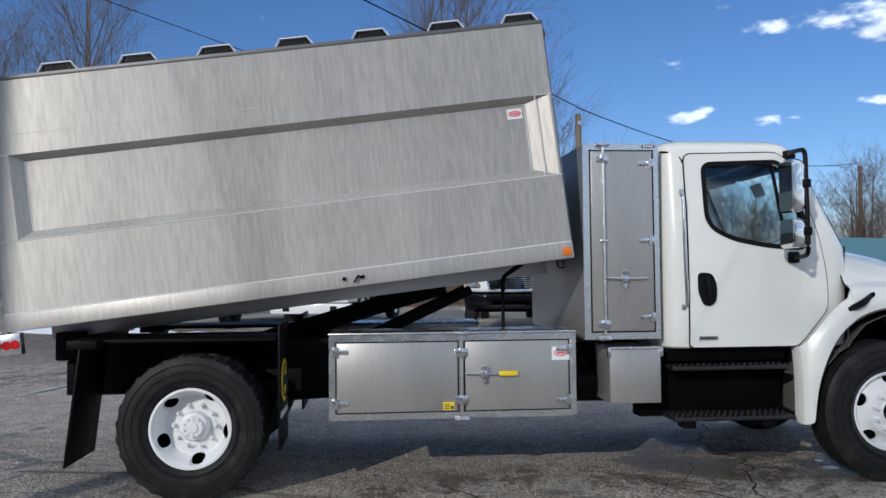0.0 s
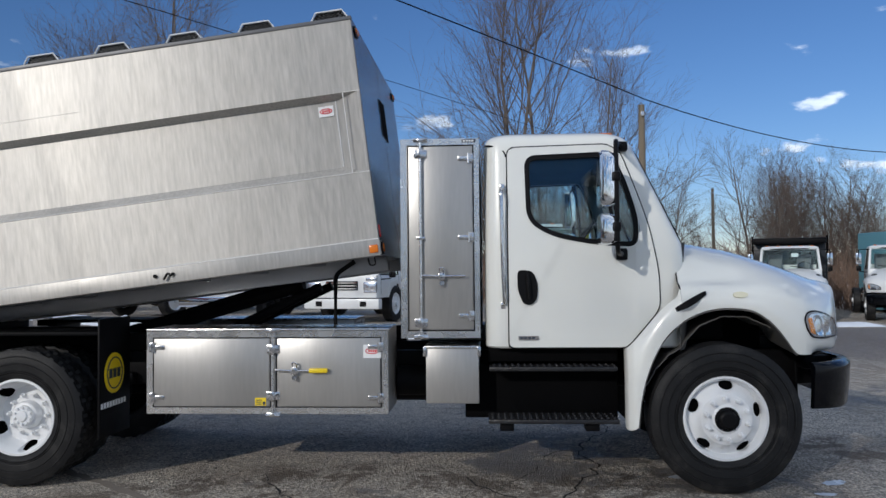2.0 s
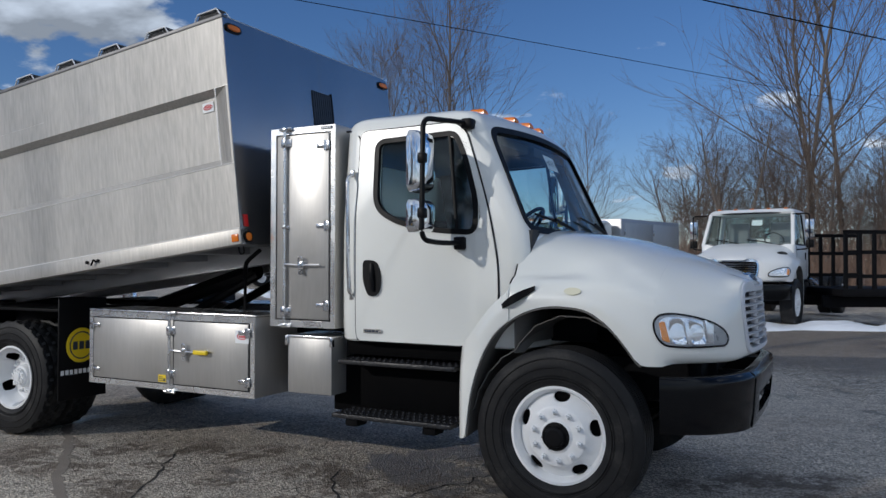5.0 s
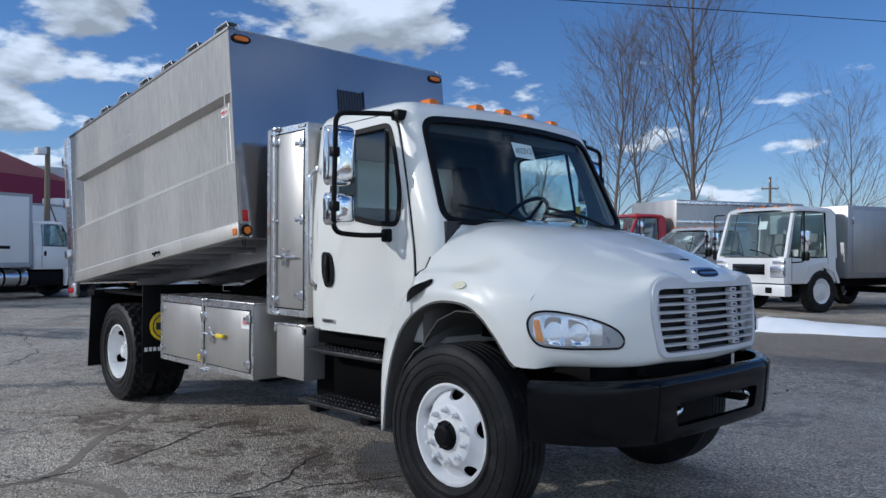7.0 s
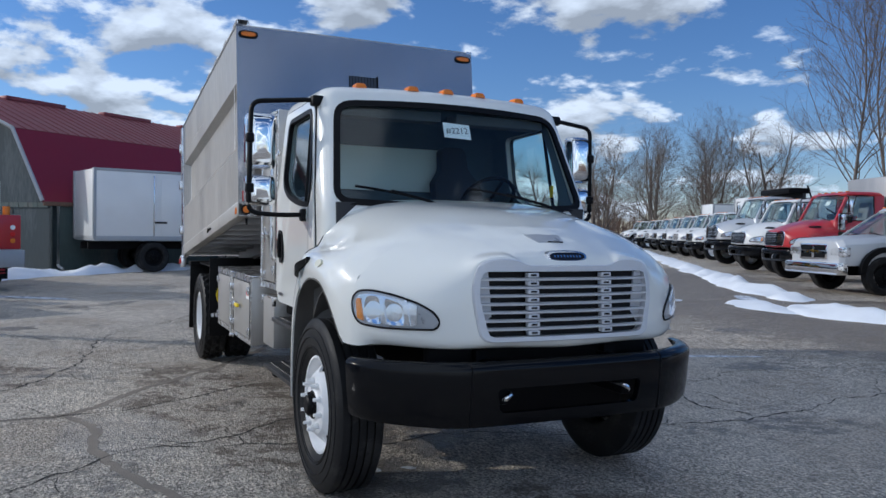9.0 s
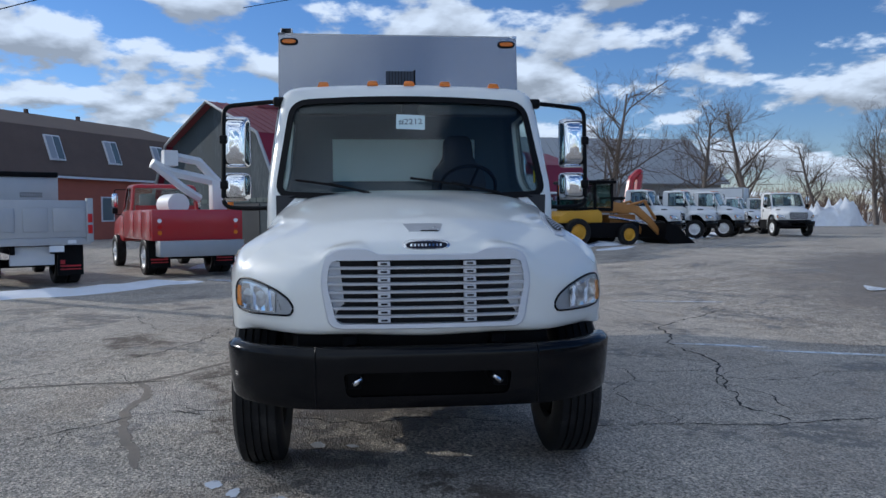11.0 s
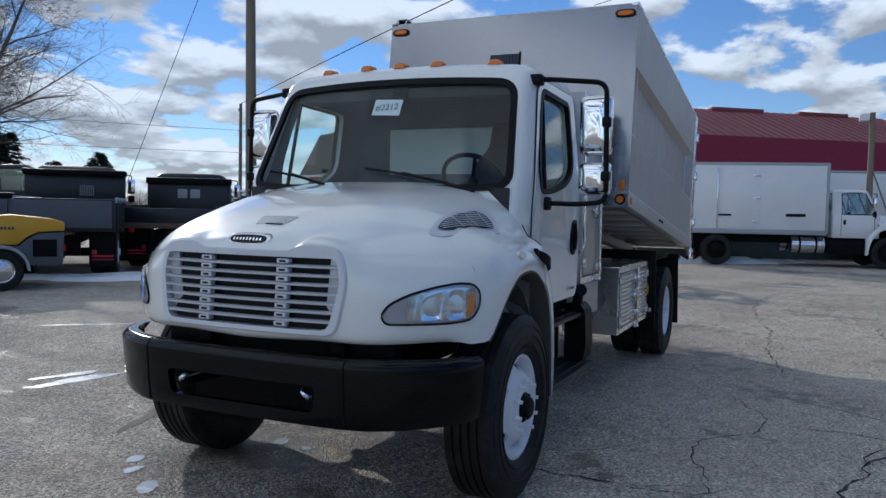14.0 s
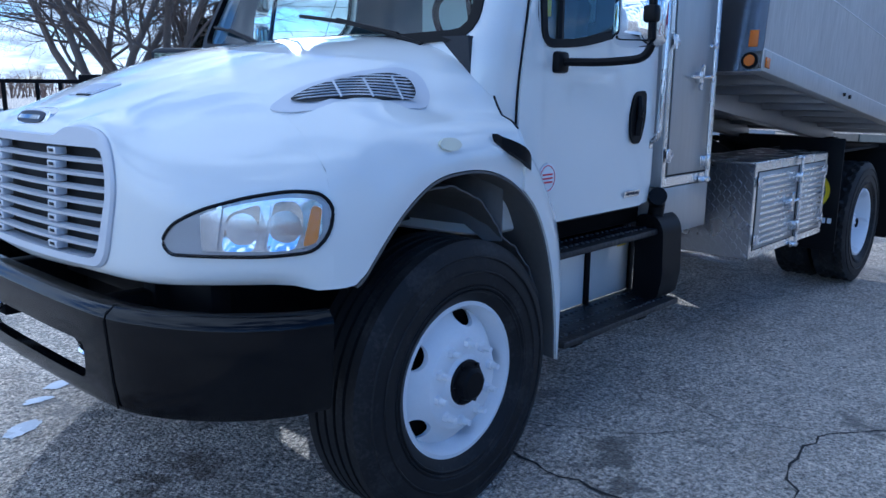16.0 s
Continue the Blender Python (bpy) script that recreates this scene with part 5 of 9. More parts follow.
for i in range(7):
    z = 1.052 + 0.043 * i
    hw = 0.497 + 0.05 * min((z - 1.012) / 0.228, 1.0)
    bm = bmesh.new()
    rows = []
    for k in range(25):
        v = -hw + 2 * hw * k / 24
        x = nose_x(v, z)
        rows.append([(x - 0.026, v, z + 0.004), (x + 0.003, v, z - 0.006), (x + 0.006, v, z + 0.004), (x - 0.022, v, z + 0.009)])
    loft(bm, rows)
    part("slat", bm, GRILLE, grille)
for s in (-1, 1):
    for i in range(8):
        z = 1.032 + 0.043 * i
        v = s * 0.232
        x = nose_x(v, z)
        bm = bmesh.new()
        box(bm, x - 0.03, x + 0.007, v - 0.033, v + 0.033, z - 0.012, z + 0.011, 0.003)
        cl = part("clip", bm, GRILLE, grille)
        part("slot", boxed(x + 0.006, x + 0.0085, v - 0.018, v + 0.018, z - 0.005, z + 0.005, 0.001), PLASTIC, cl)
    bm = bmesh.new()
    prism(bm, [(s * 0.435, 1.012), (s * 0.485, 1.014), (s * 0.538, 1.24), (s * 0.514, 1.345), (s * 0.470, 1.345)], "x", 4.64, 4.690)
    part("side_louvre", bm, GRILLE, grille)
bd = bmesh.new()
el = [(0.128 * math.copysign(abs(math.cos(i * math.tau / 40)) ** 0.6, math.cos(i * math.tau / 40)), 1.432 + 0.030 * math.copysign(abs(math.sin(i * math.tau / 40)) ** 0.8, math.sin(i * math.tau / 40))) for i in range(40)]
hits = [hood_tree.ray_cast(Vector((5.2, 0, z)), Vector((-1, 0, 0)))[0].x for z in (1.415, 1.450)]
lie = (hits[1] - hits[0]) / 0.035
on = lambda p, o, k=1.0, kz=1.0: ((hits[0] + hits[1]) / 2 + 0.5 * lie * (p[1] - 1.432) * kz + o - 0.25 * (p[0] * k) ** 2, p[0] * k, 1.432 + (p[1] - 1.432) * kz)
loft(bd, [[on(p, -0.035) for p in el], [on(p, 0.010) for p in el], [on(p, 0.015, 0.93, 0.8) for p in el]])
badge = part("badge", bd, STEEL, hood, "chrome oval badge with dark centre")
bd = bmesh.new()
loft(bd, [[on(p, 0.012, 0.88, 0.68) for p in el], [on(p, 0.0185, 0.86, 0.62) for p in el]])
part("badge_field", bd, BLUE_BADGE, badge)
bd = bmesh.new()
for i in range(9):
    v = -0.088 + 0.020 * i
    loft(bd, [[on((v, 1.4255), o), on((v + 0.0095, 1.4255), o), on((v + 0.0095, 1.4385), o), on((v, 1.4385), o)] for o in (0.017, 0.0205)])
part("badge_lettering", bd, CHROME, badge)
# flat inset pad and slot on the hood's crown
pad = part("hood_pad", shell(hood_tree, resample([(-0.085, -0.055), (0.085, -0.055), (0.115, 0.060), (-0.115, 0.060)], 32), (4.50, 0, T(4.50)), (0.34, 0, 0.94), 0.002, 3, depth=0.004), LAMP_BEZEL, hood, "flat grey inset hood pad")
part("slot", shell(hood_tree, resample([(-0.02, -0.056), (0.082, -0.056), (0.082, -0.048), (-0.02, -0.048)], 20), (4.50, 0, T(4.50)), (0.34, 0, 0.94), 0.005, 1, depth=0.004), PLASTIC, pad)
# cowl vents on the hood's flanks, clearance lamps and latches
VENT_DARK = material("grey_vent_mesh", (0.022, 0.023, 0.025), 0.7, 0.0, 0.2)
VENT = rounded([(-0.285, -0.060), (-0.22, -0.095), (0.22, -0.075), (0.275, -0.01), (0.265, 0.07), (0.20, 0.098), (0.05, 0.078), (-0.16, 0.020)], 0.07, 4)
for s in (-1, 1):
    if s > 0:
        aim = Vector((0.28, 0.90, 0.35)).normalized()
        spot, lay, _, _ = hood_tree.ray_cast(Vector((4.05, 0.93, 1.565)) + aim * 0.3, -aim)
        n = (lay if lay.dot(aim) > 0 else -lay).lerp(aim, 0.25).normalized()
        o = spot + n * 0.08
        fr = part("hood_vent", shell(hood_tree, [(p[0] * 1.07, p[1] * 1.32) for p in VENT], o, n, 0.006, 3, depth=0.012), GRILLE, hood, "white-framed louvred air vent")
        part("vent_dark", shell(hood_tree, [(p[0] * 0.84 + 0.006, p[1] * 0.90) for p in VENT], o, n, 0.009, 3), VENT_DARK, fr)
        for i in range(8):
            z = (-0.050 + 0.0138 * i) * 1.28
            a0 = -0.215 + 1.9 * max(0.0, z + 0.038)
            bar = [(a0, z), (0.228, z), (0.228, z + 0.0075), (a0, z + 0.0075)]
            part("louvre", shell(hood_tree, resample(bar, 24), o, n, 0.013, 1), GRILLE, fr)
        for i in range(3):
            a = -0.07 + 0.11 * i
            part("louvre", shell(hood_tree, resample([(a, -0.078), (a + 0.009, -0.078), (a + 0.015, 0.04 + 0.15 * max(a, 0)), (a + 0.006, 0.04 + 0.15 * max(a, 0))], 16), o, n, 0.014, 1), GRILLE, fr)
    mk = part("marker_lamp", shell(hood_tree, [(0.050 * math.cos(i * math.tau / 24), 0.022 * math.sin(i * math.tau / 24)) for i in range(24)], (3.845, s * 1.10, 1.355), (0.1, s, 0.15), 0.012, 3, depth=0.014), CREAM, hood, "cream side marker lamp")
    lt = bmesh.new()
    rows = []
    for i in range(9):
        x = 3.40 + 0.215 * i / 8
        z = 1.255 + 0.118 * i / 8
        v = s * (max(W(x), 1.06) - 0.01 + 0.045 * math.sin(math.pi * min(i / 7, 1)))
        hgt = 0.014 + 0.012 * math.sin(math.pi * i / 8)
        rows.append([(x, v - s * 0.012, z - hgt), (x, v + s * 0.012, z - hgt), (x, v + s * 0.012, z + hgt), (x, v - s * 0.012, z + hgt)])
    loft(lt, rows)
    part("hood_latch", lt, PLASTIC, hood, "black rubber hood latch")
    gap = bmesh.new()
    gap_rows = []
    for v, z in hood_section(3.455):
        if z > 1.37:
            gap_rows.append((3.449, s * v, z - 0.001))
    tube(gap, gap_rows, 0.005, 6)
    part("hood_seal", gap, PLASTIC, hood)

# -- cab: a hollow shell with real window openings --
CW = curve([(0.98, 0.985), (1.10, 1.0), (1.75, 1.0), (1.95, 0.985), (2.42, 0.935), (2.55, 0.92)])


def cab_front(z):
    return 3.50 if z < 1.70 else 3.50 - 0.335 * (z - 1.70) / 0.72


def cab_ring(z, inset=0.0, shrink=0.0):
    w, xf, xb = CW(z) - inset - shrink, cab_front(z) - inset - shrink * 1.3, 2.105 + inset + shrink * 0.8
    pts = []
    rb, rf = 0.13 - min(inset, 0.05), 0.10
    bow = 0.10
    fx = lambda v: xf - 0.0 + bow * (1 - (v / w) ** 2)
    half = [(xb, w * i / 5 * (1 - rb / w)) for i in range(6)]
    half += [(xb + rb * (1 - math.cos(a)), w - rb + rb * math.sin(a)) for a in [math.pi / 2 * k / 6 for k in range(1, 7)]]
    x0, x1 = xb + rb, xf - rf
    half += [(x0 + (x1 - x0) * k / 8, w) for k in range(1, 9)]
    half += [(x1 + (fx(w - rf) - x1) * math.sin(a), w - rf + rf * math.cos(a)) for a in [math.pi / 2 * k / 6 for k in range(1, 7)]]
    half += [(fx(v), v) for v in [(w - rf) * (1 - k / 9) for k in range(1, 10)]]
    return [(x, v, z) for x, v in half] + [(x, -v, z) for x, v in reversed(half[1:-1])]


def cab_solid(inset, z0, z1):
    rings = [cab_ring(z0, inset, 0.012), cab_ring(z0 + 0.012, inset)]
    for i in range(1, 15):
        z = z0 + 0.012 + (z1 - 0.10 - z0) * i / 14
        rings.append(cab_ring(z, inset))
    for dz, sh in ((-0.050, 0.008), (-0.022, 0.024), (0.0, 0.055), (0.018, 0.11), (0.032, 0.22), (0.040, 0.38)):
        rings.append([(p[0], p[1], z1 + dz + 0.012 * (1 - (p[1] / 0.9) ** 2)) for p in cab_ring(min(z1 + dz, 2.5), inset, sh)])
    return loft(bmesh.new(), rings)


WIN = rounded([(2.415, 2.345), (3.00, 2.365), (3.09, 2.18), (3.17, 1.90), (3.165, 1.722), (2.90, 1.735), (2.60, 1.795), (2.425, 1.895)], [0.06, 0.05, 0.2, 0.1, 0.05, 0.2, 0.16, 0.14], 5)
SHIELD = rounded([(-0.925, 1.735), (-0.45, 1.715), (0.0, 1.708), (0.45, 1.715), (0.925, 1.735), (0.84, 2.405), (0.40, 2.425), (0.0, 2.430), (-0.40, 2.425), (-0.84, 2.405)], [0.09, 0.3, 0.3, 0.3, 0.09, 0.11, 0.3, 0.3, 0.3, 0.11], 5)


def grow(outline, d):
    cx, cy = sum(p[0] for p in outline) / len(outline), sum(p[1] for p in outline) / len(outline)
    out, n = [], len(outline)
    for i, p in enumerate(outline):
        a, b = Vector(outline[i - 1]), Vector(outline[(i + 1) % n])
        t = b - a
        if t.length < 1e-9:
            out.append(p)
            continue
        t.normalize()
        q = Vector((t.y, -t.x))
        if q.dot(Vector((p[0] - cx, p[1] - cy))) < 0:
            q = -q
        out.append((p[0] + q.x * d, p[1] + q.y * d))
    return out


cab_bm = cab_solid(0.0, 0.985, 2.525)
skin_tree = BVHTree.FromBMesh(cab_bm)
cab_bm = carve(cab_bm, [cab_solid(0.045, 1.04, 2.47), prism(bmesh.new(), WIN, "y", -1.3, 1.3), prism(bmesh.new(), SHIELD, "x", 3.02, 3.9)])
cab = part("cab", cab_bm, WHITE, truck, "white steel day cab", angle=35)


def side_x(outline, s, off, thick):
    """A ring-less plate that follows the cab's side."""
    bm = bmesh.new()
    rings = []
    for o in ((off,) if thick == 0 else (off - thick, off)):
        rings.append([(x, s * (CW(z) + o), z) for x, z in outline])
    return loft(bm, rings)


def side_band(outer, inner, s, off, thick):
    n = 120
    a, b = resample(outer, n), resample(inner, n)
    # start both loops at the same corner
    k = min(range(n), key=lambda i: math.hypot(b[i][0] - a[0][0], b[i][1] - a[0][1]))
    b = b[k:] + b[:k]
    put = lambda o, ps: [(x, s * (CW(z) + o), z) for x, z in ps]
    return loft(bmesh.new(), [put(off - thick, a), put(off, a), put(off, b), put(off - thick, b)], True, (False, False))


DOOR = rounded([(2.272, 2.425), (2.98, 2.440), (3.075, 2.385), (3.165, 2.14), (3.262, 1.85), (3.325, 1.52), (3.330, 1.262), (3.10, 0.992), (2.275, 0.992)], [0.05, 0.03, 0.05, 0.2, 0.2, 0.1, 0.06, 0.03, 0.02], 4)
for s in (-1, 1):
    seal = part("door_seal", side_band(grow(DOOR, 0.009), grow(WIN, 0.03), s, 0.0075, 0.006), PLASTIC, cab)
    door = part("door", side_band(DOOR, grow(WIN, 0.006), s, 0.014, 0.010), WHITE, cab, "white cab door", angle=30)
    part("window_rubber", side_band(grow(WIN, 0.022), grow(WIN, -0.012), s, 0.018, 0.034), PLASTIC, door, "black window rubber")
    pane = part("window", side_x(grow(WIN, -0.004), s, -0.012, 0.006), GLASS, door, "clear side window")
    pane.visible_shadow = False
    bm = bmesh.new()
    tube(bm, [(2.955, s * (CW(2.36) - 0.006), 2.36), (3.035, s * (CW(1.73) - 0.006), 1.725)], 0.014, 6)
    part("window_bar", bm, PLASTIC, door)
    # recessed pull handle
    HP = rounded([(2.335, 1.545), (2.445, 1.535), (2.480, 1.44), (2.470, 1.33), (2.430, 1.292), (2.375, 1.30), (2.335, 1.40)], 0.04, 4)
    h = part("door_handle", side_x(HP, s, 0.020, 0.010), PLASTIC, door, "black recessed door handle")
    bm = bmesh.new()
    tube(bm, bend([(2.405, s * 1.02, 1.515), (2.412, s * 1.035, 1.44), (2.418, s * 1.028, 1.335)], 0.05), 0.017, 8)
    part("pull", bm, PLASTIC, h)
    bm = cyl(bmesh.new(), (2.395, s * 1.01, 1.512), (2.395, s * 1.020, 1.512), 0.012, seg=16)
    part("key_lock", bm, STEEL, h)
    # pressed crease along the lower door
    part("plate", side_x([(2.338, 1.046), (2.480, 1.046), (2.480, 1.074), (2.338, 1.074)], s, 0.017, 0.004), STEEL, door, "small grey nameplate")
    bm = bmesh.new()
    for i in range(4):
        box(bm, 2.35 + 0.028 * i, 2.37 + 0.028 * i, s * 1.0185, s * 1.0175, 1.054, 1.066)
    part("plate_lettering", bm, DARK_INK, door)
    # grab rail on the rear corner
    bm = bmesh.new()
    tube(bm, bend([(2.225, s * 0.985, 2.135), (2.225, s * 1.045, 2.10), (2.232, s * 1.050, 1.6), (2.242, s * 1.045, 1.32), (2.242, s * 0.985, 1.290)], 0.05), 0.0145, 10)
    part("grab_rail", bm, STEEL, cab, "polished grab rail")
    for z in (2.135, 1.29):
        part("rail_foot", boxed(2.215, 2.250, s * 0.985, s * 1.006, z - 0.025, z + 0.025, 0.005), STEEL, cab)
    # rear-edge trim over the corner of the roof
    bm = bmesh.new()
    tube(bm, [(2.262 - 0.15 * (1 - math.cos(a)) - 0.0, s * (CW(2.44) - 0.0 + 0.004 - 0.05 * (1 - math.cos(a)) ), 2.36 + 0.09 * math.sin(a)) for a in [math.pi / 2 * (1 - i / 10) for i in range(11)]], 0.008, 6)
    part("roof_trim", bm, PLASTIC, cab)
# stickers on the left door
disc = cyl(bmesh.new(), (3.12, 1.012, 1.185), (3.12, 1.0160, 1.185), 0.062, seg=32)
st = part("sticker", disc, PAPER, cab, "round white inspection sticker")
bm = bmesh.new()
tube(bm, [(3.12 + 0.052 * math.cos(i * math.tau / 30), 1.0165, 1.185 + 0.052 * math.sin(i * math.tau / 30)) for i in range(30)], 0.002, 4, True)
for i in range(3):
    box(bm, 3.085, 3.155, 1.0160, 1.0175, 1.165 + 0.016 * i, 1.172 + 0.016 * i)
part("sticker_lettering", bm, RED_INK, st)
ys = boxed(3.045, 3.09, 0.950, 0.953, 1.83, 1.92)
part("window_tag", ys, YELLOW, cab, "small yellow tag inside the glass")


def shield_patch(outline, off, rings=6):
    cx, cy = 0.0, 2.07
    bm = bmesh.new()
    f = lambda v, z, o: (cab_front(z) + 0.10 * (1 - (v / CW(z)) ** 2) + o, v, z)
    loops = []
    for k in range(rings):
        t = 1 - k / rings
        loops.append([f(cx + (v - cx) * t, cy + (z - cy) * t, off) for v, z in outline])
    loft(bm, loops, True, (False, False))
    last = [v for v in bm.verts][-len(outline):]
    c = bm.verts.new(f(cx, cy, off))
    for i in range(len(last)):
        bm.faces.new((last[i], last[(i + 1) % len(last)], c))
    return bm


def shield_band(outer, inner, off, thick):
    n = 140
    a, b = resample(outer, n), resample(inner, n)
    f = lambda p, o: (cab_front(p[1]) + 0.10 * (1 - (p[0] / CW(p[1])) ** 2) + o, *p)
    return loft(bmesh.new(), [[f(p, off - thick) for p in a], [f(p, off) for p in a], [f(p, off) for p in b], [f(p, off - thick) for p in b]], True, (False, False))


ws = part("windshield", shield_patch(grow(SHIELD, -0.004), -0.012), SHIELD_GLASS, cab, "tinted curved windshield", angle=60)
ws.visible_shadow = False
part("windshield_rubber", shield_band(grow(SHIELD, 0.018), grow(SHIELD, -0.024), 0.008, 0.03), PLASTIC, cab, "black windshield surround", angle=50)
# stock card behind the glass
card = bmesh.new()
cp = lambda v, z: (cab_front(z) + 0.10 * (1 - (v / CW(z)) ** 2) - 0.022, v, z)
loft(card, [[cp(-0.105, 2.205), cp(0.10, 2.197), cp(0.105, 2.305), cp(-0.10, 2.313)], [tuple(Vector(cp(-0.105, 2.205)) - Vector((0.002, 0, 0))), tuple(Vector(cp(0.10, 2.197)) - Vector((0.002, 0, 0))), tuple(Vector(cp(0.105, 2.305)) - Vector((0.002, 0, 0))), tuple(Vector(cp(-0.10, 2.313)) - Vector((0.002, 0, 0)))]])
card = part("stock_card", card, PAPER, cab, "white paper card with a printed stock number")
txt = bpy.data.curves.new("stock_number", "FONT")
txt.body, txt.size, txt.align_x, txt.align_y = "#2212", 0.066, "CENTER", "CENTER"
txt.materials.append(DARK_INK)
tob = new("stock_number", txt)
tob.parent = card
lean_card = math.degrees(math.atan2(0.335, 0.72))
tob.matrix_basis = pose(cp(0, 2.255)[0] + 0.003, 0.0, 2.255) @ Matrix(((0, 0, 1, 0), (1, 0, 0, 0), (0, 1, 0, 0), (0, 0, 0, 1))) @ pose(0, 0, 0, -lean_card, 0, 2)
# wipers
for v0, v1, zz0, zz1 in ((-0.30, -0.80, 1.745, 1.835), (0.60, -0.02, 1.745, 1.845)):
    sw = lambda v, z, o: (cab_front(z) + 0.10 * (1 - (v / CW(z)) ** 2) + o, v, z)
    bm = bmesh.new()
    tube(bm, [sw(v0 + 0.13, 1.70, 0.02), sw(v0 + (v1 - v0) * 0.1, zz0 + 0.01, 0.035), sw(v0 + (v1 - v0) * 0.55, (zz0 + zz1) / 2 + 0.02, 0.04)], 0.010, 6)
    wp = part("wiper", bm, PLASTIC, cab, "black wiper arm")
    bm = bmesh.new()
    tube(bm, [sw(v0 + (v1 - v0) * i / 8, zz0 + (zz1 - zz0) * i / 8 + 0.008 * math.sin(math.pi * i / 8), 0.022) for i in range(9)], 0.0085, 5)
    part("blade", bm, PLASTIC, wp)
# roof lamps
for v, x in ((-0.625, 3.02), (-0.265, 3.10), (0.0, 3.115), (0.265, 3.10), (0.64, 3.02)):
    bm = bmesh.new()
    zt = skin_tree.ray_cast(Vector((x, v, 3.2)), Vector((0, 0, -1)))[0].z
    rows = []
    for x0, h, w in ((0.055, 0.002, 0.040), (0.050, 0.016, 0.039), (0.040, 0.025, 0.038), (-0.040, 0.027, 0.034), (-0.065, 0.016, 0.030), (-0.07, 0.002, 0.028)):
        rows.append([(x + x0, v + w * math.copysign(abs(math.cos(a)) ** 0.45, math.cos(a)), zt - 0.012 + (h + 0.012) * math.sin(a) ** 0.5) for a in [math.pi * k / 10 for k in range(11)]])
    loft(bm, rows)
    part("roof_lamp", bm, AMBER, cab, "amber roof marker lamp")
# interior
dash = bmesh.new()
loft(dash, [[(3.47, v, 1.12), (3.08, v, 1.25), (3.06, v, 1.60), (3.14, v, 1.70), (3.53, v, 1.73)] for v in (-0.93, -0.3, 0.3, 0.93)])
part("dashboard", dash, SEAT, cab, "dark grey dashboard")
for v in (-0.48, 0.46):
    bm = boxed(2.42, 2.95, v - 0.25, v + 0.25, 1.28, 1.46, 0.05)
    seat = part("seat", bm, SEAT, cab, "dark grey cab seat")
    bm = bmesh.new()
    rows = []
    for x, z, hw in ((2.50, 1.44, 0.23), (2.43, 1.70, 0.235), (2.36, 1.95, 0.22), (2.32, 2.04, 0.15), (2.30, 2.08, 0.13), (2.27, 2.22, 0.12), (2.26, 2.26, 0.08))[:7 if v > 0 else 2]:
        rows.append([(x - 0.06, v - hw, z), (x - 0.07, v, z), (x - 0.06, v + hw, z), (x + 0.05, v + hw * 0.96, z), (x + 0.06, v, z), (x + 0.05, v - hw * 0.96, z)])
    loft(bm, rows)
    part("backrest", bevelled(bm, 0.02), SEAT, seat)
bm = bmesh.new()
wheel_c, wm = Vector((2.93, 0.46, 1.80)), pose(2.93, 0.46, 1.80, 0, -48, 0)
tube(bm, [wm @ Vector((0.215 * math.cos(i * math.tau / 40), 0.215 * math.sin(i * math.tau / 40), 0)) for i in range(40)], 0.016, 8, True)
for a in (0.3, 2.4, 4.4):
    tube(bm, [wm @ Vector((0.2 * math.cos(a), 0.2 * math.sin(a), 0)), wm @ Vector((0, 0, -0.03))], 0.013, 6)
tube(bm, [wm @ Vector((0, 0, -0.01)), (3.2, 0.46, 1.52)], 0.04, 10)
part("steering_wheel", bm, PLASTIC, cab)
DARK_LINING = material("dark_cab_lining", (0.085, 0.115, 0.14), 0.8, 0.0, 0.1, 0.05, 6.0)
# pale sheet added for the rear window, its brightness put into the colour
WINDOW_VIEW = material("pale_window_view", (0.80, 0.88, 0.86), 0.6, 0.0, 0.05)
part("rear_panel", boxed(2.165, 2.185, -0.60, 0.62, 1.88, 2.24, 0.01), WINDOW_VIEW, cab, "pale sheet standing for the bright view through the rear window")
part("cab_floor", boxed(2.16, 3.5, -0.93, 0.93, 1.04, 1.07), SEAT, cab)
trim = carve(cab_solid(0.049, 1.045, 2.455), [cab_solid(0.058, 1.055, 2.445), prism(bmesh.new(), WIN, "y", -1.3, 1.3), prism(bmesh.new(), grow(SHIELD, 0.03), "x", 3.02, 3.9)])
part("cab_lining", trim, DARK_LINING, cab, "dark grey moulded cab lining", angle=35)
part("sun_visor", bevelled(boxed(3.0, 3.16, -0.80, -0.05, 2.33, 2.40), 0.01), INTERIOR, cab, at=pose(0, 0, 0))
part("sun_visor", bevelled(boxed(3.0, 3.16, 0.07, 0.80, 2.33, 2.40), 0.01), INTERIOR, cab)
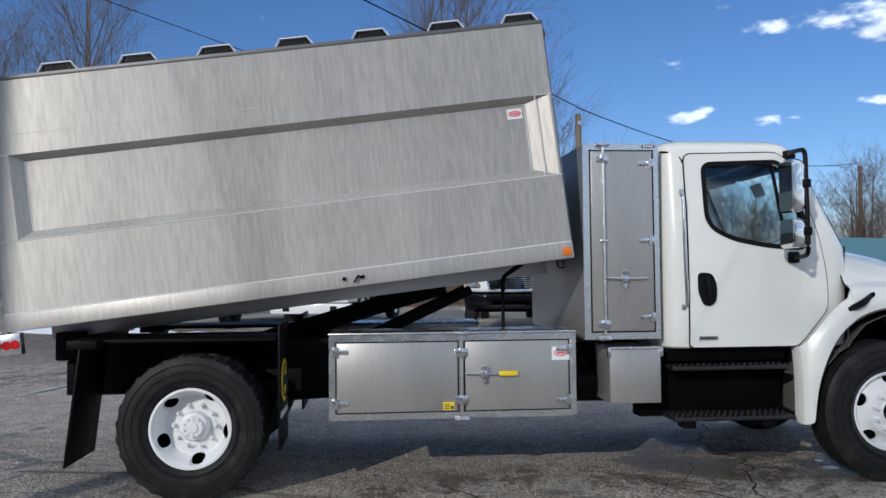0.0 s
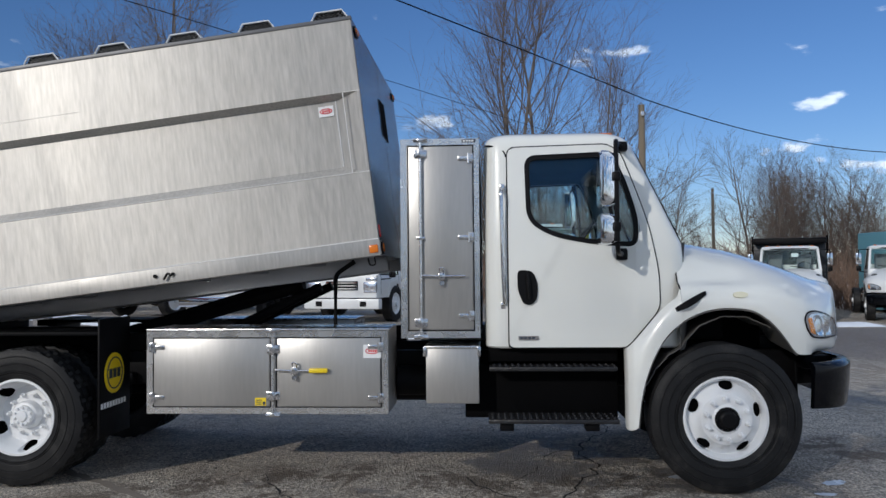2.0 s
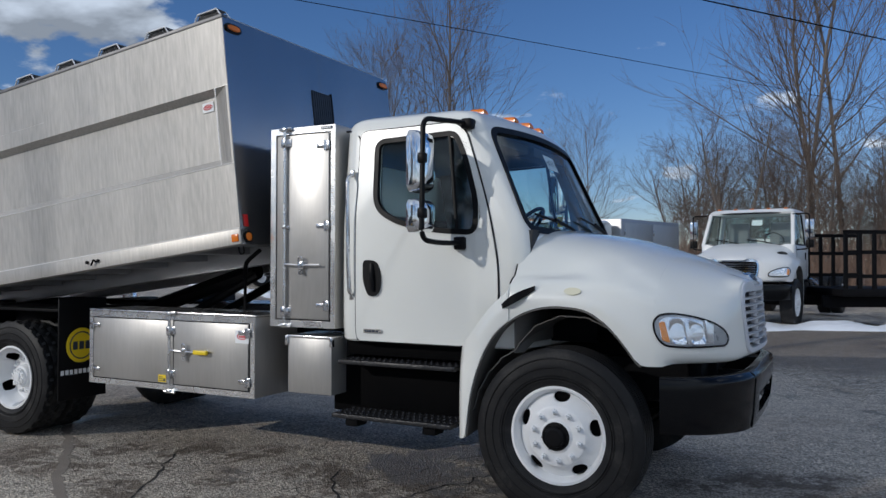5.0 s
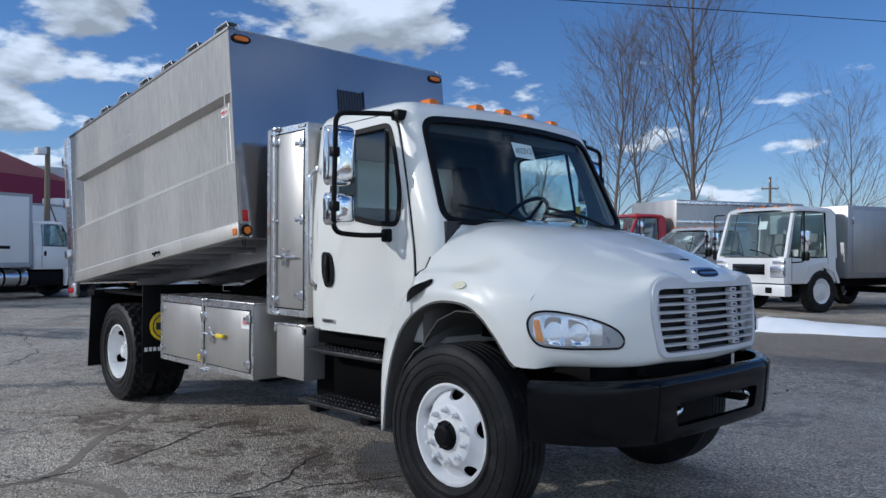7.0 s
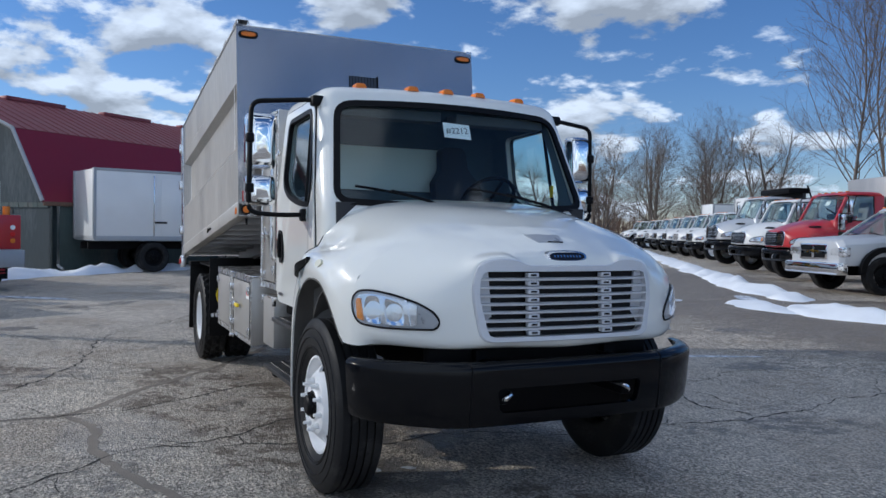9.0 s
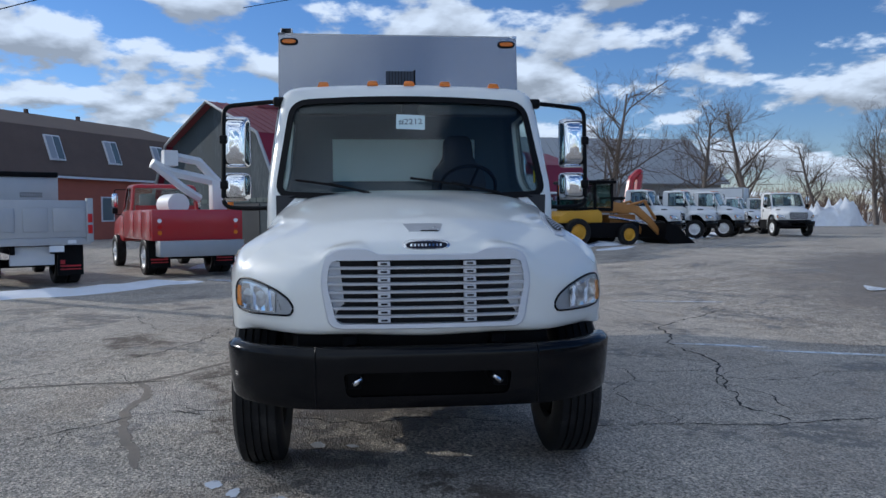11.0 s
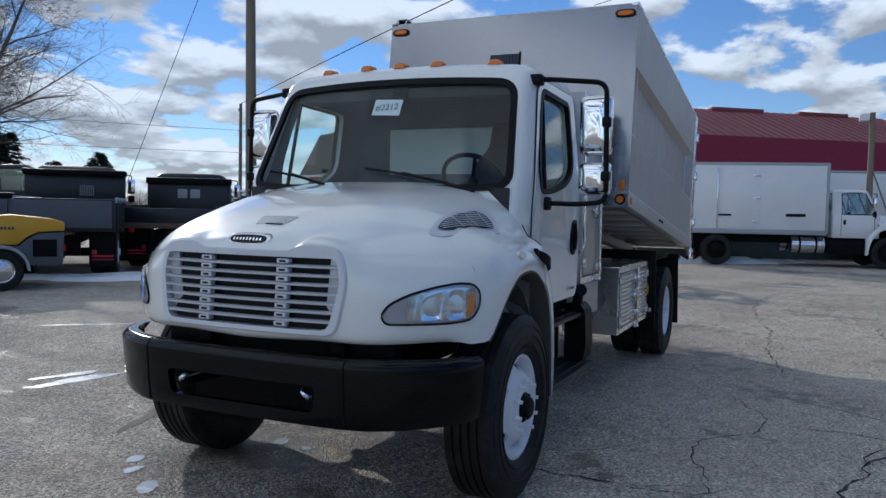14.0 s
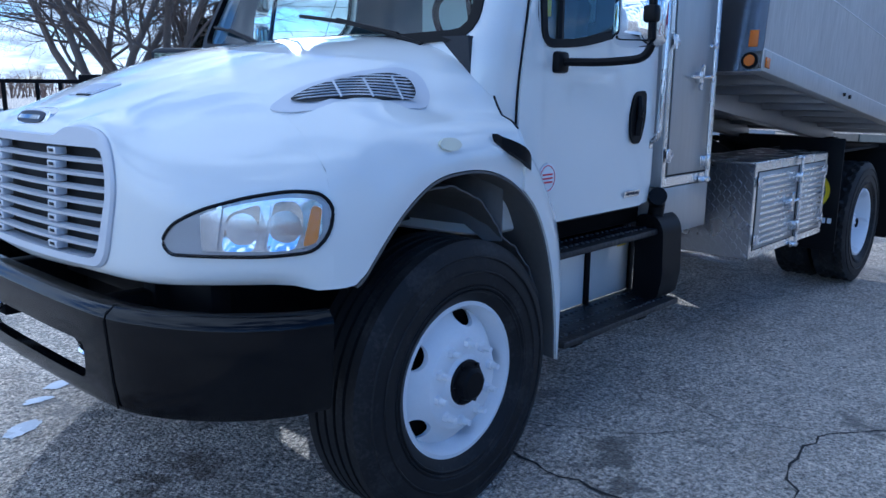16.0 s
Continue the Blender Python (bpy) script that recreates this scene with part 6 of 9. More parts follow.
# mirrors on loop arms
for s in (-1, 1):
    bm = bmesh.new()
    tube(bm, bend([(3.10, s * 0.93, 2.425), (3.04, s * 1.05, 2.425), (2.985, s * 1.36, 2.40), (2.985, s * 1.375, 1.66), (3.03, s * 1.20, 1.645), (3.075, s * 1.0, 1.650)], 0.07, 6), 0.0165, 10)
    arm = part("mirror_arm", bm, PLASTIC, cab, "black tubular mirror arm")
    bm = boxed(3.05, 3.13, s * 0.90, s * 0.985, 2.385, 2.455, 0.015)
    part("arm_bracket", bm, PLASTIC, arm)
    bm = boxed(3.03, 3.11, s * 0.995, s * 1.045, 1.605, 1.69, 0.015)
    part("arm_bracket", bm, PLASTIC, arm)
    for z0, z1, nm in ((1.955, 2.335, "mirror"), (1.705, 1.915, "convex_mirror")):
        zc, hz = (z0 + z1) / 2, (z1 - z0) / 2
        bm = bmesh.new()
        rows = []
        prof = rounded([(-0.102, -hz), (0.102, -hz), (0.102, hz), (-0.102, hz)], 0.045, 5)
        for x0, k in ((-0.055, 0.93), (-0.045, 1.0), (0.0, 0.99), (0.035, 0.90), (0.055, 0.70), (0.062, 0.40)):
            rows.append([(2.935 + x0, s * 1.285 + p[0] * k, zc + p[1] * (k if k > 0.85 else k * 0.9 + 0.1)) for p in prof])
        loft(bm, rows)
        mh = part(nm, bm, CHROME, cab, "chrome-backed door mirror", angle=40)
        gl = bmesh.new()
        loft(gl, [[(2.879, s * 1.285 + p[0] * 0.90, zc + p[1] * 0.93) for p in prof], [(2.8765, s * 1.285 + p[0] * 0.88, zc + p[1] * 0.92) for p in prof]])
        part("mirror_glass", gl, CHROME, mh)
        bm = bmesh.new()
        box(bm, 2.96, 3.01, s * 1.34, s * 1.395, zc - 0.02, zc + 0.045, 0.012)
        part("clamp", bm, PLASTIC, mh)

# -- bumper --
BP = [(4.34, 1.125), (4.42, 1.105), (4.51, 1.055), (4.61, 0.965), (4.70, 0.83), (4.757, 0.70), (4.785, 0.60), (4.799, 0.45), (4.806, 0.2), (4.806, 0.0)]
path = spread(BP, 26)
path = [(x, -v) for x, v in path] + [(x, v) for x, v in reversed(path[:-1])]


def bumper_low(v):
    a = abs(v)
    return 0.557 if a < 0.72 else 0.557 + 0.02 * min((a - 0.72) / 0.4, 1.0)


bm = bmesh.new()
rows = []
for i, (x, v) in enumerate(path):
    a = path[max(i - 1, 0)]
    b = path[min(i + 1, len(path) - 1)]
    t = Vector((b[0] - a[0], b[1] - a[1], 0)).normalized()
    n = Vector((t.y, -t.x, 0))
    lo, hi = bumper_low(v), 0.893
    sec = [(-0.085, hi - 0.004), (-0.050, hi), (-0.030, hi - 0.004), (-0.004, hi - 0.026), (0.0, hi - 0.040), (-0.014, lo + 0.10), (-0.024, lo + 0.02), (-0.036, lo), (-0.066, lo), (-0.055, lo + 0.12), (-0.045, hi - 0.05)]
    rows.append([(x + n.x * d, v + n.y * d, z) for d, z in sec])
loft(bm, rows)
bm = carve(bm, [prism(bmesh.new(), rounded([(-0.435, 0.625), (0.435, 0.625), (0.455, 0.755), (-0.455, 0.755)], 0.035), "x", 4.6, 5.0)])
bumper_copy = bm.copy()
bumper = part("bumper", bm, BUMPER, truck, "gloss black steel bumper with centre opening", angle=35)
for s in (-1, 1):
    bm = bmesh.new()
    tube(bm, [(4.762, s * 0.60, 0.565), (4.772, s * 0.60, 0.66), (4.786, s * 0.60, 0.852), (4.778, s * 0.60, 0.872), (4.745, s * 0.60, 0.892)], 0.004, 4)
    part("seam", bm, PLASTIC, bumper)
    part("bumper_bracket", boxed(4.30, 4.745, s * 0.36, s * 0.44, 0.66, 0.87, 0.01), BLACK, truck)
    hk = bmesh.new()
    tube(hk, bend([(4.52, s * 0.40, 0.69), (4.765, s * 0.40, 0.69), (4.765, s * 0.36, 0.72), (4.58, s * 0.36, 0.72)], 0.03), 0.014, 8)
    part("tow_hook", hk, STEEL, bumper)
part("front_beam", boxed(4.42, 4.50, -0.72, 0.72, 0.80, 0.94, 0.02), BLACK, truck)
part("lower_panel", boxed(4.40, 4.42, -0.60, 0.60, 0.50, 0.98, 0.004), BLACK, truck)

# -- steps and side tanks --
step_mat = material("black_step_tread", (0.015, 0.015, 0.017), 0.40, 0.05, 0.2, 0.1, 12.0, 40.0, bump=0.6)


def step(x0, x1, v0, v1, z):
    bm = boxed(x0, x1, min(v0, v1), max(v0, v1), z - 0.03, z, 0.006)
    ob = part("step", bm, step_mat, truck, "black punched metal cab step")
    bm = bmesh.new()
    n = int((x1 - x0) / 0.045)
    for i in range(n):
        for j in range(3):
            v = min(v0, v1) + abs(v1 - v0) * (j + 0.7) / 3.4
            cyl(bm, (x0 + 0.03 + i * 0.045, v, z - 0.001), (x0 + 0.03 + i * 0.045, v, z + 0.007), 0.013, 0.008, 8)
    tagged(part("tread_studs", bm, step_mat, ob), kind="stuff")
    return ob


for s in (-1, 1):
    step(2.13, 3.03, s * 0.72, s * 1.02, 0.855)
    step(1.96 if s > 0 else 2.12, 3.03, s * 0.78, s * 1.075, 0.475 if s > 0 else 0.495)
    for x in (2.25, 2.85):
        part("step_foot", boxed(x - 0.05, x + 0.05, s * 0.90, s * 1.03, 0.405, 0.47, 0.012), BLACK, truck)
    part("rocker", boxed(2.12, 3.05, s * 0.55, s * 0.90, 0.88, 0.985, 0.01), SHADE_BLACK, truck)
    # dark sheet standing in for the open shade behind the steps
    part("inner_step_panel", boxed(1.95, 3.06, s * 0.64, s * (0.80 if s < 0 else 0.69), 0.46, 0.85, 0.004), SHADE_BLACK, truck)
bm = boxed(1.93, 3.0, 0.62, 0.785, 0.475, 0.82, 0.01)
part("battery_box", bm, WHITE, truck, "white battery box behind the step")
part("warning_sticker", boxed(2.03, 2.12, 0.784, 0.788, 0.73, 0.79), YELLOW, truck)
for x in (1.98, 2.42, 2.98):
    part("box_strap", boxed(x - 0.02, x + 0.02, 0.785, 0.80, 0.475, 0.84, 0.003), BLACK, truck)
bm = bmesh.new()
prism(bm, rounded([(0.89, 0.478), (1.03, 0.478), (1.055, 0.60), (1.045, 0.86), (1.00, 0.92), (0.89, 0.92)], 0.04), "x", 1.92, 2.125)
part("exhaust_can", bm, PLASTIC, truck, "black ribbed exhaust cover")
bm = bmesh.new()
tube(bm, bend([(2.06, 0.96, 0.90), (2.06, 0.97, 0.98), (2.10, 0.985, 1.01)], 0.04), 0.042, 12)
part("filler_neck", bm, PLASTIC, truck)
part("filler_cap", cyl(bmesh.new(), (2.10, 0.985, 1.005), (2.145, 1.015, 1.025), 0.046, seg=18), PLASTIC, truck)
bm = boxed(1.675, 2.055, -0.985, -0.60, 0.592, 0.992, 0.006)
can = part("tank_cover", bm, ALU, truck, "small square aluminium tank cover")
part("cover_lid", boxed(1.665, 2.065, -0.995, -0.59, 0.985, 1.003, 0.004), ALU_TRIM, can)
for x in (1.668, 2.058):
    part("lid_latch", boxed(x - 0.012, x + 0.012, -1.0, -0.97, 0.93, 1.0, 0.004), STEEL, can)
part("air_tank", cyl(bmesh.new(), (1.43, -0.55, 0.70), (1.72, -0.55, 0.70), 0.115, seg=24), BLACK, truck)
part("air_tank", cyl(bmesh.new(), (1.0, -0.25, 0.62), (1.9, -0.25, 0.62), 0.12, seg=24), BLACK, truck)

# -- tall cross cabinet behind the cab --
tall = part("tall_cabinet", boxed(1.497, 2.068, -0.965, 0.985, 1.058, 2.498, 0.004), ALU, truck, "tall aluminium cross cabinet with doors")


def panel_door(parent, x0, x1, z0, z1, v, s, name="cabinet_door"):
    """A flat sheet door in a trim frame, facing s along y."""
    d = part(name, boxed(x0, x1, v, v + s * 0.010, z0, z1, 0.003), ALU, parent)
    bm = bmesh.new()
    for a in ((x0 - 0.012, x0 - 0.004, z0 - 0.012, z1 + 0.012), (x1 + 0.004, x1 + 0.012, z0 - 0.012, z1 + 0.012), (x0 - 0.012, x1 + 0.012, z1 + 0.004, z1 + 0.012), (x0 - 0.012, x1 + 0.012, z0 - 0.012, z0 - 0.004)):
        box(bm, a[0], a[1], v, v + s * 0.003, a[2], a[3])
    part("door_gap", bm, PLASTIC, d)
    return d


def hinge(parent, x, z, v, s, flip=1):
    bm = bmesh.new()
    box(bm, x, x + flip * 0.075, v, v + s * 0.006, z - 0.016, z + 0.016, 0.003)
    box(bm, x + flip * 0.080, x + flip * 0.112, v, v + s * 0.007, z - 0.034, z + 0.034, 0.003)
    cyl(bm, (x + flip * 0.077, v + s * 0.008, z - 0.036), (x + flip * 0.077, v + s * 0.008, z + 0.036), 0.008, seg=10)
    for dx, dz in ((0.018, 0), (0.052, 0), (0.096, 0.02), (0.096, -0.02)):
        cyl(bm, (x + flip * dx, v + s * 0.004, z + dz), (x + flip * dx, v + s * 0.011, z + dz), 0.007, 0.004, 8)
    return part("hinge", bm, STEEL, parent, "stainless strap hinge")


def rod_lock(parent, x, z0, z1, v, s):
    bm = bmesh.new()
    cyl(bm, (x, v + s * 0.022, z0 - 0.03), (x, v + s * 0.022, z1 + 0.03), 0.0115, seg=12)
    rod = part("lock_rod", bm, ALU_TRIM, parent, "lock rod with cam ends")
    for z, d in ((z0, -1), (z1, 1)):
        bm = bmesh.new()
        box(bm, x - 0.05, x + 0.05, v, v + s * 0.012, z + d * 0.004, z + d * 0.034, 0.004)
        box(bm, x - 0.022, x + 0.022, v + s * 0.008, v + s * 0.036, z + d * 0.0, z + d * 0.030, 0.006)
        cyl(bm, (x - 0.05, v + s * 0.018, z + d * 0.018), (x + 0.055, v + s * 0.018, z + d * 0.022), 0.011, 0.006, 8)
        part("cam", bm, STEEL, rod)
    k = 3 if z1 - z0 > 1 else 2
    for i in range(k):
        z = z0 + (z1 - z0) * ((i + 0.35) / (k - 0.3) if k == 2 else (0.06, 0.50, 0.94)[i])
        bm = bmesh.new()
        big = i != 1 or k == 2
        box(bm, x - (0.048 if big else 0.03), x + (0.048 if big else 0.03), v, v + s * 0.008, z - (0.030 if big else 0.012), z + (0.030 if big else 0.012), 0.003)
        box(bm, x - 0.017, x + 0.017, v + s * 0.005, v + s * 0.037, z - (0.036 if big else 0.012), z + (0.036 if big else 0.012), 0.006)
        for a in (-1, 1):
            for b in (-1, 1):
                if big:
                    cyl(bm, (x + a * 0.036, v + s * 0.006, z + b * 0.019), (x + a * 0.036, v + s * 0.013, z + b * 0.019), 0.007, 0.004, 8)
        part("keeper", bm, STEEL, rod)
    return rod


def lever(parent, x0, x1, z, v, s, grip):
    bm = bmesh.new()
    tube(bm, bend([(x0, v + s * 0.026, z), (x0 + 0.04, v + s * 0.030, z), (x0 + 0.11, v + s * 0.022, z - 0.006), (x1 - (0.12 if grip else 0), v + s * 0.028, z - 0.004)], 0.03), 0.009, 8)
    box(bm, x0 + 0.115, x0 + 0.165, v, v + s * 0.034, z - 0.035, z + 0.022, 0.006)
    tube(bm, bend([(x0 + 0.125, v + s * 0.03, z + 0.01), (x0 + 0.125, v + s * 0.034, z + 0.055), (x0 + 0.155, v + s * 0.034, z + 0.055), (x0 + 0.155, v + s * 0.03, z + 0.01)], 0.02), 0.006, 6)
    cyl(bm, (x0 + 0.14, v + s * 0.02, z - 0.055), (x0 + 0.14, v + s * 0.032, z - 0.055), 0.018, seg=12)
    lv = part("latch_lever", bm, STEEL, parent, "stainless latch with hasp")
    if grip:
        bm = bmesh.new()
        box(bm, x1 - 0.135, x1, v + s * 0.016, v + s * 0.042, z - 0.020, z + 0.014, 0.008)
        part("grip", bm, YELLOW, lv, "yellow grip sleeve")
    return lv


def trim_frame(parent, x0, x1, z0, z1, v, s, w=0.05):
    bm = bmesh.new()
    box(bm, x0, x1, v, v + s * 0.004, z1 - w, z1)
    box(bm, x0, x1, v, v + s * 0.004, z0, z0 + w)
    box(bm, x0, x0 + w, v, v + s * 0.0042, z0 + w, z1 - w)
    box(bm, x1 - w * 0.8, x1, v, v + s * 0.0042, z0 + w, z1 - w)
    return part("trim_frame", bm, ALU_TRIM, parent)


for s in (-1, 1):
    v = -0.965 if s < 0 else 0.985
    trim_frame(tall, 1.497, 2.068, 1.058, 2.498, v, s, 0.046)
    d = panel_door(tall, 1.560, 2.018, 1.120, 2.440, v, s)
    a, b = (1.644, 1.915) if s < 0 else (1.56 + 2.018 - 1.934, 1.645)
    if s < 0:
        rod_lock(tall, 1.644, 1.085, 2.470, v + s * 0.008, s)
        for z in (2.352, 1.782, 1.218):
            hinge(tall, 1.915, z, v + s * 0.012, s)
        lever(tall, 1.655, 1.965, 1.508, v + s * 0.010, s, False)
        part("maker_plate", boxed(1.945, 2.045, v + s * 0.004, v + s * 0.008, 2.468, 2.490, 0.001), DARK_INK, tall)
        bm = bmesh.new()
        for i in range(4):
            box(bm, 1.955 + 0.02 * i, 1.97 + 0.02 * i, v + s * 0.008, v + s * 0.0092, 2.473, 2.485)
        part("plate_lettering", bm, PAPER, tall)
    else:
        rod_lock(tall, 1.600, 1.085, 2.470, v + s * 0.008, s)
        for z in (2.352, 1.782, 1.218):
            hinge(tall, 1.985, z, v + s * 0.012, s, 0.6)
        lever(tall, 1.62, 1.88, 1.62, v + s * 0.010, s, False)
part("cabinet_skirt", boxed(1.50, 2.09, 0.60, 0.985, 0.80, 1.05, 0.004), ALU, truck, "plain aluminium panel under the cabinet")
# -- low tool boxes on both sides --
TREADPLATE = material("diamond_tread_plate", (0.50, 0.50, 0.52), 0.30, 1.0, 0.06, 0.05, 6.0)


def tool_box(x0, x1, z0, z1, v, s, deep, div, grip, stickers):
    b = part("tool_box", boxed(x0, x1, min(v, v - s * deep), max(v, v - s * deep), z0, z1, 0.004), ALU, truck, "long aluminium tool box with two doors")
    trim_frame(b, x0, x1, z0, z1, v, s, 0.044)
    part("door", boxed(x0 + 0.055, div - 0.028, v, v + s * 0.010, z0 + 0.053, z1 - 0.053, 0.003), ALU, b)
    part("door", boxed(div + 0.028, x1 - 0.058, v, v + s * 0.010, z0 + 0.053, z1 - 0.053, 0.003), ALU, b)
    for a0, a1 in ((x0 + 0.046, div - 0.018), (div + 0.018, x1 - 0.048)):
        part("door_gap", boxed(a0, a0 + 0.007, v, v + s * 0.005, z0 + 0.046, z1 - 0.046), PLASTIC, b)
        part("door_gap", boxed(a1 - 0.007, a1, v, v + s * 0.005, z0 + 0.046, z1 - 0.046), PLASTIC, b)
        part("door_gap", boxed(a0 + 0.007, a1 - 0.007, v, v + s * 0.005, z1 - 0.051, z1 - 0.045), PLASTIC, b)
        part("door_gap", boxed(a0 + 0.007, a1 - 0.007, v, v + s * 0.005, z0 + 0.045, z0 + 0.051), PLASTIC, b)
    rod_lock(b, div, z0 + 0.012, z1 - 0.012, v + s * 0.008, s)
    for z in (z0 + 0.115, z1 - 0.115):
        hinge(b, x0 + 0.135, z, v + s * 0.012, s, -1)
        hinge(b, x1 - 0.145, z, v + s * 0.012, s)
    if not stickers:
        for a0, a1 in ((x0 + 0.10, div - 0.07), (div + 0.07, x1 - 0.11)):
            for i in range(12):
                z = z0 + 0.085 + (z1 - z0 - 0.17) * i / 11
                part("rib", boxed(a0, a1, v + s * 0.009, v + s * 0.017, z - 0.010, z + 0.010, 0.003), ALU_TRIM, b)
    lever(b, div + 0.02, div + 0.40 if grip else div + 0.30, (z0 + z1) / 2 + 0.02, v + s * 0.010, s, grip)
    if stickers:
        sk = part("sticker", boxed(1.232, 1.360, v + s * 0.010, v + s * 0.012, 0.925, 1.020), PAPER, b, "white dealer sticker with red oval")
        bm = bmesh.new()
        tube(bm, [(1.296 + 0.045 * math.cos(i * math.tau / 24), v + s * 0.0125, 0.975 + 0.020 * math.sin(i * math.tau / 24)) for i in range(24)], 0.0035, 4, True)
        for i in range(4):
            box(bm, 1.268 + 0.016 * i, 1.280 + 0.016 * i, v + s * 0.012, v + s * 0.0132, 0.966, 0.984)
        part("printing", bm, RED_INK, sk)
        sk = part("sticker", boxed(0.447, 0.527, v + s * 0.010, v + s * 0.012, 0.586, 0.642), YELLOW, b, "small yellow warning sticker")
        bm = bmesh.new()
        for i in range(3):
            box(bm, 0.455, 0.497, v + s * 0.012, v + s * 0.0132, 0.594 + 0.014 * i, 0.600 + 0.014 * i)
        box(bm, 0.503, 0.521, v + s * 0.012, v + s * 0.0132, 0.592, 0.615)
        part("printing", bm, DARK_INK, sk)
    return b


near = tool_box(-0.354, 1.410, 0.526, 1.118, -1.033, -1, 0.50, 0.580, True, True)
far = tool_box(-0.49, 0.90, 0.512, 1.105, 1.02, 1, 0.50, 0.13, False, False)
part("box_lid", boxed(-0.36, 1.416, -1.036, -0.53, 1.120, 1.135, 0.004), ALU_TRIM, near)
part("box_lid", boxed(-0.495, 0.905, 0.515, 1.025, 1.107, 1.120, 0.004), ALU_TRIM, far)
tp = part("tread_plate", boxed(0.902, 0.906, 0.52, 1.02, 0.512, 1.105), TREADPLATE, far, "diamond tread plate end")
bm = bmesh.new()
k = 0
for i in range(15):
    for j in range(18):
        v, z = 0.54 + 0.033 * i, 0.530 + 0.033 * j
        up_ = 1 if (i + j) % 2 else -1
        m = Matrix.Translation((0.907, v, z)) @ Matrix.Rotation(radians(45 * up_), 4, "X") @ Matrix.Diagonal((0.009, 0.030, 0.009, 1))
        bmesh.ops.create_cube(bm, size=1.0, matrix=m)
tagged(part("tread_studs", bm, TREADPLATE, tp), kind="stuff")
for x in (-0.3, 0.6, 1.35):
    for s in (-1, 1):
        part("box_bracket", boxed(x - 0.03, x + 0.03, s * 0.46, s * 0.60, 0.60, 1.02, 0.005), BLACK, truck)

# -- the raised chip body --
WELD = material("bright_weld_bead", (0.78, 0.77, 0.75), 0.45, 0.3, 0.1, 0.1, 12.0, 120.0)
TILT_UP = 7.0
LB, HB, WB = 3.88, 1.70, 1.163
bm0 = pose(1.378, 0.018, 1.655, 0, -TILT_UP, 0)        # front foot of the body; -x runs back along it, z up its front


def body_side(s):
    """A sheet side with a long pressed recess."""
    def v(d):
        return s * (WB + d)
    bm = bmesh.new()
    D, a0, a1, b0, b1 = -0.075, 0.022, LB - 0.14, 0.600, 1.180
    i0, i1, j0, j1 = 0.185, LB - 0.212, 0.662, 1.145
    P = lambda a, b, d: bm.verts.new((-a, v(d), b))
    o = [P(0, 0.10, 0), P(LB, 0.10, 0), P(LB, b0, 0), P(LB, b1, 0), P(LB, HB, 0), P(0, HB, 0), P(0, b1, 0), P(0, b0, 0)]
    q = [P(a0, b0, 0), P(a1, b0, 0), P(a1, b1, 0), P(a0, b1, 0)]
    r = [P(i0, j0, D), P(i1, j0, D), P(i1, j1, D), P(i0, j1, D)]
    F_ = bm.faces.new
    F_((o[0], o[1], o[2], q[1], q[0], o[7]))
    F_((o[6], q[3], q[2], o[3], o[4], o[5]))
    F_((o[7], q[0], q[3], o[6]))
    F_((q[1], o[2], o[3], q[2]))
    for k in range(4):
        F_((q[k], q[(k + 1) % 4], r[(k + 1) % 4], r[k]))
    F_(r)
    bmesh.ops.recalc_face_normals(bm, faces=bm.faces)
    bmesh.ops.solidify(bm, geom=bm.faces[:], thickness=0.004)
    return bm


body = part("chip_body", boxed(-LB + 0.01, -0.01, -WB + 0.10, WB - 0.10, 0.06, 0.10, 0.004), ALU_UNDER, truck, "raised aluminium chip body", at=bm0)
for s in (-1, 1):
    sd = part("side_wall", body_side(s), ALU_BODY, body, "ribbed aluminium side wall with pressed recess", angle=15)
    part("bottom_rail", boxed(-LB - 0.01, 0.004, s * (WB - 0.09), s * (WB + 0.012), 0.0, 0.118, 0.010), ALU_BODY, body)
    part("top_rail", boxed(-LB - 0.01, 0.004, s * (WB - 0.06), s * (WB + 0.006), HB - 0.012, HB + 0.018, 0.005), VENT_GREY if s < 0 else ALU_TRIM, body)
    for c in ((0.024, 0.60, 1.18),):
        bm = bmesh.new()
        tube(bm, [(-0.195, s * (WB - 0.074), 0.665), (-0.195, s * (WB - 0.074), 1.142)], 0.005, 5)
        tube(bm, [(-LB + 0.212, s * (WB - 0.074), 0.665), (-LB + 0.212, s * (WB - 0.074), 1.142)], 0.005, 5)
        tube(bm, [(-0.125, s * WB, 0.600), (-0.125, s * WB, 1.18), (0.0, s * WB, 1.18)], 0.004, 5)
        tube(bm, [(-0.003, s * WB, 0.600), (-LB, s * WB, 0.600)], 0.004, 5)
        tube(bm, [(-0.003, s * (WB + 0.006), 0.118), (-LB, s * (WB + 0.006), 0.118)], 0.005, 5)
        tube(bm, [(-LB + 0.14, s * WB, 1.18), (-LB, s * WB, 1.18)], 0.004, 5)
        tube(bm, [(-2.05, s * (WB - 0.001), 1.315), (-LB, s * (WB - 0.001), 1.315)], 0.0025, 4)
        part("weld_seam", bm, WELD, body, "bright weld bead")
    lm = bmesh.new()
    box(lm, -0.075, -0.012, s * (WB + 0.012), s * (WB + 0.020), 0.022, 0.078, 0.006)
    part("side_lamp", lm, AMBER, body, "orange side reflector")
    for a, rr in ((1.62, 0.014), (1.49, 0.012)):
        part("bolt", cyl(bmesh.new(), (-a, s * (WB + 0.010), 0.062), (-a, s * (WB + 0.026), 0.062), rr, seg=12), PLASTIC, body)
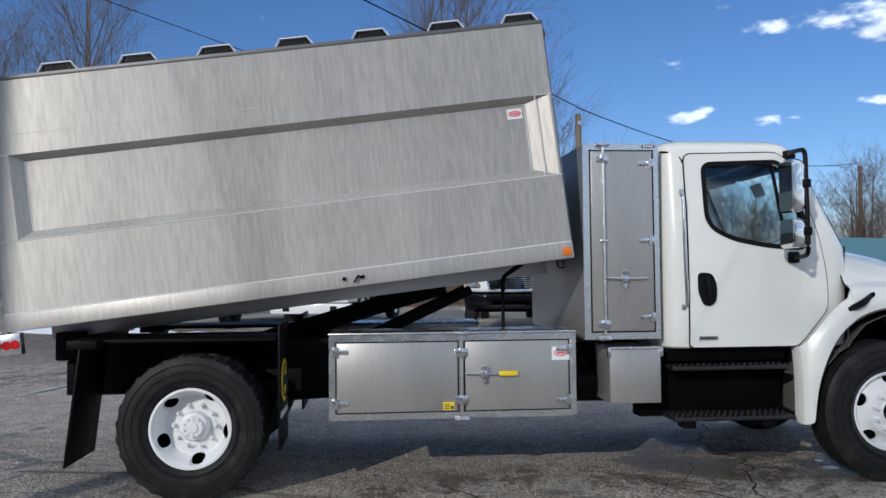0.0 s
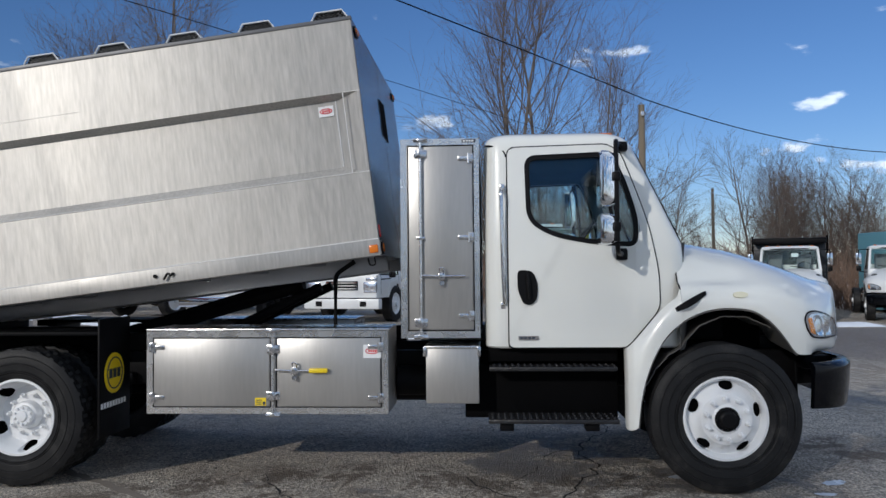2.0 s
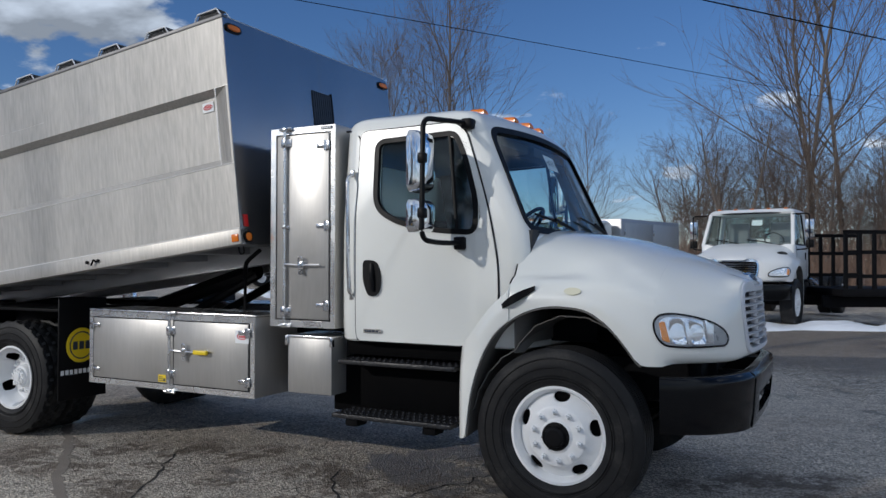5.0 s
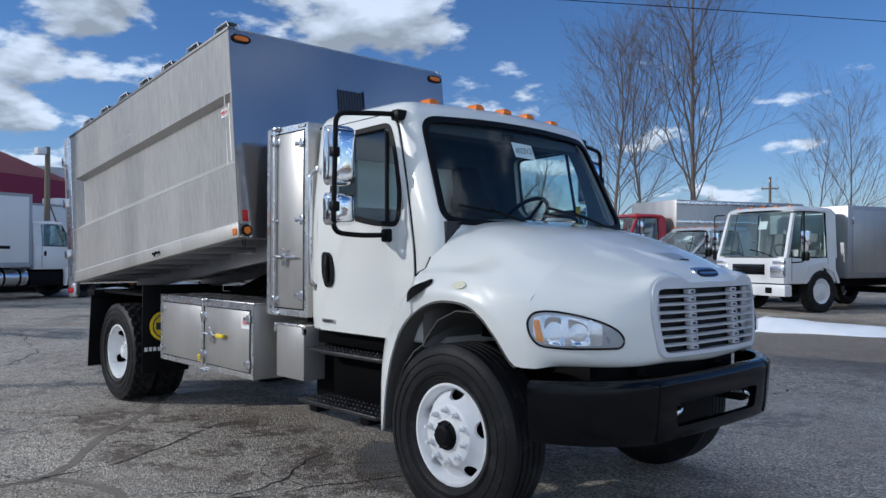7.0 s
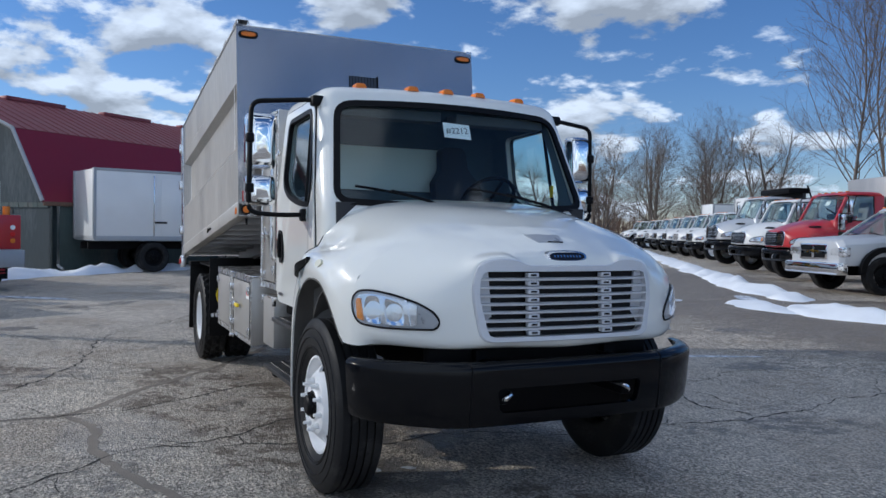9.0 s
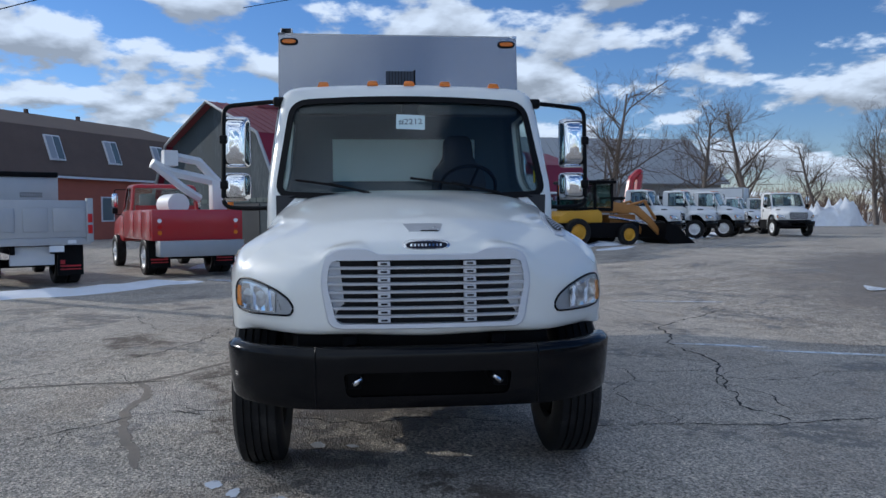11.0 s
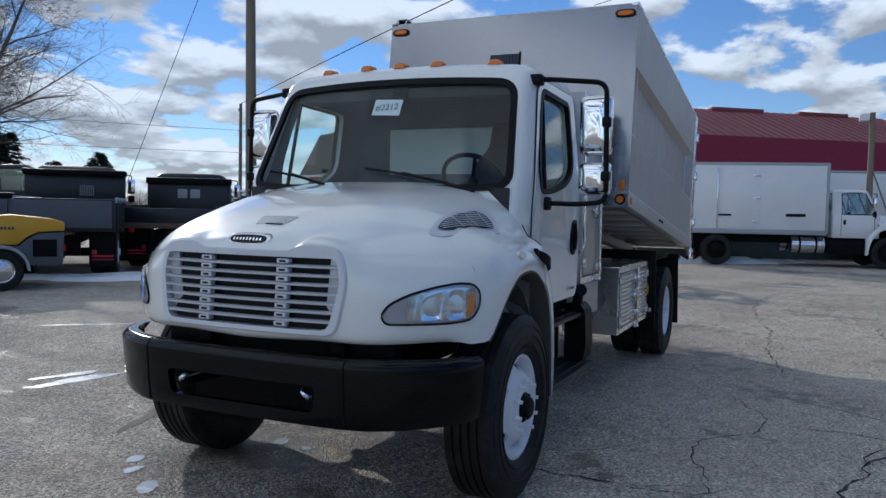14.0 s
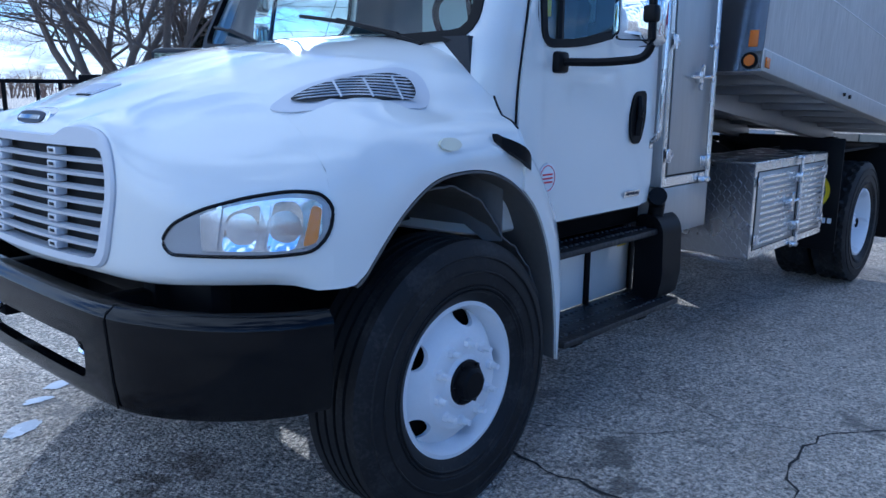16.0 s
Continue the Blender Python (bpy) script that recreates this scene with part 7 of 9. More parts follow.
part("front_wall", boxed(-0.004, 0.004, -WB, WB, 0.0, HB, 0.0), ALU_FRONT, body, "plain aluminium front wall")
part("front_wall_seam", boxed(0.004, 0.0055, 0.0, 0.005, 0.02, HB - 0.02), ALU_FRONT, body)
part("roof_sheet", boxed(-LB, 0.0, -WB, WB, HB, HB + 0.012, 0.003), ALU, body, "aluminium roof sheet")
part("rear_frame", boxed(-LB - 0.18, -LB, -WB - 0.005, WB + 0.005, 0.0, HB + 0.01, 0.004), ALU_TRIM, body)
for s in (-1, 1):
    part("rear_post", boxed(-LB - 0.22, -LB - 0.003, s * (WB - 0.06), s * (WB + 0.004), -0.02, HB + 0.02, 0.004), ALU, body)
    for z in (0.35, 0.95, 1.45):
        part("gate_hinge", boxed(-LB - 0.24, -LB - 0.14, s * (WB - 0.02), s * (WB + 0.03), z - 0.05, z + 0.05, 0.006), STEEL, body)
    tl = part("tail_lamp_box", boxed(-3.96, -3.78, s * (WB - 0.02), s * (WB + 0.045), -0.155, -0.01, 0.008), ALU_TRIM, body)
    for dx in (-0.035, 0.03, 0.085):
        part("tail_lamp", cyl(bmesh.new(), (-3.90 + dx, s * (WB + 0.040), -0.085), (-3.90 + dx, s * (WB + 0.055), -0.085), 0.03, seg=18), RED_LENS, tl)
# amber lamps and the small cab-side opening in the front wall
for s in (-1, 1):
    bm = bmesh.new()
    el = [(0.085 * math.copysign(abs(math.cos(t)) ** 0.6, math.cos(t)), 0.034 * math.copysign(abs(math.sin(t)) ** 0.8, math.sin(t))) for t in [i * math.tau / 28 for i in range(28)]]
    loft(bm, [[(0.003, s * 1.06 + p[0], 1.625 + p[1]) for p in el], [(0.016, s * 1.06 + p[0], 1.625 + p[1]) for p in el], [(0.018, s * 1.06 + p[0] * 0.85, 1.625 + p[1] * 0.75) for p in el]])
    lamp = part("front_lamp", bm, PLASTIC, body, "amber lamp in a black grommet")
    bm = bmesh.new()
    loft(bm, [[(0.016, s * 1.06 + p[0] * 0.80, 1.625 + p[1] * 0.66) for p in el], [(0.026, s * 1.06 + p[0] * 0.72, 1.625 + p[1] * 0.56) for p in el]])
    part("lens", bm, AMBER, lamp)
    part("low_reflector", boxed(0.004, 0.010, s * 1.08, s * 1.13, 0.13, 0.22, 0.003), RED_LENS if s < 0 else AMBER, body)
    part("low_lamp", cyl(bmesh.new(), (0.004, s * 1.10, 0.055), (0.018, s * 1.10, 0.055), 0.045, seg=24), PLASTIC, body)
    part("low_lens", cyl(bmesh.new(), (0.018, s * 1.10, 0.055), (0.022, s * 1.10, 0.055), 0.030, seg=24), AMBER, body)
vw = part("view_port", boxed(0.004, 0.0075, -0.13, 0.14, 1.03, 1.345), DARK_INK, body, "dark mesh viewing port")
bm = bmesh.new()
for i in range(10):
    tube(bm, [(0.010, -0.13 + 0.03 * i, 1.03), (0.010, -0.13 + 0.03 * i, 1.345)], 0.0025, 4)
box(bm, 0.004, 0.014, 0.14, 0.155, 1.02, 1.36)
part("port_mesh", bm, BLACK, vw)
# mesh vents along the top edge of one side
vent_bm = bmesh.new()
VO = [(-0.135, 0.0), (-0.095, 0.062), (0.095, 0.062), (0.135, 0.0)]
prism(vent_bm, [(-0.130, 0.004), (-0.092, 0.056), (0.092, 0.056), (0.130, 0.004)], "y", 0.018, 0.024)
vent_me = finish(vent_bm, "roof_vent", PLASTIC)
rim_bm = bmesh.new()
tube(rim_bm, [(p[0], 0, p[1]) for p in VO], 0.0055, 6)
tube(rim_bm, [(p[0] * 0.98, 0.10, p[1]) for p in VO], 0.0055, 6)
vent_rim_me = finish(rim_bm, "vent_rim", RIM)
bm = bmesh.new()
for row in range(3):
    z = 0.002 + 0.018 * row
    w = 0.128 - 0.014 * row
    pts = [(-w + 2 * w * i / 14, 0.002, z + (0.018 if i % 2 else 0.0)) for i in range(15)]
    tube(bm, pts, 0.0022, 4)
mesh_me = finish(bm, "vent_mesh", ALU_UNDER)
lid_me = finish(boxed(-0.095, 0.095, 0.0, 0.10, 0.058, 0.066, 0.002), "vent_lid", VENT_GREY)
for k in range(7):
    vt = part("roof_vent", vent_me, None, body, "small mesh roof vent", pose(-0.155 - 0.535 * k, -WB + 0.02, HB + 0.016))
    part("vent_mesh", mesh_me, None, vt)
    part("vent_lid", lid_me, None, vt)
    part("vent_rim", vent_rim_me, None, vt, "bright edge strip")
# under-floor beams
for s in (-1, 1):
    part("long_beam", boxed(-LB, -0.05, s * 0.36, s * 0.46, -0.10, 0.06, 0.006), ALU_UNDER, body)
for k in range(9):
    x = -0.10 - k * 0.47
    part("floor_beam", boxed(x - 0.03, x + 0.03, -WB + 0.08, WB - 0.08, 0.0, 0.062, 0.005), ALU_UNDER, body)
bm = bmesh.new()
tube(bm, bend([(-0.06, -1.08, -0.005), (-0.055, -1.08, -0.06), (-0.10, -1.08, -0.06), (-0.105, -1.08, -0.005)], 0.03), 0.006, 6)
part("tie_ring", bm, BLACK, body)
bm = bmesh.new()
tube(bm, bend([(-1.50, -WB - 0.03, 0.05), (-1.52, -WB - 0.035, 0.075), (-1.555, -WB - 0.035, 0.03)], 0.02), 0.008, 6)
part("rope_hook", bm, BLACK, body)
sk = part("sticker", boxed(-0.325, -0.215, -WB + 0.068, -WB + 0.071, 1.04, 1.115), PAPER, body, "white dealer sticker with red oval")
bm = bmesh.new()
tube(bm, [(-0.27 + 0.043 * math.cos(i * math.tau / 24), -WB + 0.067, 1.078 + 0.017 * math.sin(i * math.tau / 24)) for i in range(24)], 0.0035, 4, True)
for i in range(4):
    box(bm, -0.298 + 0.015 * i, -0.287 + 0.015 * i, -WB + 0.066, -WB + 0.068, 1.070, 1.086)
part("printing", bm, RED_INK, sk)

# ---- buildings ----


def heading(x, y, fx, fy, z=None):
    return pose(x, y, ground_z(x, y) if z is None else z, 0, 0, math.degrees(math.atan2(fy, fx)))


GABLE = material("grey_green_gable_boards", (0.036, 0.054, 0.066), 0.85, 0.0, 0.35, 0.15, 0.7, 10.0, (1, 1, 0.3), second=(0.075, 0.095, 0.11), amount=0.45)
# gambrel barn: local x runs along its length, y across (front wall at y = 0), foot at the near corner
BN = thing("barn", heading(-20.75, 3.4, -0.62, 0.78), "gambrel barn with red metal roof and weathered green walls", "barn")
BL, BWD = 15.3, 11.0
EAVE, KNEE, RIDGE = 2.25, 4.72, 6.3
prof = [(0.0, EAVE), (1.55, KNEE), (BWD / 2, RIDGE), (BWD - 1.55, KNEE), (BWD, EAVE)]
bm = bmesh.new()
box(bm, 0, BL, 0, 0.15, -0.2, EAVE)
part("wall", bm, BARN_GREEN, BN, "weathered green board wall")
bm = boxed(0, BL, BWD - 0.15, BWD, -0.2, EAVE)
part("wall", bm, BARN_GREEN, BN)
for x0 in (0.0, BL - 0.15):
    bm = prism(bmesh.new(), [(0, -0.2)] + prof + [(BWD, -0.2)], "x", x0, x0 + 0.15)
    part("gable", bm, GABLE, BN, "patched grey-green gable")


def roof_strip(a, b, mat, name, ribs):
    (y0, z0), (y1, z1) = a, b
    n = Vector((0, -(z1 - z0), (y1 - y0))).normalized()
    if n.z < 0:
        n = -n
    bm = bmesh.new()
    q = lambda x, p, o: (x, p[0] + n.y * o, p[1] + n.z * o)
    loft(bm, [[q(-0.35, a, 0), q(BL + 0.35, a, 0), q(BL + 0.35, b, 0), q(-0.35, b, 0)], [q(-0.35, a, 0.06), q(BL + 0.35, a, 0.06), q(BL + 0.35, b, 0.06), q(-0.35, b, 0.06)]])
    sheet = part(name, bm, mat, BN)
    if ribs:
        k = -0.3
        while k < BL + 0.3:
            part("rib", tube(bmesh.new(), [q(k, a, 0.07), q(k, b, 0.07)], 0.022, 4), mat, sheet)
            k += 0.42
    return sheet


roof_strip(prof[0], prof[1], BARN_RED, "lower_roof", False)
roof_strip(prof[1], prof[2], BARN_ROOF, "upper_roof", True)
roof_strip(prof[2], prof[3], BARN_ROOF, "upper_roof", False)
roof_strip(prof[3], prof[4], BARN_RED, "lower_roof", False)
for x in (2.0, 6.5, 11.0):
    part("ridge_vent", boxed(x, x + 2.6, BWD / 2 - 0.2, BWD / 2 + 0.2, RIDGE, RIDGE + 0.16, 0.02), BARN_ROOF, BN)
part("eave_trim", boxed(-0.35, BL + 0.35, -0.09, 0.0, EAVE - 0.10, EAVE + 0.04, 0.01), RUST, BN)
bm = bmesh.new()
tube(bm, bend([(0.15, -0.10, EAVE - 0.1), (0.15, -0.10, 0.15), (0.15, -0.35, 0.05)], 0.08), 0.05, 8)
part("drain_pipe", bm, GREY_METAL, BN)
# the gable has no opening; a black sheet stands for the doorway's shade
bm = boxed(-0.02, 0.0, 2.0, 5.6, 0, 2.05)
part("barn_door", bm, TRUCK_BLACK, BN, "black sheet standing for the shade in an open doorway")
bm = bmesh.new()
tube(bm, [(-0.36, p[0], p[1] + 0.05) for p in prof], 0.07, 5)
part("verge", bm, GREY_METAL, BN)
for i in range(22):
    part("board", boxed(-0.03, 0.0, 0.2 + 0.5 * i, 0.66 + 0.5 * i, 2.1, EAVE + 0.02), BARN_GREEN, BN)
# a lower gambrel annexe at its far end
AN = thing("barn_annexe", heading(-30.6, 15.3, -0.62, 0.78), "small red-roofed annexe of the barn", "barn")
pr2 = [(-0.9, 2.1), (0.3, 3.9), (2.6, 4.75), (4.9, 3.9), (6.1, 2.1)]
part("gable", prism(bmesh.new(), [(-0.9, -0.2)] + pr2 + [(6.1, -0.2)], "x", 0, 3.4), material("teal_boards", (0.03, 0.13, 0.13), 0.7, 0.0, 0.2), AN)
for a, b in zip(pr2, pr2[1:]):
    bm = bmesh.new()
    loft(bm, [[(-0.3, a[0] * 1.02, a[1]), (3.8, a[0] * 1.02, a[1]), (3.8, b[0] * 1.02, b[1]), (-0.3, b[0] * 1.02, b[1])], [(-0.3, a[0] * 1.03, a[1] + 0.1), (3.8, a[0] * 1.03, a[1] + 0.1), (3.8, b[0] * 1.03, b[1] + 0.1), (-0.3, b[0] * 1.03, b[1] + 0.1)]])
    part("roof", bm, BARN_RED, AN)

# grey metal building
GB = thing("metal_building", heading(-58, 14.0, -0.10, 0.995), "long grey building with a ribbed metal roof", "building")
part("wall", boxed(0, 25, 0, 14, -0.2, 4.3), GREY_WALL, GB)
part("gable", prism(bmesh.new(), [(0, 4.3), (7, 8.6), (14, 4.3)], "x", 0.0, 25.0), GREY_METAL, GB)
for s_, (y0, y1) in ((0, (-0.6, 7.0)), (1, (14.6, 7.0))):
    bm = bmesh.new()
    z0, z1 = 4.05, 8.75
    loft(bm, [[(-0.6, y0, z0), (25.6, y0, z0), (25.6, y1, z1), (-0.6, y1, z1)], [(-0.6, y0, z0 + 0.12), (25.6, y0, z0 + 0.12), (25.6, y1, z1 + 0.12), (-0.6, y1, z1 + 0.12)]])
    sheet = part("roof", bm, GREY_METAL, GB, "ribbed grey metal roof")
    for k in range(32):
        x = -0.4 + k * 0.82
        part("rib", tube(bmesh.new(), [(x, y0, z0 + 0.14), (x, y1, z1 + 0.14)], 0.03, 4), GREY_METAL, sheet)

# brick house with a mansard roof; local x along the long face, y along the short one, corner at the origin
HS = thing("brick_house", heading(-38.0, -15.3, -0.91, 0.42), "red brick house with brown shingled mansard roof", "house")
HL, HW, HE, HK, HT = 22.0, 11.5, 4.1, 7.2, 8.5
part("wall", boxed(0, HL, 0, HW, -0.2, HE), BRICK_MAT, HS, "red brick wall")
bm = bmesh.new()
o1, o2, o3 = 0.5, -0.55, -4.2
R = lambda o, z: [(-o, -o, z), (HL + o, -o, z), (HL + o, HW + o, z), (-o, HW + o, z)]
loft(bm, [R(o1, HE - 0.02), R(o1, HE + 0.16), R(o2, HK), R(o3, HT)])
part("roof", bm, SHINGLE, HS, "brown shingled mansard roof", angle=10)
bm = bmesh.new()
for a in (((-0.55, -0.57), (HL + 0.55, -0.50)), ((-0.57, -0.55), (-0.50, HW + 0.55)), ((-0.55, HW + 0.50), (HL + 0.55, HW + 0.57))):
    box(bm, a[0][0], a[1][0], a[0][1], a[1][1], HE - 0.12, HE + 0.02)
part("gutter", bm, HUSE_WHITE, HS)
slope = math.degrees(math.atan2(o1 - o2, HK - HE - 0.16))


def dormer(m):
    w = part("window", boxed(-0.62, 0.62, -0.06, 0.05, -0.85, 0.85, 0.01), HUSE_WHITE, HS, "white framed roof window", m)
    for k in (-0.29, 0.29):
        part("pane", boxed(k - 0.24, k + 0.24, -0.08, -0.05, -0.75, 0.75), DARK_GLASS if k > 0 else GREY_METAL, w)


zc = (HE + HK) / 2 + 0.25
off = (o1 + o2) / 2 - 0.06
for x in (5.2, 10.2, 15.0):
    dormer(pose(x, -off - 0.04, zc, -slope, 0, 0))
for y in (5.2,):
    dormer(pose(-off - 0.04, y, zc, 0, 0, -90) @ pose(0, 0, 0, -slope, 0, 0))
part("window", boxed(-0.04, 0.02, 0.4, 1.6, 1.0, HE - 0.1, 0.01), HUSE_WHITE, HS, "white porch window strip")
for x in (0.35, 4.0, 9.0, 14.0):
    ww = part("window", boxed(x, x + 1.2, -0.05, 0.02, 1.2, 2.9, 0.01), HUSE_WHITE, HS)
    part("pane", boxed(x + 0.1, x + 1.1, -0.07, -0.05, 1.3, 2.8), DARK_GLASS, ww)
for y in (3.0, 7.5):
    part("roof_vent", cyl(bmesh.new(), (y + 4, 4.2, HT - 0.9), (y + 4, 4.2, HT + 0.25), 0.15, seg=10), SHINGLE, HS)
bm = bmesh.new()
for k in range(24):
    box(bm, -15.0 + 0.32 * k, -14.75 + 0.32 * k, -0.02, 0.02, 0, 1.9)
solo("yard_fence", bm, GREY_METAL, "grey metal sheet fence beside the brick house", "fence", at=heading(-25, -14, 0.5, 0.86))

# ---- parked vehicles; local x forward, the foot of the front bumper at the origin ----
WR = 0.50
bg_tyre = finish(lathe(bmesh.new(), [(0.29, -0.10), (0.34, -0.135), (0.46, -0.14), (0.50, -0.11), (0.50, 0.11), (0.46, 0.14), (0.34, 0.135), (0.29, 0.10)], 32), "tyre", RUBBER)
bg_rim = {}
for nm, mt in (("white", RIM), ("dark", BLACK), ("steel", STEEL), ("yellow", MACHINE)):
    bm = lathe(bmesh.new(), [(0.295, -0.10), (0.27, -0.085), (0.24, -0.05), (0.17, -0.06), (0.12, -0.085), (0.08, -0.09), (0.075, -0.15), (0.0, -0.155)], 28)
    for k in range(10):
        a = k * math.tau / 10
        cyl(bm, (0.14 * math.cos(a), -0.07, 0.14 * math.sin(a)), (0.14 * math.cos(a), -0.10, 0.14 * math.sin(a)), 0.014, seg=6)
    bg_rim[nm] = finish(bm, "rim", mt)


def bg_wheel(t, x, v, r, rim, steer=0):
    s_ = -1 if v < 0 else 1
    w = part("wheel", bg_rim[rim], None, t, at=pose(x, v, r, 0, 17 * (x % 1), (0 if s_ < 0 else 180) + steer) @ Matrix.Scale(r / WR, 4))
    part("tyre", bg_tyre, None, w, at=pose(0, 0.02, 0))
    return w


def rrect(x0, x1, w, z, r, n=4):
    out = []
    for cx, cy, a0 in ((x1 - r, w - r, 0), (x0 + r, w - r, 90), (x0 + r, -w + r, 180), (x1 - r, -w + r, 270)):
        for k in range(n + 1):
            a = radians(a0 + 90 * k / n)
            out.append((cx + r * math.cos(a), cy + r * math.sin(a), z))
    return out


shared = {}


def alike(key, name, mat, build, angle=32):
    """One mesh for all pieces of the same key and material."""
    k = (name, key, mat.name)
    if k not in shared:
        shared[k] = finish(build(), name, mat, angle)
    return shared[k]


def pane(corners, bow=0.0, axis=0, n=8):
    """A thin pane through four corners (a, b at the foot, c, d above), bowed along an axis."""
    a, b, c, d = [Vector(p) for p in corners]
    bm = bmesh.new()
    rows = []
    for f in (0.0, 0.5, 1.0):
        row = []
        for j in range(n + 1):
            u = j / n
            p = a.lerp(b, u).lerp(d.lerp(c, u), f)
            p[axis] += bow * (1 - (2 * u - 1) ** 2)
            row.append(p)
        rows.append(row)
    loft(bm, rows, False, (False, False))
    bmesh.ops.recalc_face_normals(bm, faces=bm.faces)
    bmesh.ops.solidify(bm, geom=bm.faces[:], thickness=0.006)
    return bm, [tuple(p) for p in rows[0]] + [tuple(p) for p in rows[1][-1:]] + [tuple(p) for p in reversed(rows[2])] + [tuple(p) for p in rows[1][:1]]


BG_GLASS = glass_material("parked_cab_glass", (0.88, 0.95, 0.94), ior=1.65)
BG_TRIM = material("grey_cab_trim", (0.16, 0.17, 0.175), 0.75, 0.0, 0.15, 0.05, 6.0)


def cab_block(t, xf, xb, zf, z_sill, z_top, w, paint, rake, wt=0.92):
    """A hollow cab with raked windscreen, glazed doors, pillars, roof, seats and mirrors. xf front, xb back, zf foot."""
    key = (xf, xb, zf, z_sill, z_top, w, rake, wt)
    zr, x1, wr = z_top - 0.13, xf - rake, w * wt
    xw = xb + max(0.20, (xf - xb) * 0.20)
    cb = part("cab", alike(key, "cab", paint, lambda: loft(bmesh.new(), [rrect(xb, xf, w - 0.03, zf, 0.08), rrect(xb, xf, w, zf + 0.06, 0.08), rrect(xb, xf, w, z_sill - 0.03, 0.08), rrect(xb + 0.02, xf - 0.02, w - 0.02, z_sill, 0.08)]), 40), None, t)
    part("roof", alike(key, "roof", paint, lambda: loft(bmesh.new(), [rrect(xb, x1, wr, zr, 0.10), rrect(xb, x1 + 0.015, wr + 0.006, zr + 0.045, 0.10), rrect(xb + 0.03, x1 - 0.05, wr - 0.05, z_top - 0.028, 0.12), rrect(xb + 0.16, x1 - 0.22, wr - 0.22, z_top, 0.14)]), 50), None, cb)
    quad = lambda xa, xc, va, vc, z: [(xa, va, z), (xc, va, z), (xc, vc, z), (xa, vc, z)]
    for s_ in (-1, 1):
        part("pillar", alike((key, s_), "pillar", paint, lambda: loft(bmesh.new(), [quad(xf - 0.10, xf - 0.01, s_ * (w - 0.075), s_ * (w - 0.008), z_sill - 0.02), quad(x1 - 0.08, x1 - 0.005, s_ * (wr - 0.075), s_ * (wr - 0.004), zr + 0.02)])), None, cb)
        part("rear_quarter", alike((key, s_), "rear_quarter", paint, lambda: loft(bmesh.new(), [quad(xb, xw, s_ * (w - 0.07), s_ * (w - 0.008), z_sill - 0.02), quad(xb, xw - 0.02, s_ * (wr - 0.07), s_ * (wr - 0.004), zr + 0.02)])), None, cb)
        q = lambda x, f, o: (x, s_ * (w + (wr - w) * f - 0.022 + o), z_sill - 0.01 + (zr + 0.02 - z_sill) * f)
        side = [q(xw, 0, 0), q(xf - 0.10, 0, 0), q(x1 - 0.08, 1, 0), q(xw, 1, 0)]
        gl = part("side_window", alike((key, s_), "side_window", BG_GLASS, lambda: pane(side, 0.012 * s_, 1, 4)[0], 80), None, cb)
        gl.visible_shadow = False
        part("window_rubber", alike((key, s_), "window_rubber", PLASTIC, lambda: tube(bmesh.new(), pane(side, 0.012 * s_, 1, 4)[1], 0.020, 6, True)), None, cb)
        part("window_bar", alike((key, s_), "window_bar", PLASTIC, lambda: tube(bmesh.new(), [q(xf - 0.42, 0, 0), q(x1 - 0.30, 1, 0)], 0.013, 5)), None, cb)
        for x_, nm in ((xw - 0.012, "door_gap"), (xf - 0.17, "door_gap")):
            part(nm, boxed(x_ - 0.007, x_ + 0.007, s_ * (w - 0.002), s_ * (w + 0.003), zf + 0.07, z_sill - 0.02), PLASTIC, cb)
        part("door_handle", alike((key, s_), "door_handle", PLASTIC, lambda: bevelled(boxed(xw + 0.05, xw + 0.13, s_ * w, s_ * (w + 0.018), z_sill - 0.34, z_sill - 0.18), 0.012)), None, cb)
        xm, vm = xf - 0.22, s_ * (w + 0.25)
        part("mirror_arm", alike((key, s_), "mirror_arm", PLASTIC, lambda: tube(bmesh.new(), bend([(xm + 0.02, s_ * wr, zr - 0.02), (xm, vm, zr - 0.02), (xm, vm, z_sill - 0.10), (xm + 0.06, s_ * w, z_sill - 0.12)], 0.06, 3), 0.016, 6)), None, cb)
        part("mirror", alike((key, s_), "mirror", CHROME, lambda: bevelled(boxed(xm - 0.10, xm - 0.01, vm - 0.09, vm + 0.09, z_sill + 0.14, z_sill + 0.54), 0.03), 50), None, cb)
        part("mirror", alike((key, s_, 2), "mirror", PLASTIC, lambda: bevelled(boxed(xm - 0.09, xm - 0.01, vm - 0.08, vm + 0.08, z_sill - 0.08, z_sill + 0.10), 0.03), 50), None, cb)
        v = s_ * w * 0.47
        part("seat", alike((key, s_), "seat", BG_TRIM, lambda: bevelled(prism(bmesh.new(), [(xb + 0.22, z_sill - 0.35), (xb + 0.75, z_sill - 0.35), (xb + 0.75, z_sill - 0.20), (xb + 0.42, z_sill - 0.20), (xb + 0.30, z_sill + 0.36), (xb + 0.28, z_sill + 0.52), (xb + 0.18, z_sill + 0.52)], "y", v - 0.23, v + 0.23), 0.04)), None, cb, "dark cab seat")
    part("rear_wall", alike(key, "rear_wall", paint, lambda: boxed(xb, xb + 0.05, -wr + 0.06, wr - 0.06, z_sill - 0.02, z_sill + 0.16)), None, cb)
    gl = part("rear_window", alike(key, "rear_window", BG_GLASS, lambda: boxed(xb + 0.02, xb + 0.026, -wr + 0.05, wr - 0.05, z_sill + 0.14, zr + 0.02)), None, cb)
    gl.visible_shadow = False
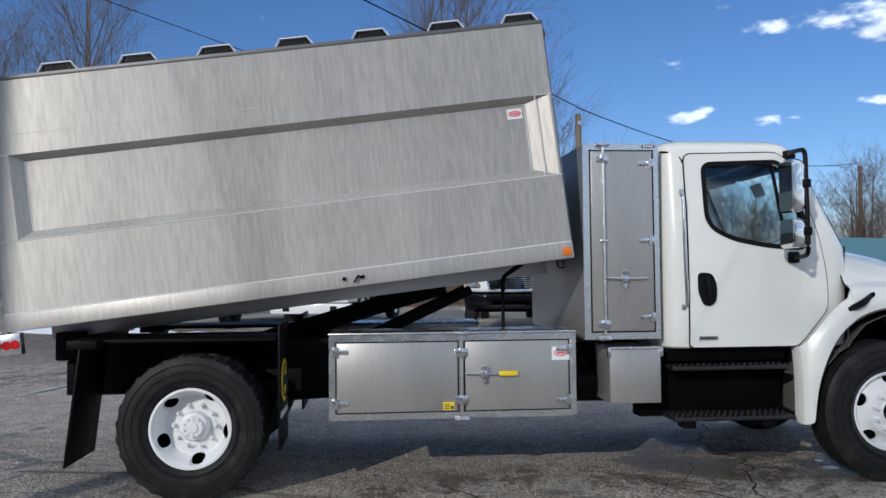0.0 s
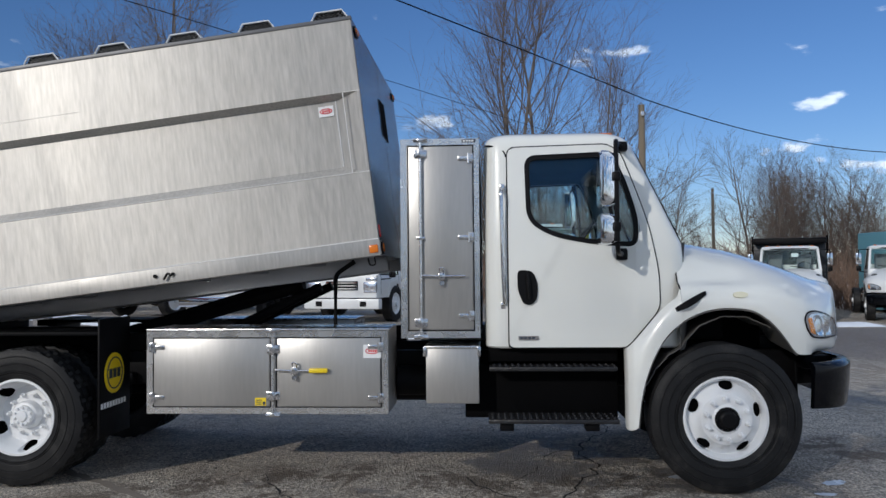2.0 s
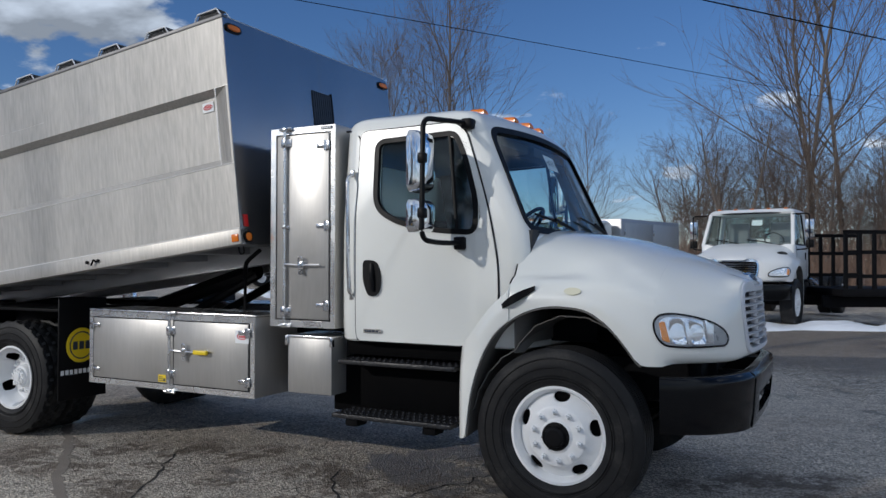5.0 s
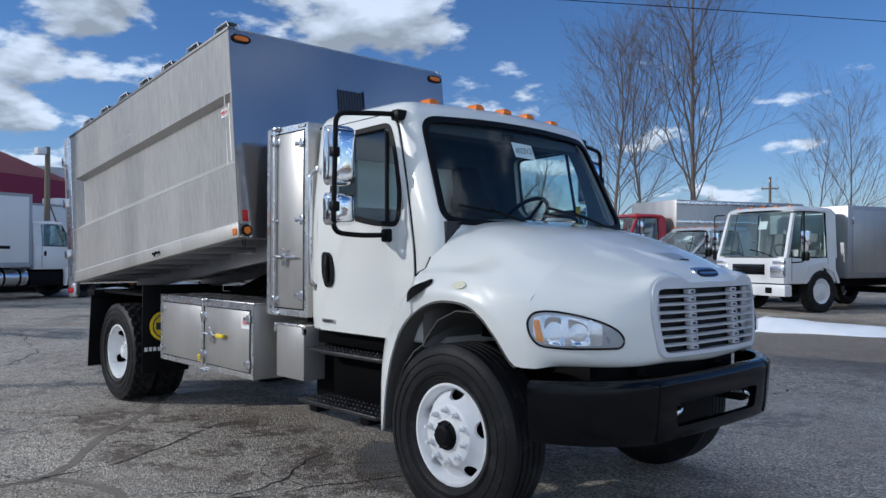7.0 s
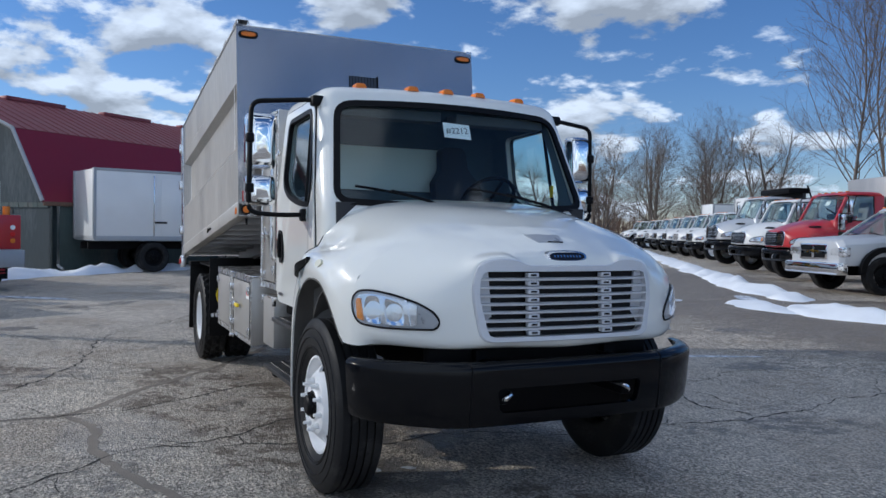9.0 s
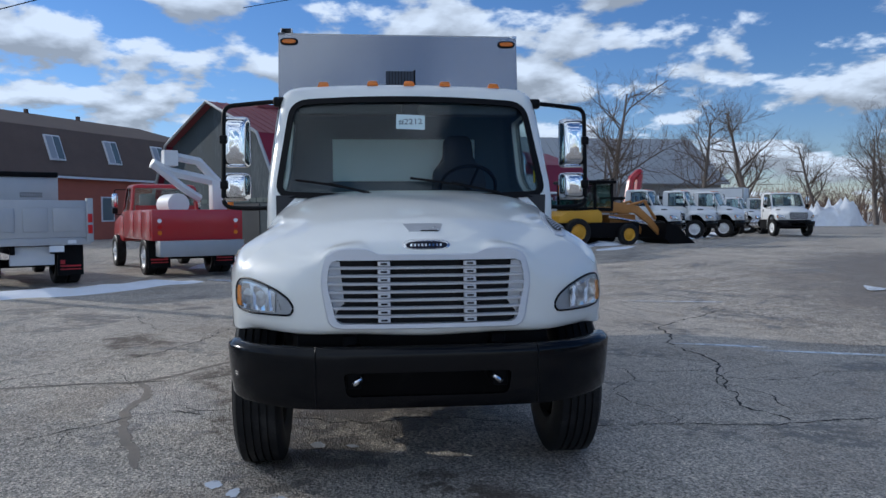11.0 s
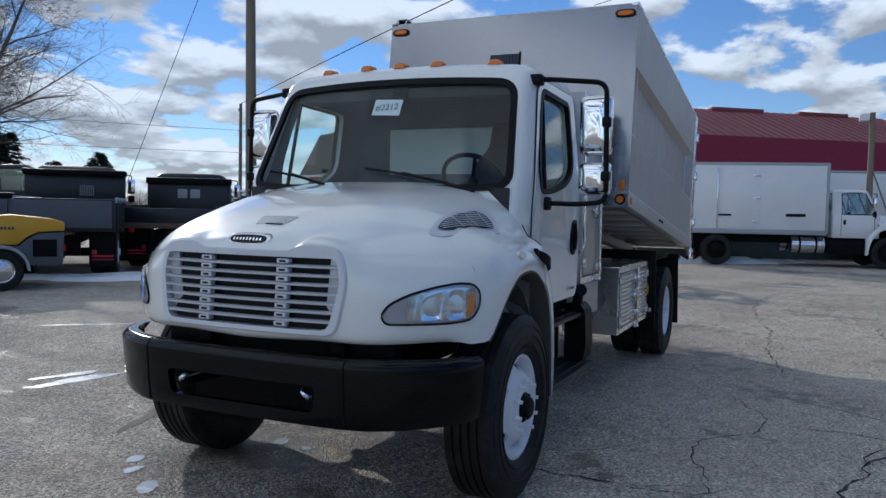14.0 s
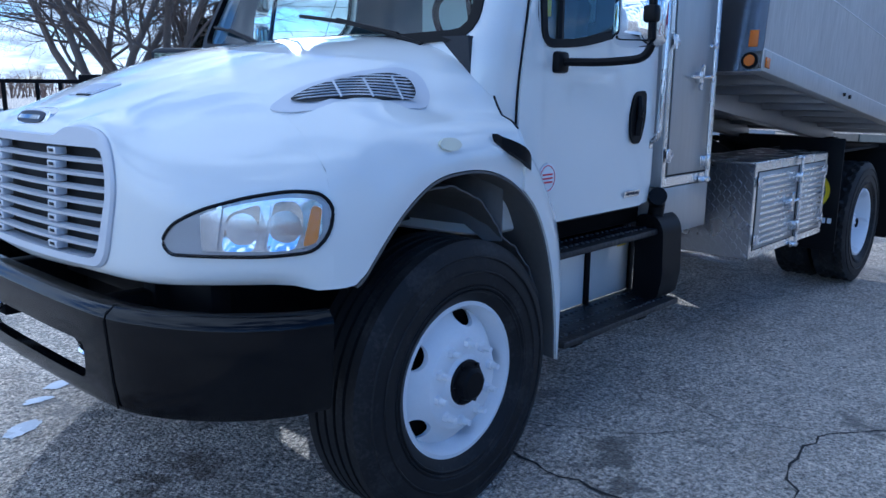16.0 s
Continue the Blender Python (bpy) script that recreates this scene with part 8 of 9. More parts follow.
    part("dashboard", alike(key, "dashboard", BG_TRIM, lambda: bevelled(boxed(xf - 0.50, xf - 0.03, -w + 0.08, w - 0.08, z_sill - 0.16, z_sill + 0.015), 0.03)), None, cb)
    part("steering_wheel", alike(key, "steering_wheel", PLASTIC, lambda: tube(bmesh.new(), [(xf - 0.52 + 0.12 * math.cos(i * math.tau / 20), w * 0.47 + 0.20 * math.sin(i * math.tau / 20), z_sill + 0.10 + 0.16 * math.cos(i * math.tau / 20)) for i in range(20)], 0.014, 5, True)), None, cb)
    shield = [(xf - 0.045, -w + 0.05, z_sill - 0.02), (xf - 0.045, w - 0.05, z_sill - 0.02), (x1 - 0.035, wr - 0.05, zr + 0.025), (x1 - 0.035, -wr + 0.05, zr + 0.025)]
    gl = part("windshield", alike(key, "windshield", BG_GLASS, lambda: pane(shield, 0.05)[0], 80), None, cb, "clear raked windshield")
    gl.visible_shadow = False
    part("windshield_rubber", alike(key, "windshield_rubber", PLASTIC, lambda: tube(bmesh.new(), pane(shield, 0.05)[1], 0.022, 6, True)), None, cb)
    for v0 in (-0.15, 0.55):
        g = lambda v, f: (xf - 0.02 - rake * f + 0.05 * (1 - (v / w) ** 2), v, z_sill + (zr - z_sill) * f)
        part("wiper", alike((key, v0), "wiper", PLASTIC, lambda: tube(bmesh.new(), [g(v0, 0.02), g(v0 - 0.25, 0.10), g(v0 - 0.55, 0.16)], 0.012, 5)), None, cb)
    for k in range(5):
        v = (k - 2) * w * 0.36
        part("roof_lamp", alike((key, k), "roof_lamp", AMBER, lambda: bevelled(boxed(x1 - 0.20, x1 - 0.10, v - 0.035, v + 0.035, z_top - 0.045, z_top + 0.012), 0.012)), None, cb)
    card = lambda: pane([(xf - 0.055 - rake * 0.62 + 0.05, 0.06, z_sill + 0.62 * (zr - z_sill)), (xf - 0.055 - rake * 0.62 + 0.05, 0.28, z_sill + 0.62 * (zr - z_sill)), (xf - 0.055 - rake * 0.80 + 0.05, 0.28, z_sill + 0.80 * (zr - z_sill)), (xf - 0.055 - rake * 0.80 + 0.05, 0.06, z_sill + 0.80 * (zr - z_sill))], 0, 0, 2)[0]
    part("stock_card", alike(key, "stock_card", PAPER, card), None, cb)
    return cb


def tow_frame(t, xf, xb, rail=0.75):
    for s_ in (-1, 1):
        part("frame_rail", boxed(xb, xf, s_ * 0.36, s_ * 0.45, rail, rail + 0.24, 0.01), BLACK, t)
    for s_ in (-1, 1):
        tk = part("fuel_tank", alike(s_, "fuel_tank", STEEL, lambda: cyl(bmesh.new(), (-3.95, s_ * 0.80, 0.72), (-2.95, s_ * 0.80, 0.72), 0.27, seg=20)), None, t, "polished round fuel tank")
        for xx in (-3.7, -3.2):
            part("strap", alike((s_, xx), "strap", BLACK, lambda: cyl(bmesh.new(), (xx - 0.03, s_ * 0.80, 0.72), (xx + 0.03, s_ * 0.80, 0.72), 0.276, seg=20)), None, tk)
        part("side_step", alike(s_, "side_step", BLACK, lambda: bevelled(boxed(-2.85, -1.75, s_ * 0.62, s_ * 0.98, 0.44, 0.90), 0.03)), None, t)


def conventional(x, y, fx, fy, paint, label, body="none", chrome=True, length=8.2, k=1.0, body_paint=None, rim="white", square=False, group="parked trucks"):
    """A bonneted truck."""
    t = thing("parked_truck", heading(x, y, fx, fy) @ Matrix.Scale(k, 4), label, "truck", group)
    def moved(bm):
        bmesh.ops.translate(bm, verts=bm.verts, vec=(-4.806, 0, 0))
        return bm

    def skin():
        bm = moved(hood_skin.copy())
        bmesh.ops.recalc_face_normals(bm, faces=bm.faces)
        bmesh.ops.solidify(bm, geom=bm.faces[:], thickness=0.012)
        return bm
    hd = part("hood", alike(0, "hood", paint, skin, 40), None, t, "sloping hood with fenders")
    gm_ = CHROME if chrome else GRILLE
    tall_ = pose(0.012, 0, -0.145) @ Matrix.Diagonal((1.0, 0.98, 1.15, 1.0)) if square else pose(0, 0, 0)
    gr = part("grille", alike(0, "grille", gm_, lambda: moved(grille_copy.copy())), None, hd, "bright upright grille", tall_)
    part("grille_dark", alike(0, "grille_dark", BLACK, lambda: moved(loft(bmesh.new(), [[(nose_x(*p) - 0.040, *p) for p in inner], [(nose_x(*p) - 0.046, *p) for p in inner]]))), None, gr)
    for i in range(6):
        z = 1.065 + 0.048 * i
        part("bar", alike(i, "bar", gm_, lambda: moved(loft(bmesh.new(), [[(nose_x(v, z) - 0.022, v, z - 0.012), (nose_x(v, z) + 0.004, v, z - 0.009), (nose_x(v, z) + 0.004, v, z + 0.009), (nose_x(v, z) - 0.022, v, z + 0.012)] for v in [-0.50 + 0.10 * j for j in range(11)]]))), None, gr)
    for s_ in (-1, 1):
        n_, o_ = (0.74, 0.67 * s_, 0), (4.45, s_ * 0.885, 1.145)
        lp_ = part("headlight", alike(s_, "headlight", LAMP_CLEAR, lambda: moved(shell(hood_tree, LAMP_SHAPE[s_], o_, n_, 0.008, 4, depth=0.012)), 60), None, hd, "clear headlight")
        part("frame", alike(s_, "frame", PLASTIC, lambda: moved(outline_tube(hood_tree, LAMP_SHAPE[s_], o_, n_, 0.010, 0.006))), None, lp_)
        part("turn_lens", alike(s_, "turn_lens", TURN_LENS, lambda: moved(shell(hood_tree, [(s_ * a_, b_) for a_, b_ in ((0.14, -0.06), (0.17, 0.06), (0.22, 0.05), (0.205, -0.05))], o_, n_, 0.014, 2, depth=0.01))), None, lp_)
        part("hood_vent", alike(s_, "hood_vent", PLASTIC, lambda: moved(shell(hood_tree, [(0.17 * math.cos(k_ * math.tau / 20), 0.05 * math.sin(k_ * math.tau / 20)) for k_ in range(20)], (4.02, s_ * 0.93, 1.56), (0.28, s_ * 0.90, 0.35), 0.010, 3, depth=0.012))), None, hd)

        def liner():
            bm = bmesh.new()
            rows = []
            for i in range(30):
                x_ = 3.152 + (4.235 - 3.152) * (0.5 - 0.5 * math.cos(math.pi * i / 29))
                rows.append([(x_, s_ * (W(x_) - 0.002), B(x_) - 0.004), (x_, s_ * 0.80, B(x_) + 0.03), (x_, s_ * 0.62, B(x_) + 0.05)])
            loft(bm, rows, False, (False, False))
            bmesh.ops.solidify(bm, geom=bm.faces[:], thickness=0.008)
            return moved(bm)
        part("wheel_arch", alike(s_, "wheel_arch", LINER, liner), None, hd)
    part("engine", boxed(-1.45, -0.45, -0.55, 0.55, 0.62, 1.35, 0.02), SHADE_BLACK, t)
    part("bumper", alike(0, "bumper", STEEL if chrome and not square and k < 1.0 else BUMPER, lambda: moved(bumper_copy.copy())), None, t, "front bumper")
    cab_block(t, -1.30, -2.74, 0.97, 1.74, 2.55, 1.0, paint, 0.36)
    tow_frame(t, -0.3, -length)
    for s_ in (-1, 1):
        bg_wheel(t, -1.06, s_ * 1.0, WR, rim)
        bg_wheel(t, -length + 1.9, s_ * 1.04, WR, rim)
        part("inner_tyre", bg_tyre, None, t, at=pose(-length + 1.9, s_ * 0.72, WR))
    part("axle", cyl(bmesh.new(), (-1.05, -0.95, WR), (-1.05, 0.95, WR), 0.07, seg=10), BLACK, t)
    part("axle", cyl(bmesh.new(), (-length + 1.9, -0.95, WR), (-length + 1.9, 0.95, WR), 0.10, seg=10), BLACK, t)
    truck_body(t, body, -2.95, -length, body_paint or paint)
    return t


def truck_body(t, body, x1, x0, paint, w=1.18):
    if body == "box":
        b = part("box_body", boxed(x0, x1, -w, w, 1.10, 3.35, 0.03), paint, t, "plain white box body")
        part("floor_rail", boxed(x0, x1, -w - 0.006, w + 0.006, 1.04, 1.20, 0.01), GREY_METAL, b)
        for s_ in (-1, 1):
            for xx in (x0, x1):
                part("corner_post", boxed(xx - 0.05, xx + 0.05, s_ * (w - 0.10), s_ * (w + 0.012), 1.10, 3.36, 0.01), GREY_METAL, b)
            part("top_rail", boxed(x0, x1, s_ * (w - 0.05), s_ * (w + 0.012), 3.28, 3.37, 0.01), GREY_METAL, b)
    elif body == "dump":
        rings = [rrect(x0, x1, w - 0.06, 1.05, 0.04), rrect(x0, x1, w, 1.25, 0.04), rrect(x0, x1, w, 1.95, 0.04)]
        b = part("dump_body", loft(bmesh.new(), rings), paint, t, "ribbed dump body")
        for k in range(9):
            xx = x0 + 0.2 + (x1 - x0 - 0.4) * k / 8
            for s_ in (-1, 1):
                part("rib", boxed(xx - 0.04, xx + 0.04, s_ * w, s_ * (w + 0.05), 1.2, 1.9, 0.01), paint, b)
        hb = part("headboard", boxed(x1 - 0.10, x1 + 0.02, -w, w, 1.9, 2.68, 0.02), paint, b)
        part("tarp_roll", bevelled(boxed(x1 - 0.25, x1 + 0.55, -w - 0.02, w + 0.02, 2.66, 2.86), 0.05), BLACK, b, "rolled black tarpaulin")
        for s_ in (-1, 1):
            bm = bmesh.new()
            tube(bm, bend([(x1 - 1.6, s_ * (w + 0.06), 1.7), (x1 - 0.3, s_ * (w + 0.06), 2.4), (x1 - 0.1, s_ * (w + 0.06), 2.95)], 0.1), 0.03, 6)
            part("tarp_arm", bm, BLACK, b)
    elif body == "stake":
        b = part("flat_bed", boxed(x0, x1, -w, w, 1.02, 1.18, 0.02), BLACK, t, "black flat bed")
        for k in range(9):
            xx = x0 + 0.1 + (x1 - x0 - 0.2) * k / 8
            for s_ in (-1, 1):
                part("stake", boxed(xx - 0.03, xx + 0.03, s_ * w, s_ * (w - 0.05), 1.18, 2.35, 0.006), BLACK, b)
        for s_ in (-1, 1):
            for z in (1.5, 1.85, 2.25):
                part("rail", boxed(x0, x1, s_ * (w - 0.01), s_ * (w + 0.02), z - 0.07, z + 0.07, 0.006), BLACK, b)
    elif body == "chip":
        b = part("chip_box", boxed(x0, x1, -w, w, 1.15, 3.0, 0.02), ALU, t, "aluminium chip box")
        for s_ in (-1, 1):
            for z in (1.7, 2.3, 2.9):
                part("rib", boxed(x0, x1, s_ * w, s_ * (w + 0.03), z - 0.05, z + 0.05, 0.006), ALU_TRIM, b)
    elif body == "service":
        b = part("service_body", boxed(x0, x1, -w, w, 0.95, 2.35, 0.02), ALU, t, "aluminium service body")
        for s_ in (-1, 1):
            for k in range(3):
                a0 = x0 + 0.1 + (x1 - x0 - 0.2) * k / 3
                d = part("door", boxed(a0 + 0.03, a0 + (x1 - x0 - 0.2) / 3 - 0.03, s_ * w, s_ * (w + 0.012), 1.05, 2.25, 0.005), ALU, b)
                part("latch", boxed(a0 + 0.10, a0 + 0.22, s_ * (w + 0.01), s_ * (w + 0.03), 1.60, 1.66, 0.004), STEEL, d)


F1 = (-0.26, -0.97)
R1 = "parked trucks in the row"
conventional(3.1, 18.3, -0.15, -0.99, TRUCK_WHITE, "white bonneted truck with chrome grille beside snow", "none", True, group=R1)
conventional(8.6, 27.7, -0.30, -0.95, TRUCK_WHITE, "white bonneted truck with black stake bed beside snow", "stake", True, group=R1)
conventional(11.9, 26.2, -0.35, -0.94, TRUCK_WHITE, "white dump truck with square grille and rolled tarp", "dump", True, square=True, body_paint=TRUCK_BLACK, group=R1)
conventional(15.4, 25.8, -0.35, -0.94, TRUCK_WHITE, "white bonneted truck with black bumper beside snow", "none", False, group=R1)
fb = thing("flat_bed_trailer", heading(8.9, 22.6, -0.88, -0.47), "black flat bed with stake rack and white wheels", "trailer", R1)
part("deck", boxed(0, 4.8, -1.15, 1.15, 0.98, 1.14, 0.02), BLACK, fb)
for v_ in (-1.0, 1.0):
    bg_wheel(fb, 1.75, v_, WR, "white")
    part("frame_rail", boxed(0.1, 4.9, v_ * 0.42, v_ * 0.5, 0.72, 0.98, 0.01), BLACK, fb)
for k in range(6):
    for v_ in (-1.12, 1.12):
        part("stake", boxed(3.2 + 0.3 * k, 3.27 + 0.3 * k, v_ - 0.03, v_ + 0.03, 1.14, 2.35), BLACK, fb)
for v_ in (-1.12, 1.12):
    for z in (1.4, 1.9, 2.32):
        part("rail", boxed(3.2, 4.78, v_ - 0.02, v_ + 0.02, z - 0.04, z + 0.04), BLACK, fb)
part("tail_marker", boxed(-0.03, 0.06, -1.15, -0.85, 1.0, 1.12), RED_LENS, fb)
tb = solo("shipping_container", bevelled(boxed(-3.5, 3.5, -1.2, 1.2, 0.1, 3.2), 0.03), TEAL, "teal box container behind the parked trucks", "container", at=heading(21.0, 33.0, 1, 0.25))
conventional(-9.2, 23.4, -0.36, -0.93, TRUCK_RED, "red bonneted truck with aluminium chip box", "chip", True, k=1.06, group=R1)
conventional(-13.6, 26.4, -0.36, -0.93, TRUCK_WHITE, "white bonneted truck with chrome grille in the row", "none", True, k=1.06, group=R1)
conventional(-18.6, 29.9, -0.40, -0.92, TRUCK_SILVER, "silver dump truck with tall chrome grille and tarp", "dump", True, k=1.2, square=True, body_paint=TRUCK_BLACK, group=R1)
for i, (x, y, k, body, ch) in enumerate(((-24.5, 34.0, 1.0, "box", True), (-28.5, 36.6, 1.0, "none", False), (-33, 39.6, 1.0, "box", True), (-38, 43, 1.0, "stake", True), (-43, 46.4, 1.0, "none", False), (-49, 50, 1.0, "none", True), (-56, 54, 1.0, "none", False))):
    conventional(x, y, -0.42, -0.91, TRUCK_WHITE, "white parked truck far down the row", body, ch, k=k, group=R1)


def cabover(x, y, fx, fy):
    t = thing("cabover_truck", heading(x, y, fx, fy) @ Matrix.Scale(1.10, 4), "white cab-over truck with aluminium service body", "truck", R1)
    cab_block(t, 0.0, -1.62, 0.62, 1.18, 2.26, 0.93, TRUCK_WHITE, 0.30, 0.94)
    part("front_panel", bevelled(boxed(-0.08, 0.03, -0.90, 0.90, 0.62, 1.16), 0.03), TRUCK_WHITE, t)
    gr = part("grille", bevelled(boxed(0.02, 0.05, -0.42, 0.42, 0.80, 1.02), 0.01), BLACK, t)
    for z in (0.84, 0.91, 0.98):
        part("bar", boxed(0.045, 0.06, -0.40, 0.40, z - 0.016, z + 0.016), CHROME, gr)
    for s_ in (-1, 1):
        part("headlight", bevelled(boxed(-0.05, 0.05, s_ * 0.56, s_ * 0.90, 0.74, 1.0), 0.03), LAMP_CLEAR, t)
        part("turn_lamp", boxed(-0.06, 0.04, s_ * 0.62, s_ * 0.90, 1.02, 1.10, 0.01), LAMP_CLEAR, t)
        part("wheel_flare", prism(bmesh.new(), [(-1.60, 0.62), (-1.46, 0.87), (-1.1, 0.96), (-0.74, 0.87), (-0.61, 0.62), (-0.52, 0.62), (-0.69, 0.98), (-1.1, 1.07), (-1.51, 0.98), (-1.69, 0.62)], "y", s_ * 0.86, s_ * 0.95), TRUCK_WHITE, t)
        bg_wheel(t, -1.1, s_ * 0.85, 0.45, "white")
        bg_wheel(t, -4.4, s_ * 0.88, 0.45, "white")
    part("bumper", bevelled(boxed(-0.12, 0.10, -0.98, 0.98, 0.36, 0.60), 0.03), TRUCK_WHITE, t, "white bumper with fog lamps")
    for s_ in (-1, 1):
        part("fog_lamp", boxed(0.09, 0.11, s_ * 0.50, s_ * 0.66, 0.42, 0.54), PLASTIC, t)
    for s_ in (-1, 1):
        part("frame_rail", boxed(-5.6, -0.3, s_ * 0.34, s_ * 0.42, 0.52, 0.72), BLACK, t)
    part("axle", cyl(bmesh.new(), (-1.1, -0.8, 0.4), (-1.1, 0.8, 0.4), 0.06, seg=10), BLACK, t)
    part("axle", cyl(bmesh.new(), (-4.4, -0.8, 0.4), (-4.4, 0.8, 0.4), 0.08, seg=10), BLACK, t)
    b = part("service_body", boxed(-5.0, -1.85, -1.02, 1.02, 0.72, 2.30, 0.02), ALU_UNDER, t, "aluminium service body")
    for s_ in (-1, 1):
        for a0, a1 in ((-4.9, -3.5), (-3.4, -2.0)):
            d = part("door", boxed(a0, a1, s_ * 1.02, s_ * 1.032, 0.85, 2.2, 0.005), ALU, b)
            part("latch", boxed(a0 + 0.1, a0 + 0.28, s_ * 1.03, s_ * 1.05, 1.45, 1.52, 0.004), STEEL, d)
            part("hinge", boxed(a1 - 0.02, a1 + 0.03, s_ * 1.02, s_ * 1.045, 1.9, 2.05, 0.004), STEEL, d)
    return t


cabover(-1.75, 20.45, *F1)


def pickup(x, y, fx, fy, paint, label):
    t = thing("pickup_truck", heading(x, y, fx, fy) @ Matrix.Scale(1.10, 4), label, "pickup", R1)
    rows = []
    for xx, zt, w in ((0.0, 1.12, 0.86), (-0.10, 1.18, 0.94), (-0.9, 1.24, 0.98), (-1.35, 1.27, 0.98)):
        rows.append([(xx, -w, 0.62), (xx, -w, zt - 0.12), (xx, -w * 0.86, zt), (xx, 0, zt + 0.03), (xx, w * 0.86, zt), (xx, w, zt - 0.12), (xx, w, 0.62)])
    part("hood", bevelled(loft(bmesh.new(), rows), 0.02), paint, t)
    cab_block(t, -1.20, -3.3, 0.62, 1.25, 1.93, 0.98, paint, 0.86, 0.80)
    b = part("cargo_bed", boxed(-5.7, -3.32, -0.98, 0.98, 0.62, 1.30, 0.03), paint, t)
    gr = part("grille", bevelled(boxed(-0.06, 0.04, -0.50, 0.50, 0.72, 1.08), 0.03), CHROME, t, "chrome crosshair grille")
    for a in ((-0.44, -0.05, 0.93, 1.04), (0.05, 0.44, 0.93, 1.04), (-0.44, -0.05, 0.77, 0.87), (0.05, 0.44, 0.77, 0.87)):
        part("mesh", boxed(0.035, 0.045, a[0], a[1], a[2], a[3]), BLACK, gr)
    for s_ in (-1, 1):
        part("headlight", bevelled(boxed(-0.22, 0.0, s_ * 0.54, s_ * 0.95, 0.80, 1.02), 0.03), LAMP_CLEAR, t)
        for xx in (-0.95, -4.6):
            out = [(xx + 0.58 * math.cos(a), 0.45 + 0.58 * math.sin(a)) for a in [math.pi * k / 12 for k in range(13)]] + [(xx + 0.46 * math.cos(a), 0.45 + 0.46 * math.sin(a)) for a in [math.pi * (12 - k) / 12 for k in range(13)]]
            part("wheel_flare", prism(bmesh.new(), out, "y", s_ * 0.94, s_ * 1.06), PLASTIC, t)
            bg_wheel(t, xx, s_ * 0.93, 0.41, "dark")
    part("bumper", bevelled(boxed(-0.15, 0.12, -0.97, 0.97, 0.42, 0.68), 0.04), CHROME, t, "chrome bumper")
    part("chassis", boxed(-5.5, -0.3, -0.5, 0.5, 0.40, 0.64), BLACK, t)
    return t


pickup(-5.2, 20.45, -0.30, -0.95, TRUCK_SILVER, "silver-grey pickup with black wheel flares and chrome bumper")

# the long box truck by the barn
bt = conventional(-22.1, 12.3, -0.25, 0.97, TRUCK_WHITE, "white box truck with side door parked by the barn", "box", False, length=8.2, rim="dark", group="trucks by the barn")
for s_ in (1, -1):
    d = part("side_door", boxed(-6.1, -5.0, s_ * 1.18, s_ * 1.195, 1.25, 3.1, 0.006), TRUCK_WHITE, bt, "side door with lock bar")
    for z in (1.45, 2.2, 2.95):
        part("hinge", boxed(-5.22, -5.02, s_ * 1.19, s_ * 1.215, z - 0.03, z + 0.03, 0.004), STEEL, d)
    part("lock_bar", boxed(-6.36, -6.32, s_ * 1.19, s_ * 1.22, 1.2, 3.2, 0.004), STEEL, d)
    part("door_bar", boxed(-6.3, -5.9, s_ * 1.19, s_ * 1.215, 1.62, 1.68, 0.004), BLACK, d)
    part("vent_slot", boxed(-4.2, -3.6, s_ * 1.18, s_ * 1.19, 1.62, 1.72), PLASTIC, bt)
bx = conventional(-28.5, 16.6, -0.37, 0.93, TRUCK_WHITE, "white box truck behind the lamp post", "box", False, length=8.5, k=0.95, rim="dark", group="trucks by the barn")
part("roof_fan", bevelled(boxed(-5.0, -4.0, -0.5, 0.5, 3.35, 3.7), 0.05), HUSE_WHITE, bx)
for i, (x, y, fx_, fy_, k) in enumerate(((-29.0, 22.2, 0.55, 0.83, 1.0), (-30.9, 24.9, 0.55, 0.83, 1.0), (-32.7, 27.4, 0.60, 0.80, 1.0), (-39.8, 32.2, 0.60, 0.80, 0.92), (-42.5, 35.2, 0.60, 0.80, 0.92), (-32.3, 30.2, 0.99, -0.05, 0.98))):
    conventional(x, y, fx_, fy_, TRUCK_WHITE, "white parked truck before the grey building", ("none", "none", "stake", "none", "box", "none")[i], i % 2 == 0, k=k, group="trucks by the grey building")
lp = thing("lamp_post", pose(-23.3, 11.1, 0), "wooden lamp post with a small flood lamp", "lamp post")
part("post", cyl(bmesh.new(), (0, 0, -0.1), (0, 0, 5.3), 0.12, 0.09, 12), POLE, lp)
part("lamp_head", bevelled(boxed(-0.12, 0.30, -0.42, -0.10, 5.0, 5.25), 0.04), HUSE_WHITE, lp)
bm = bmesh.new()
tube(bm, [(0, 0.1, 3.2), (0.05, 0.55, 1.9)], 0.03, 6)
part("brace", bm, POLE, lp)


ARM_ORANGE = material("weathered_orange_paint", (0.42, 0.19, 0.045), 0.6, 0.0, 0.2, 0.1, 4.0, second=(0.12, 0.07, 0.04), amount=0.4)
PALE_GLASS = glass_material("machine_glass", (0.62, 0.74, 0.72))


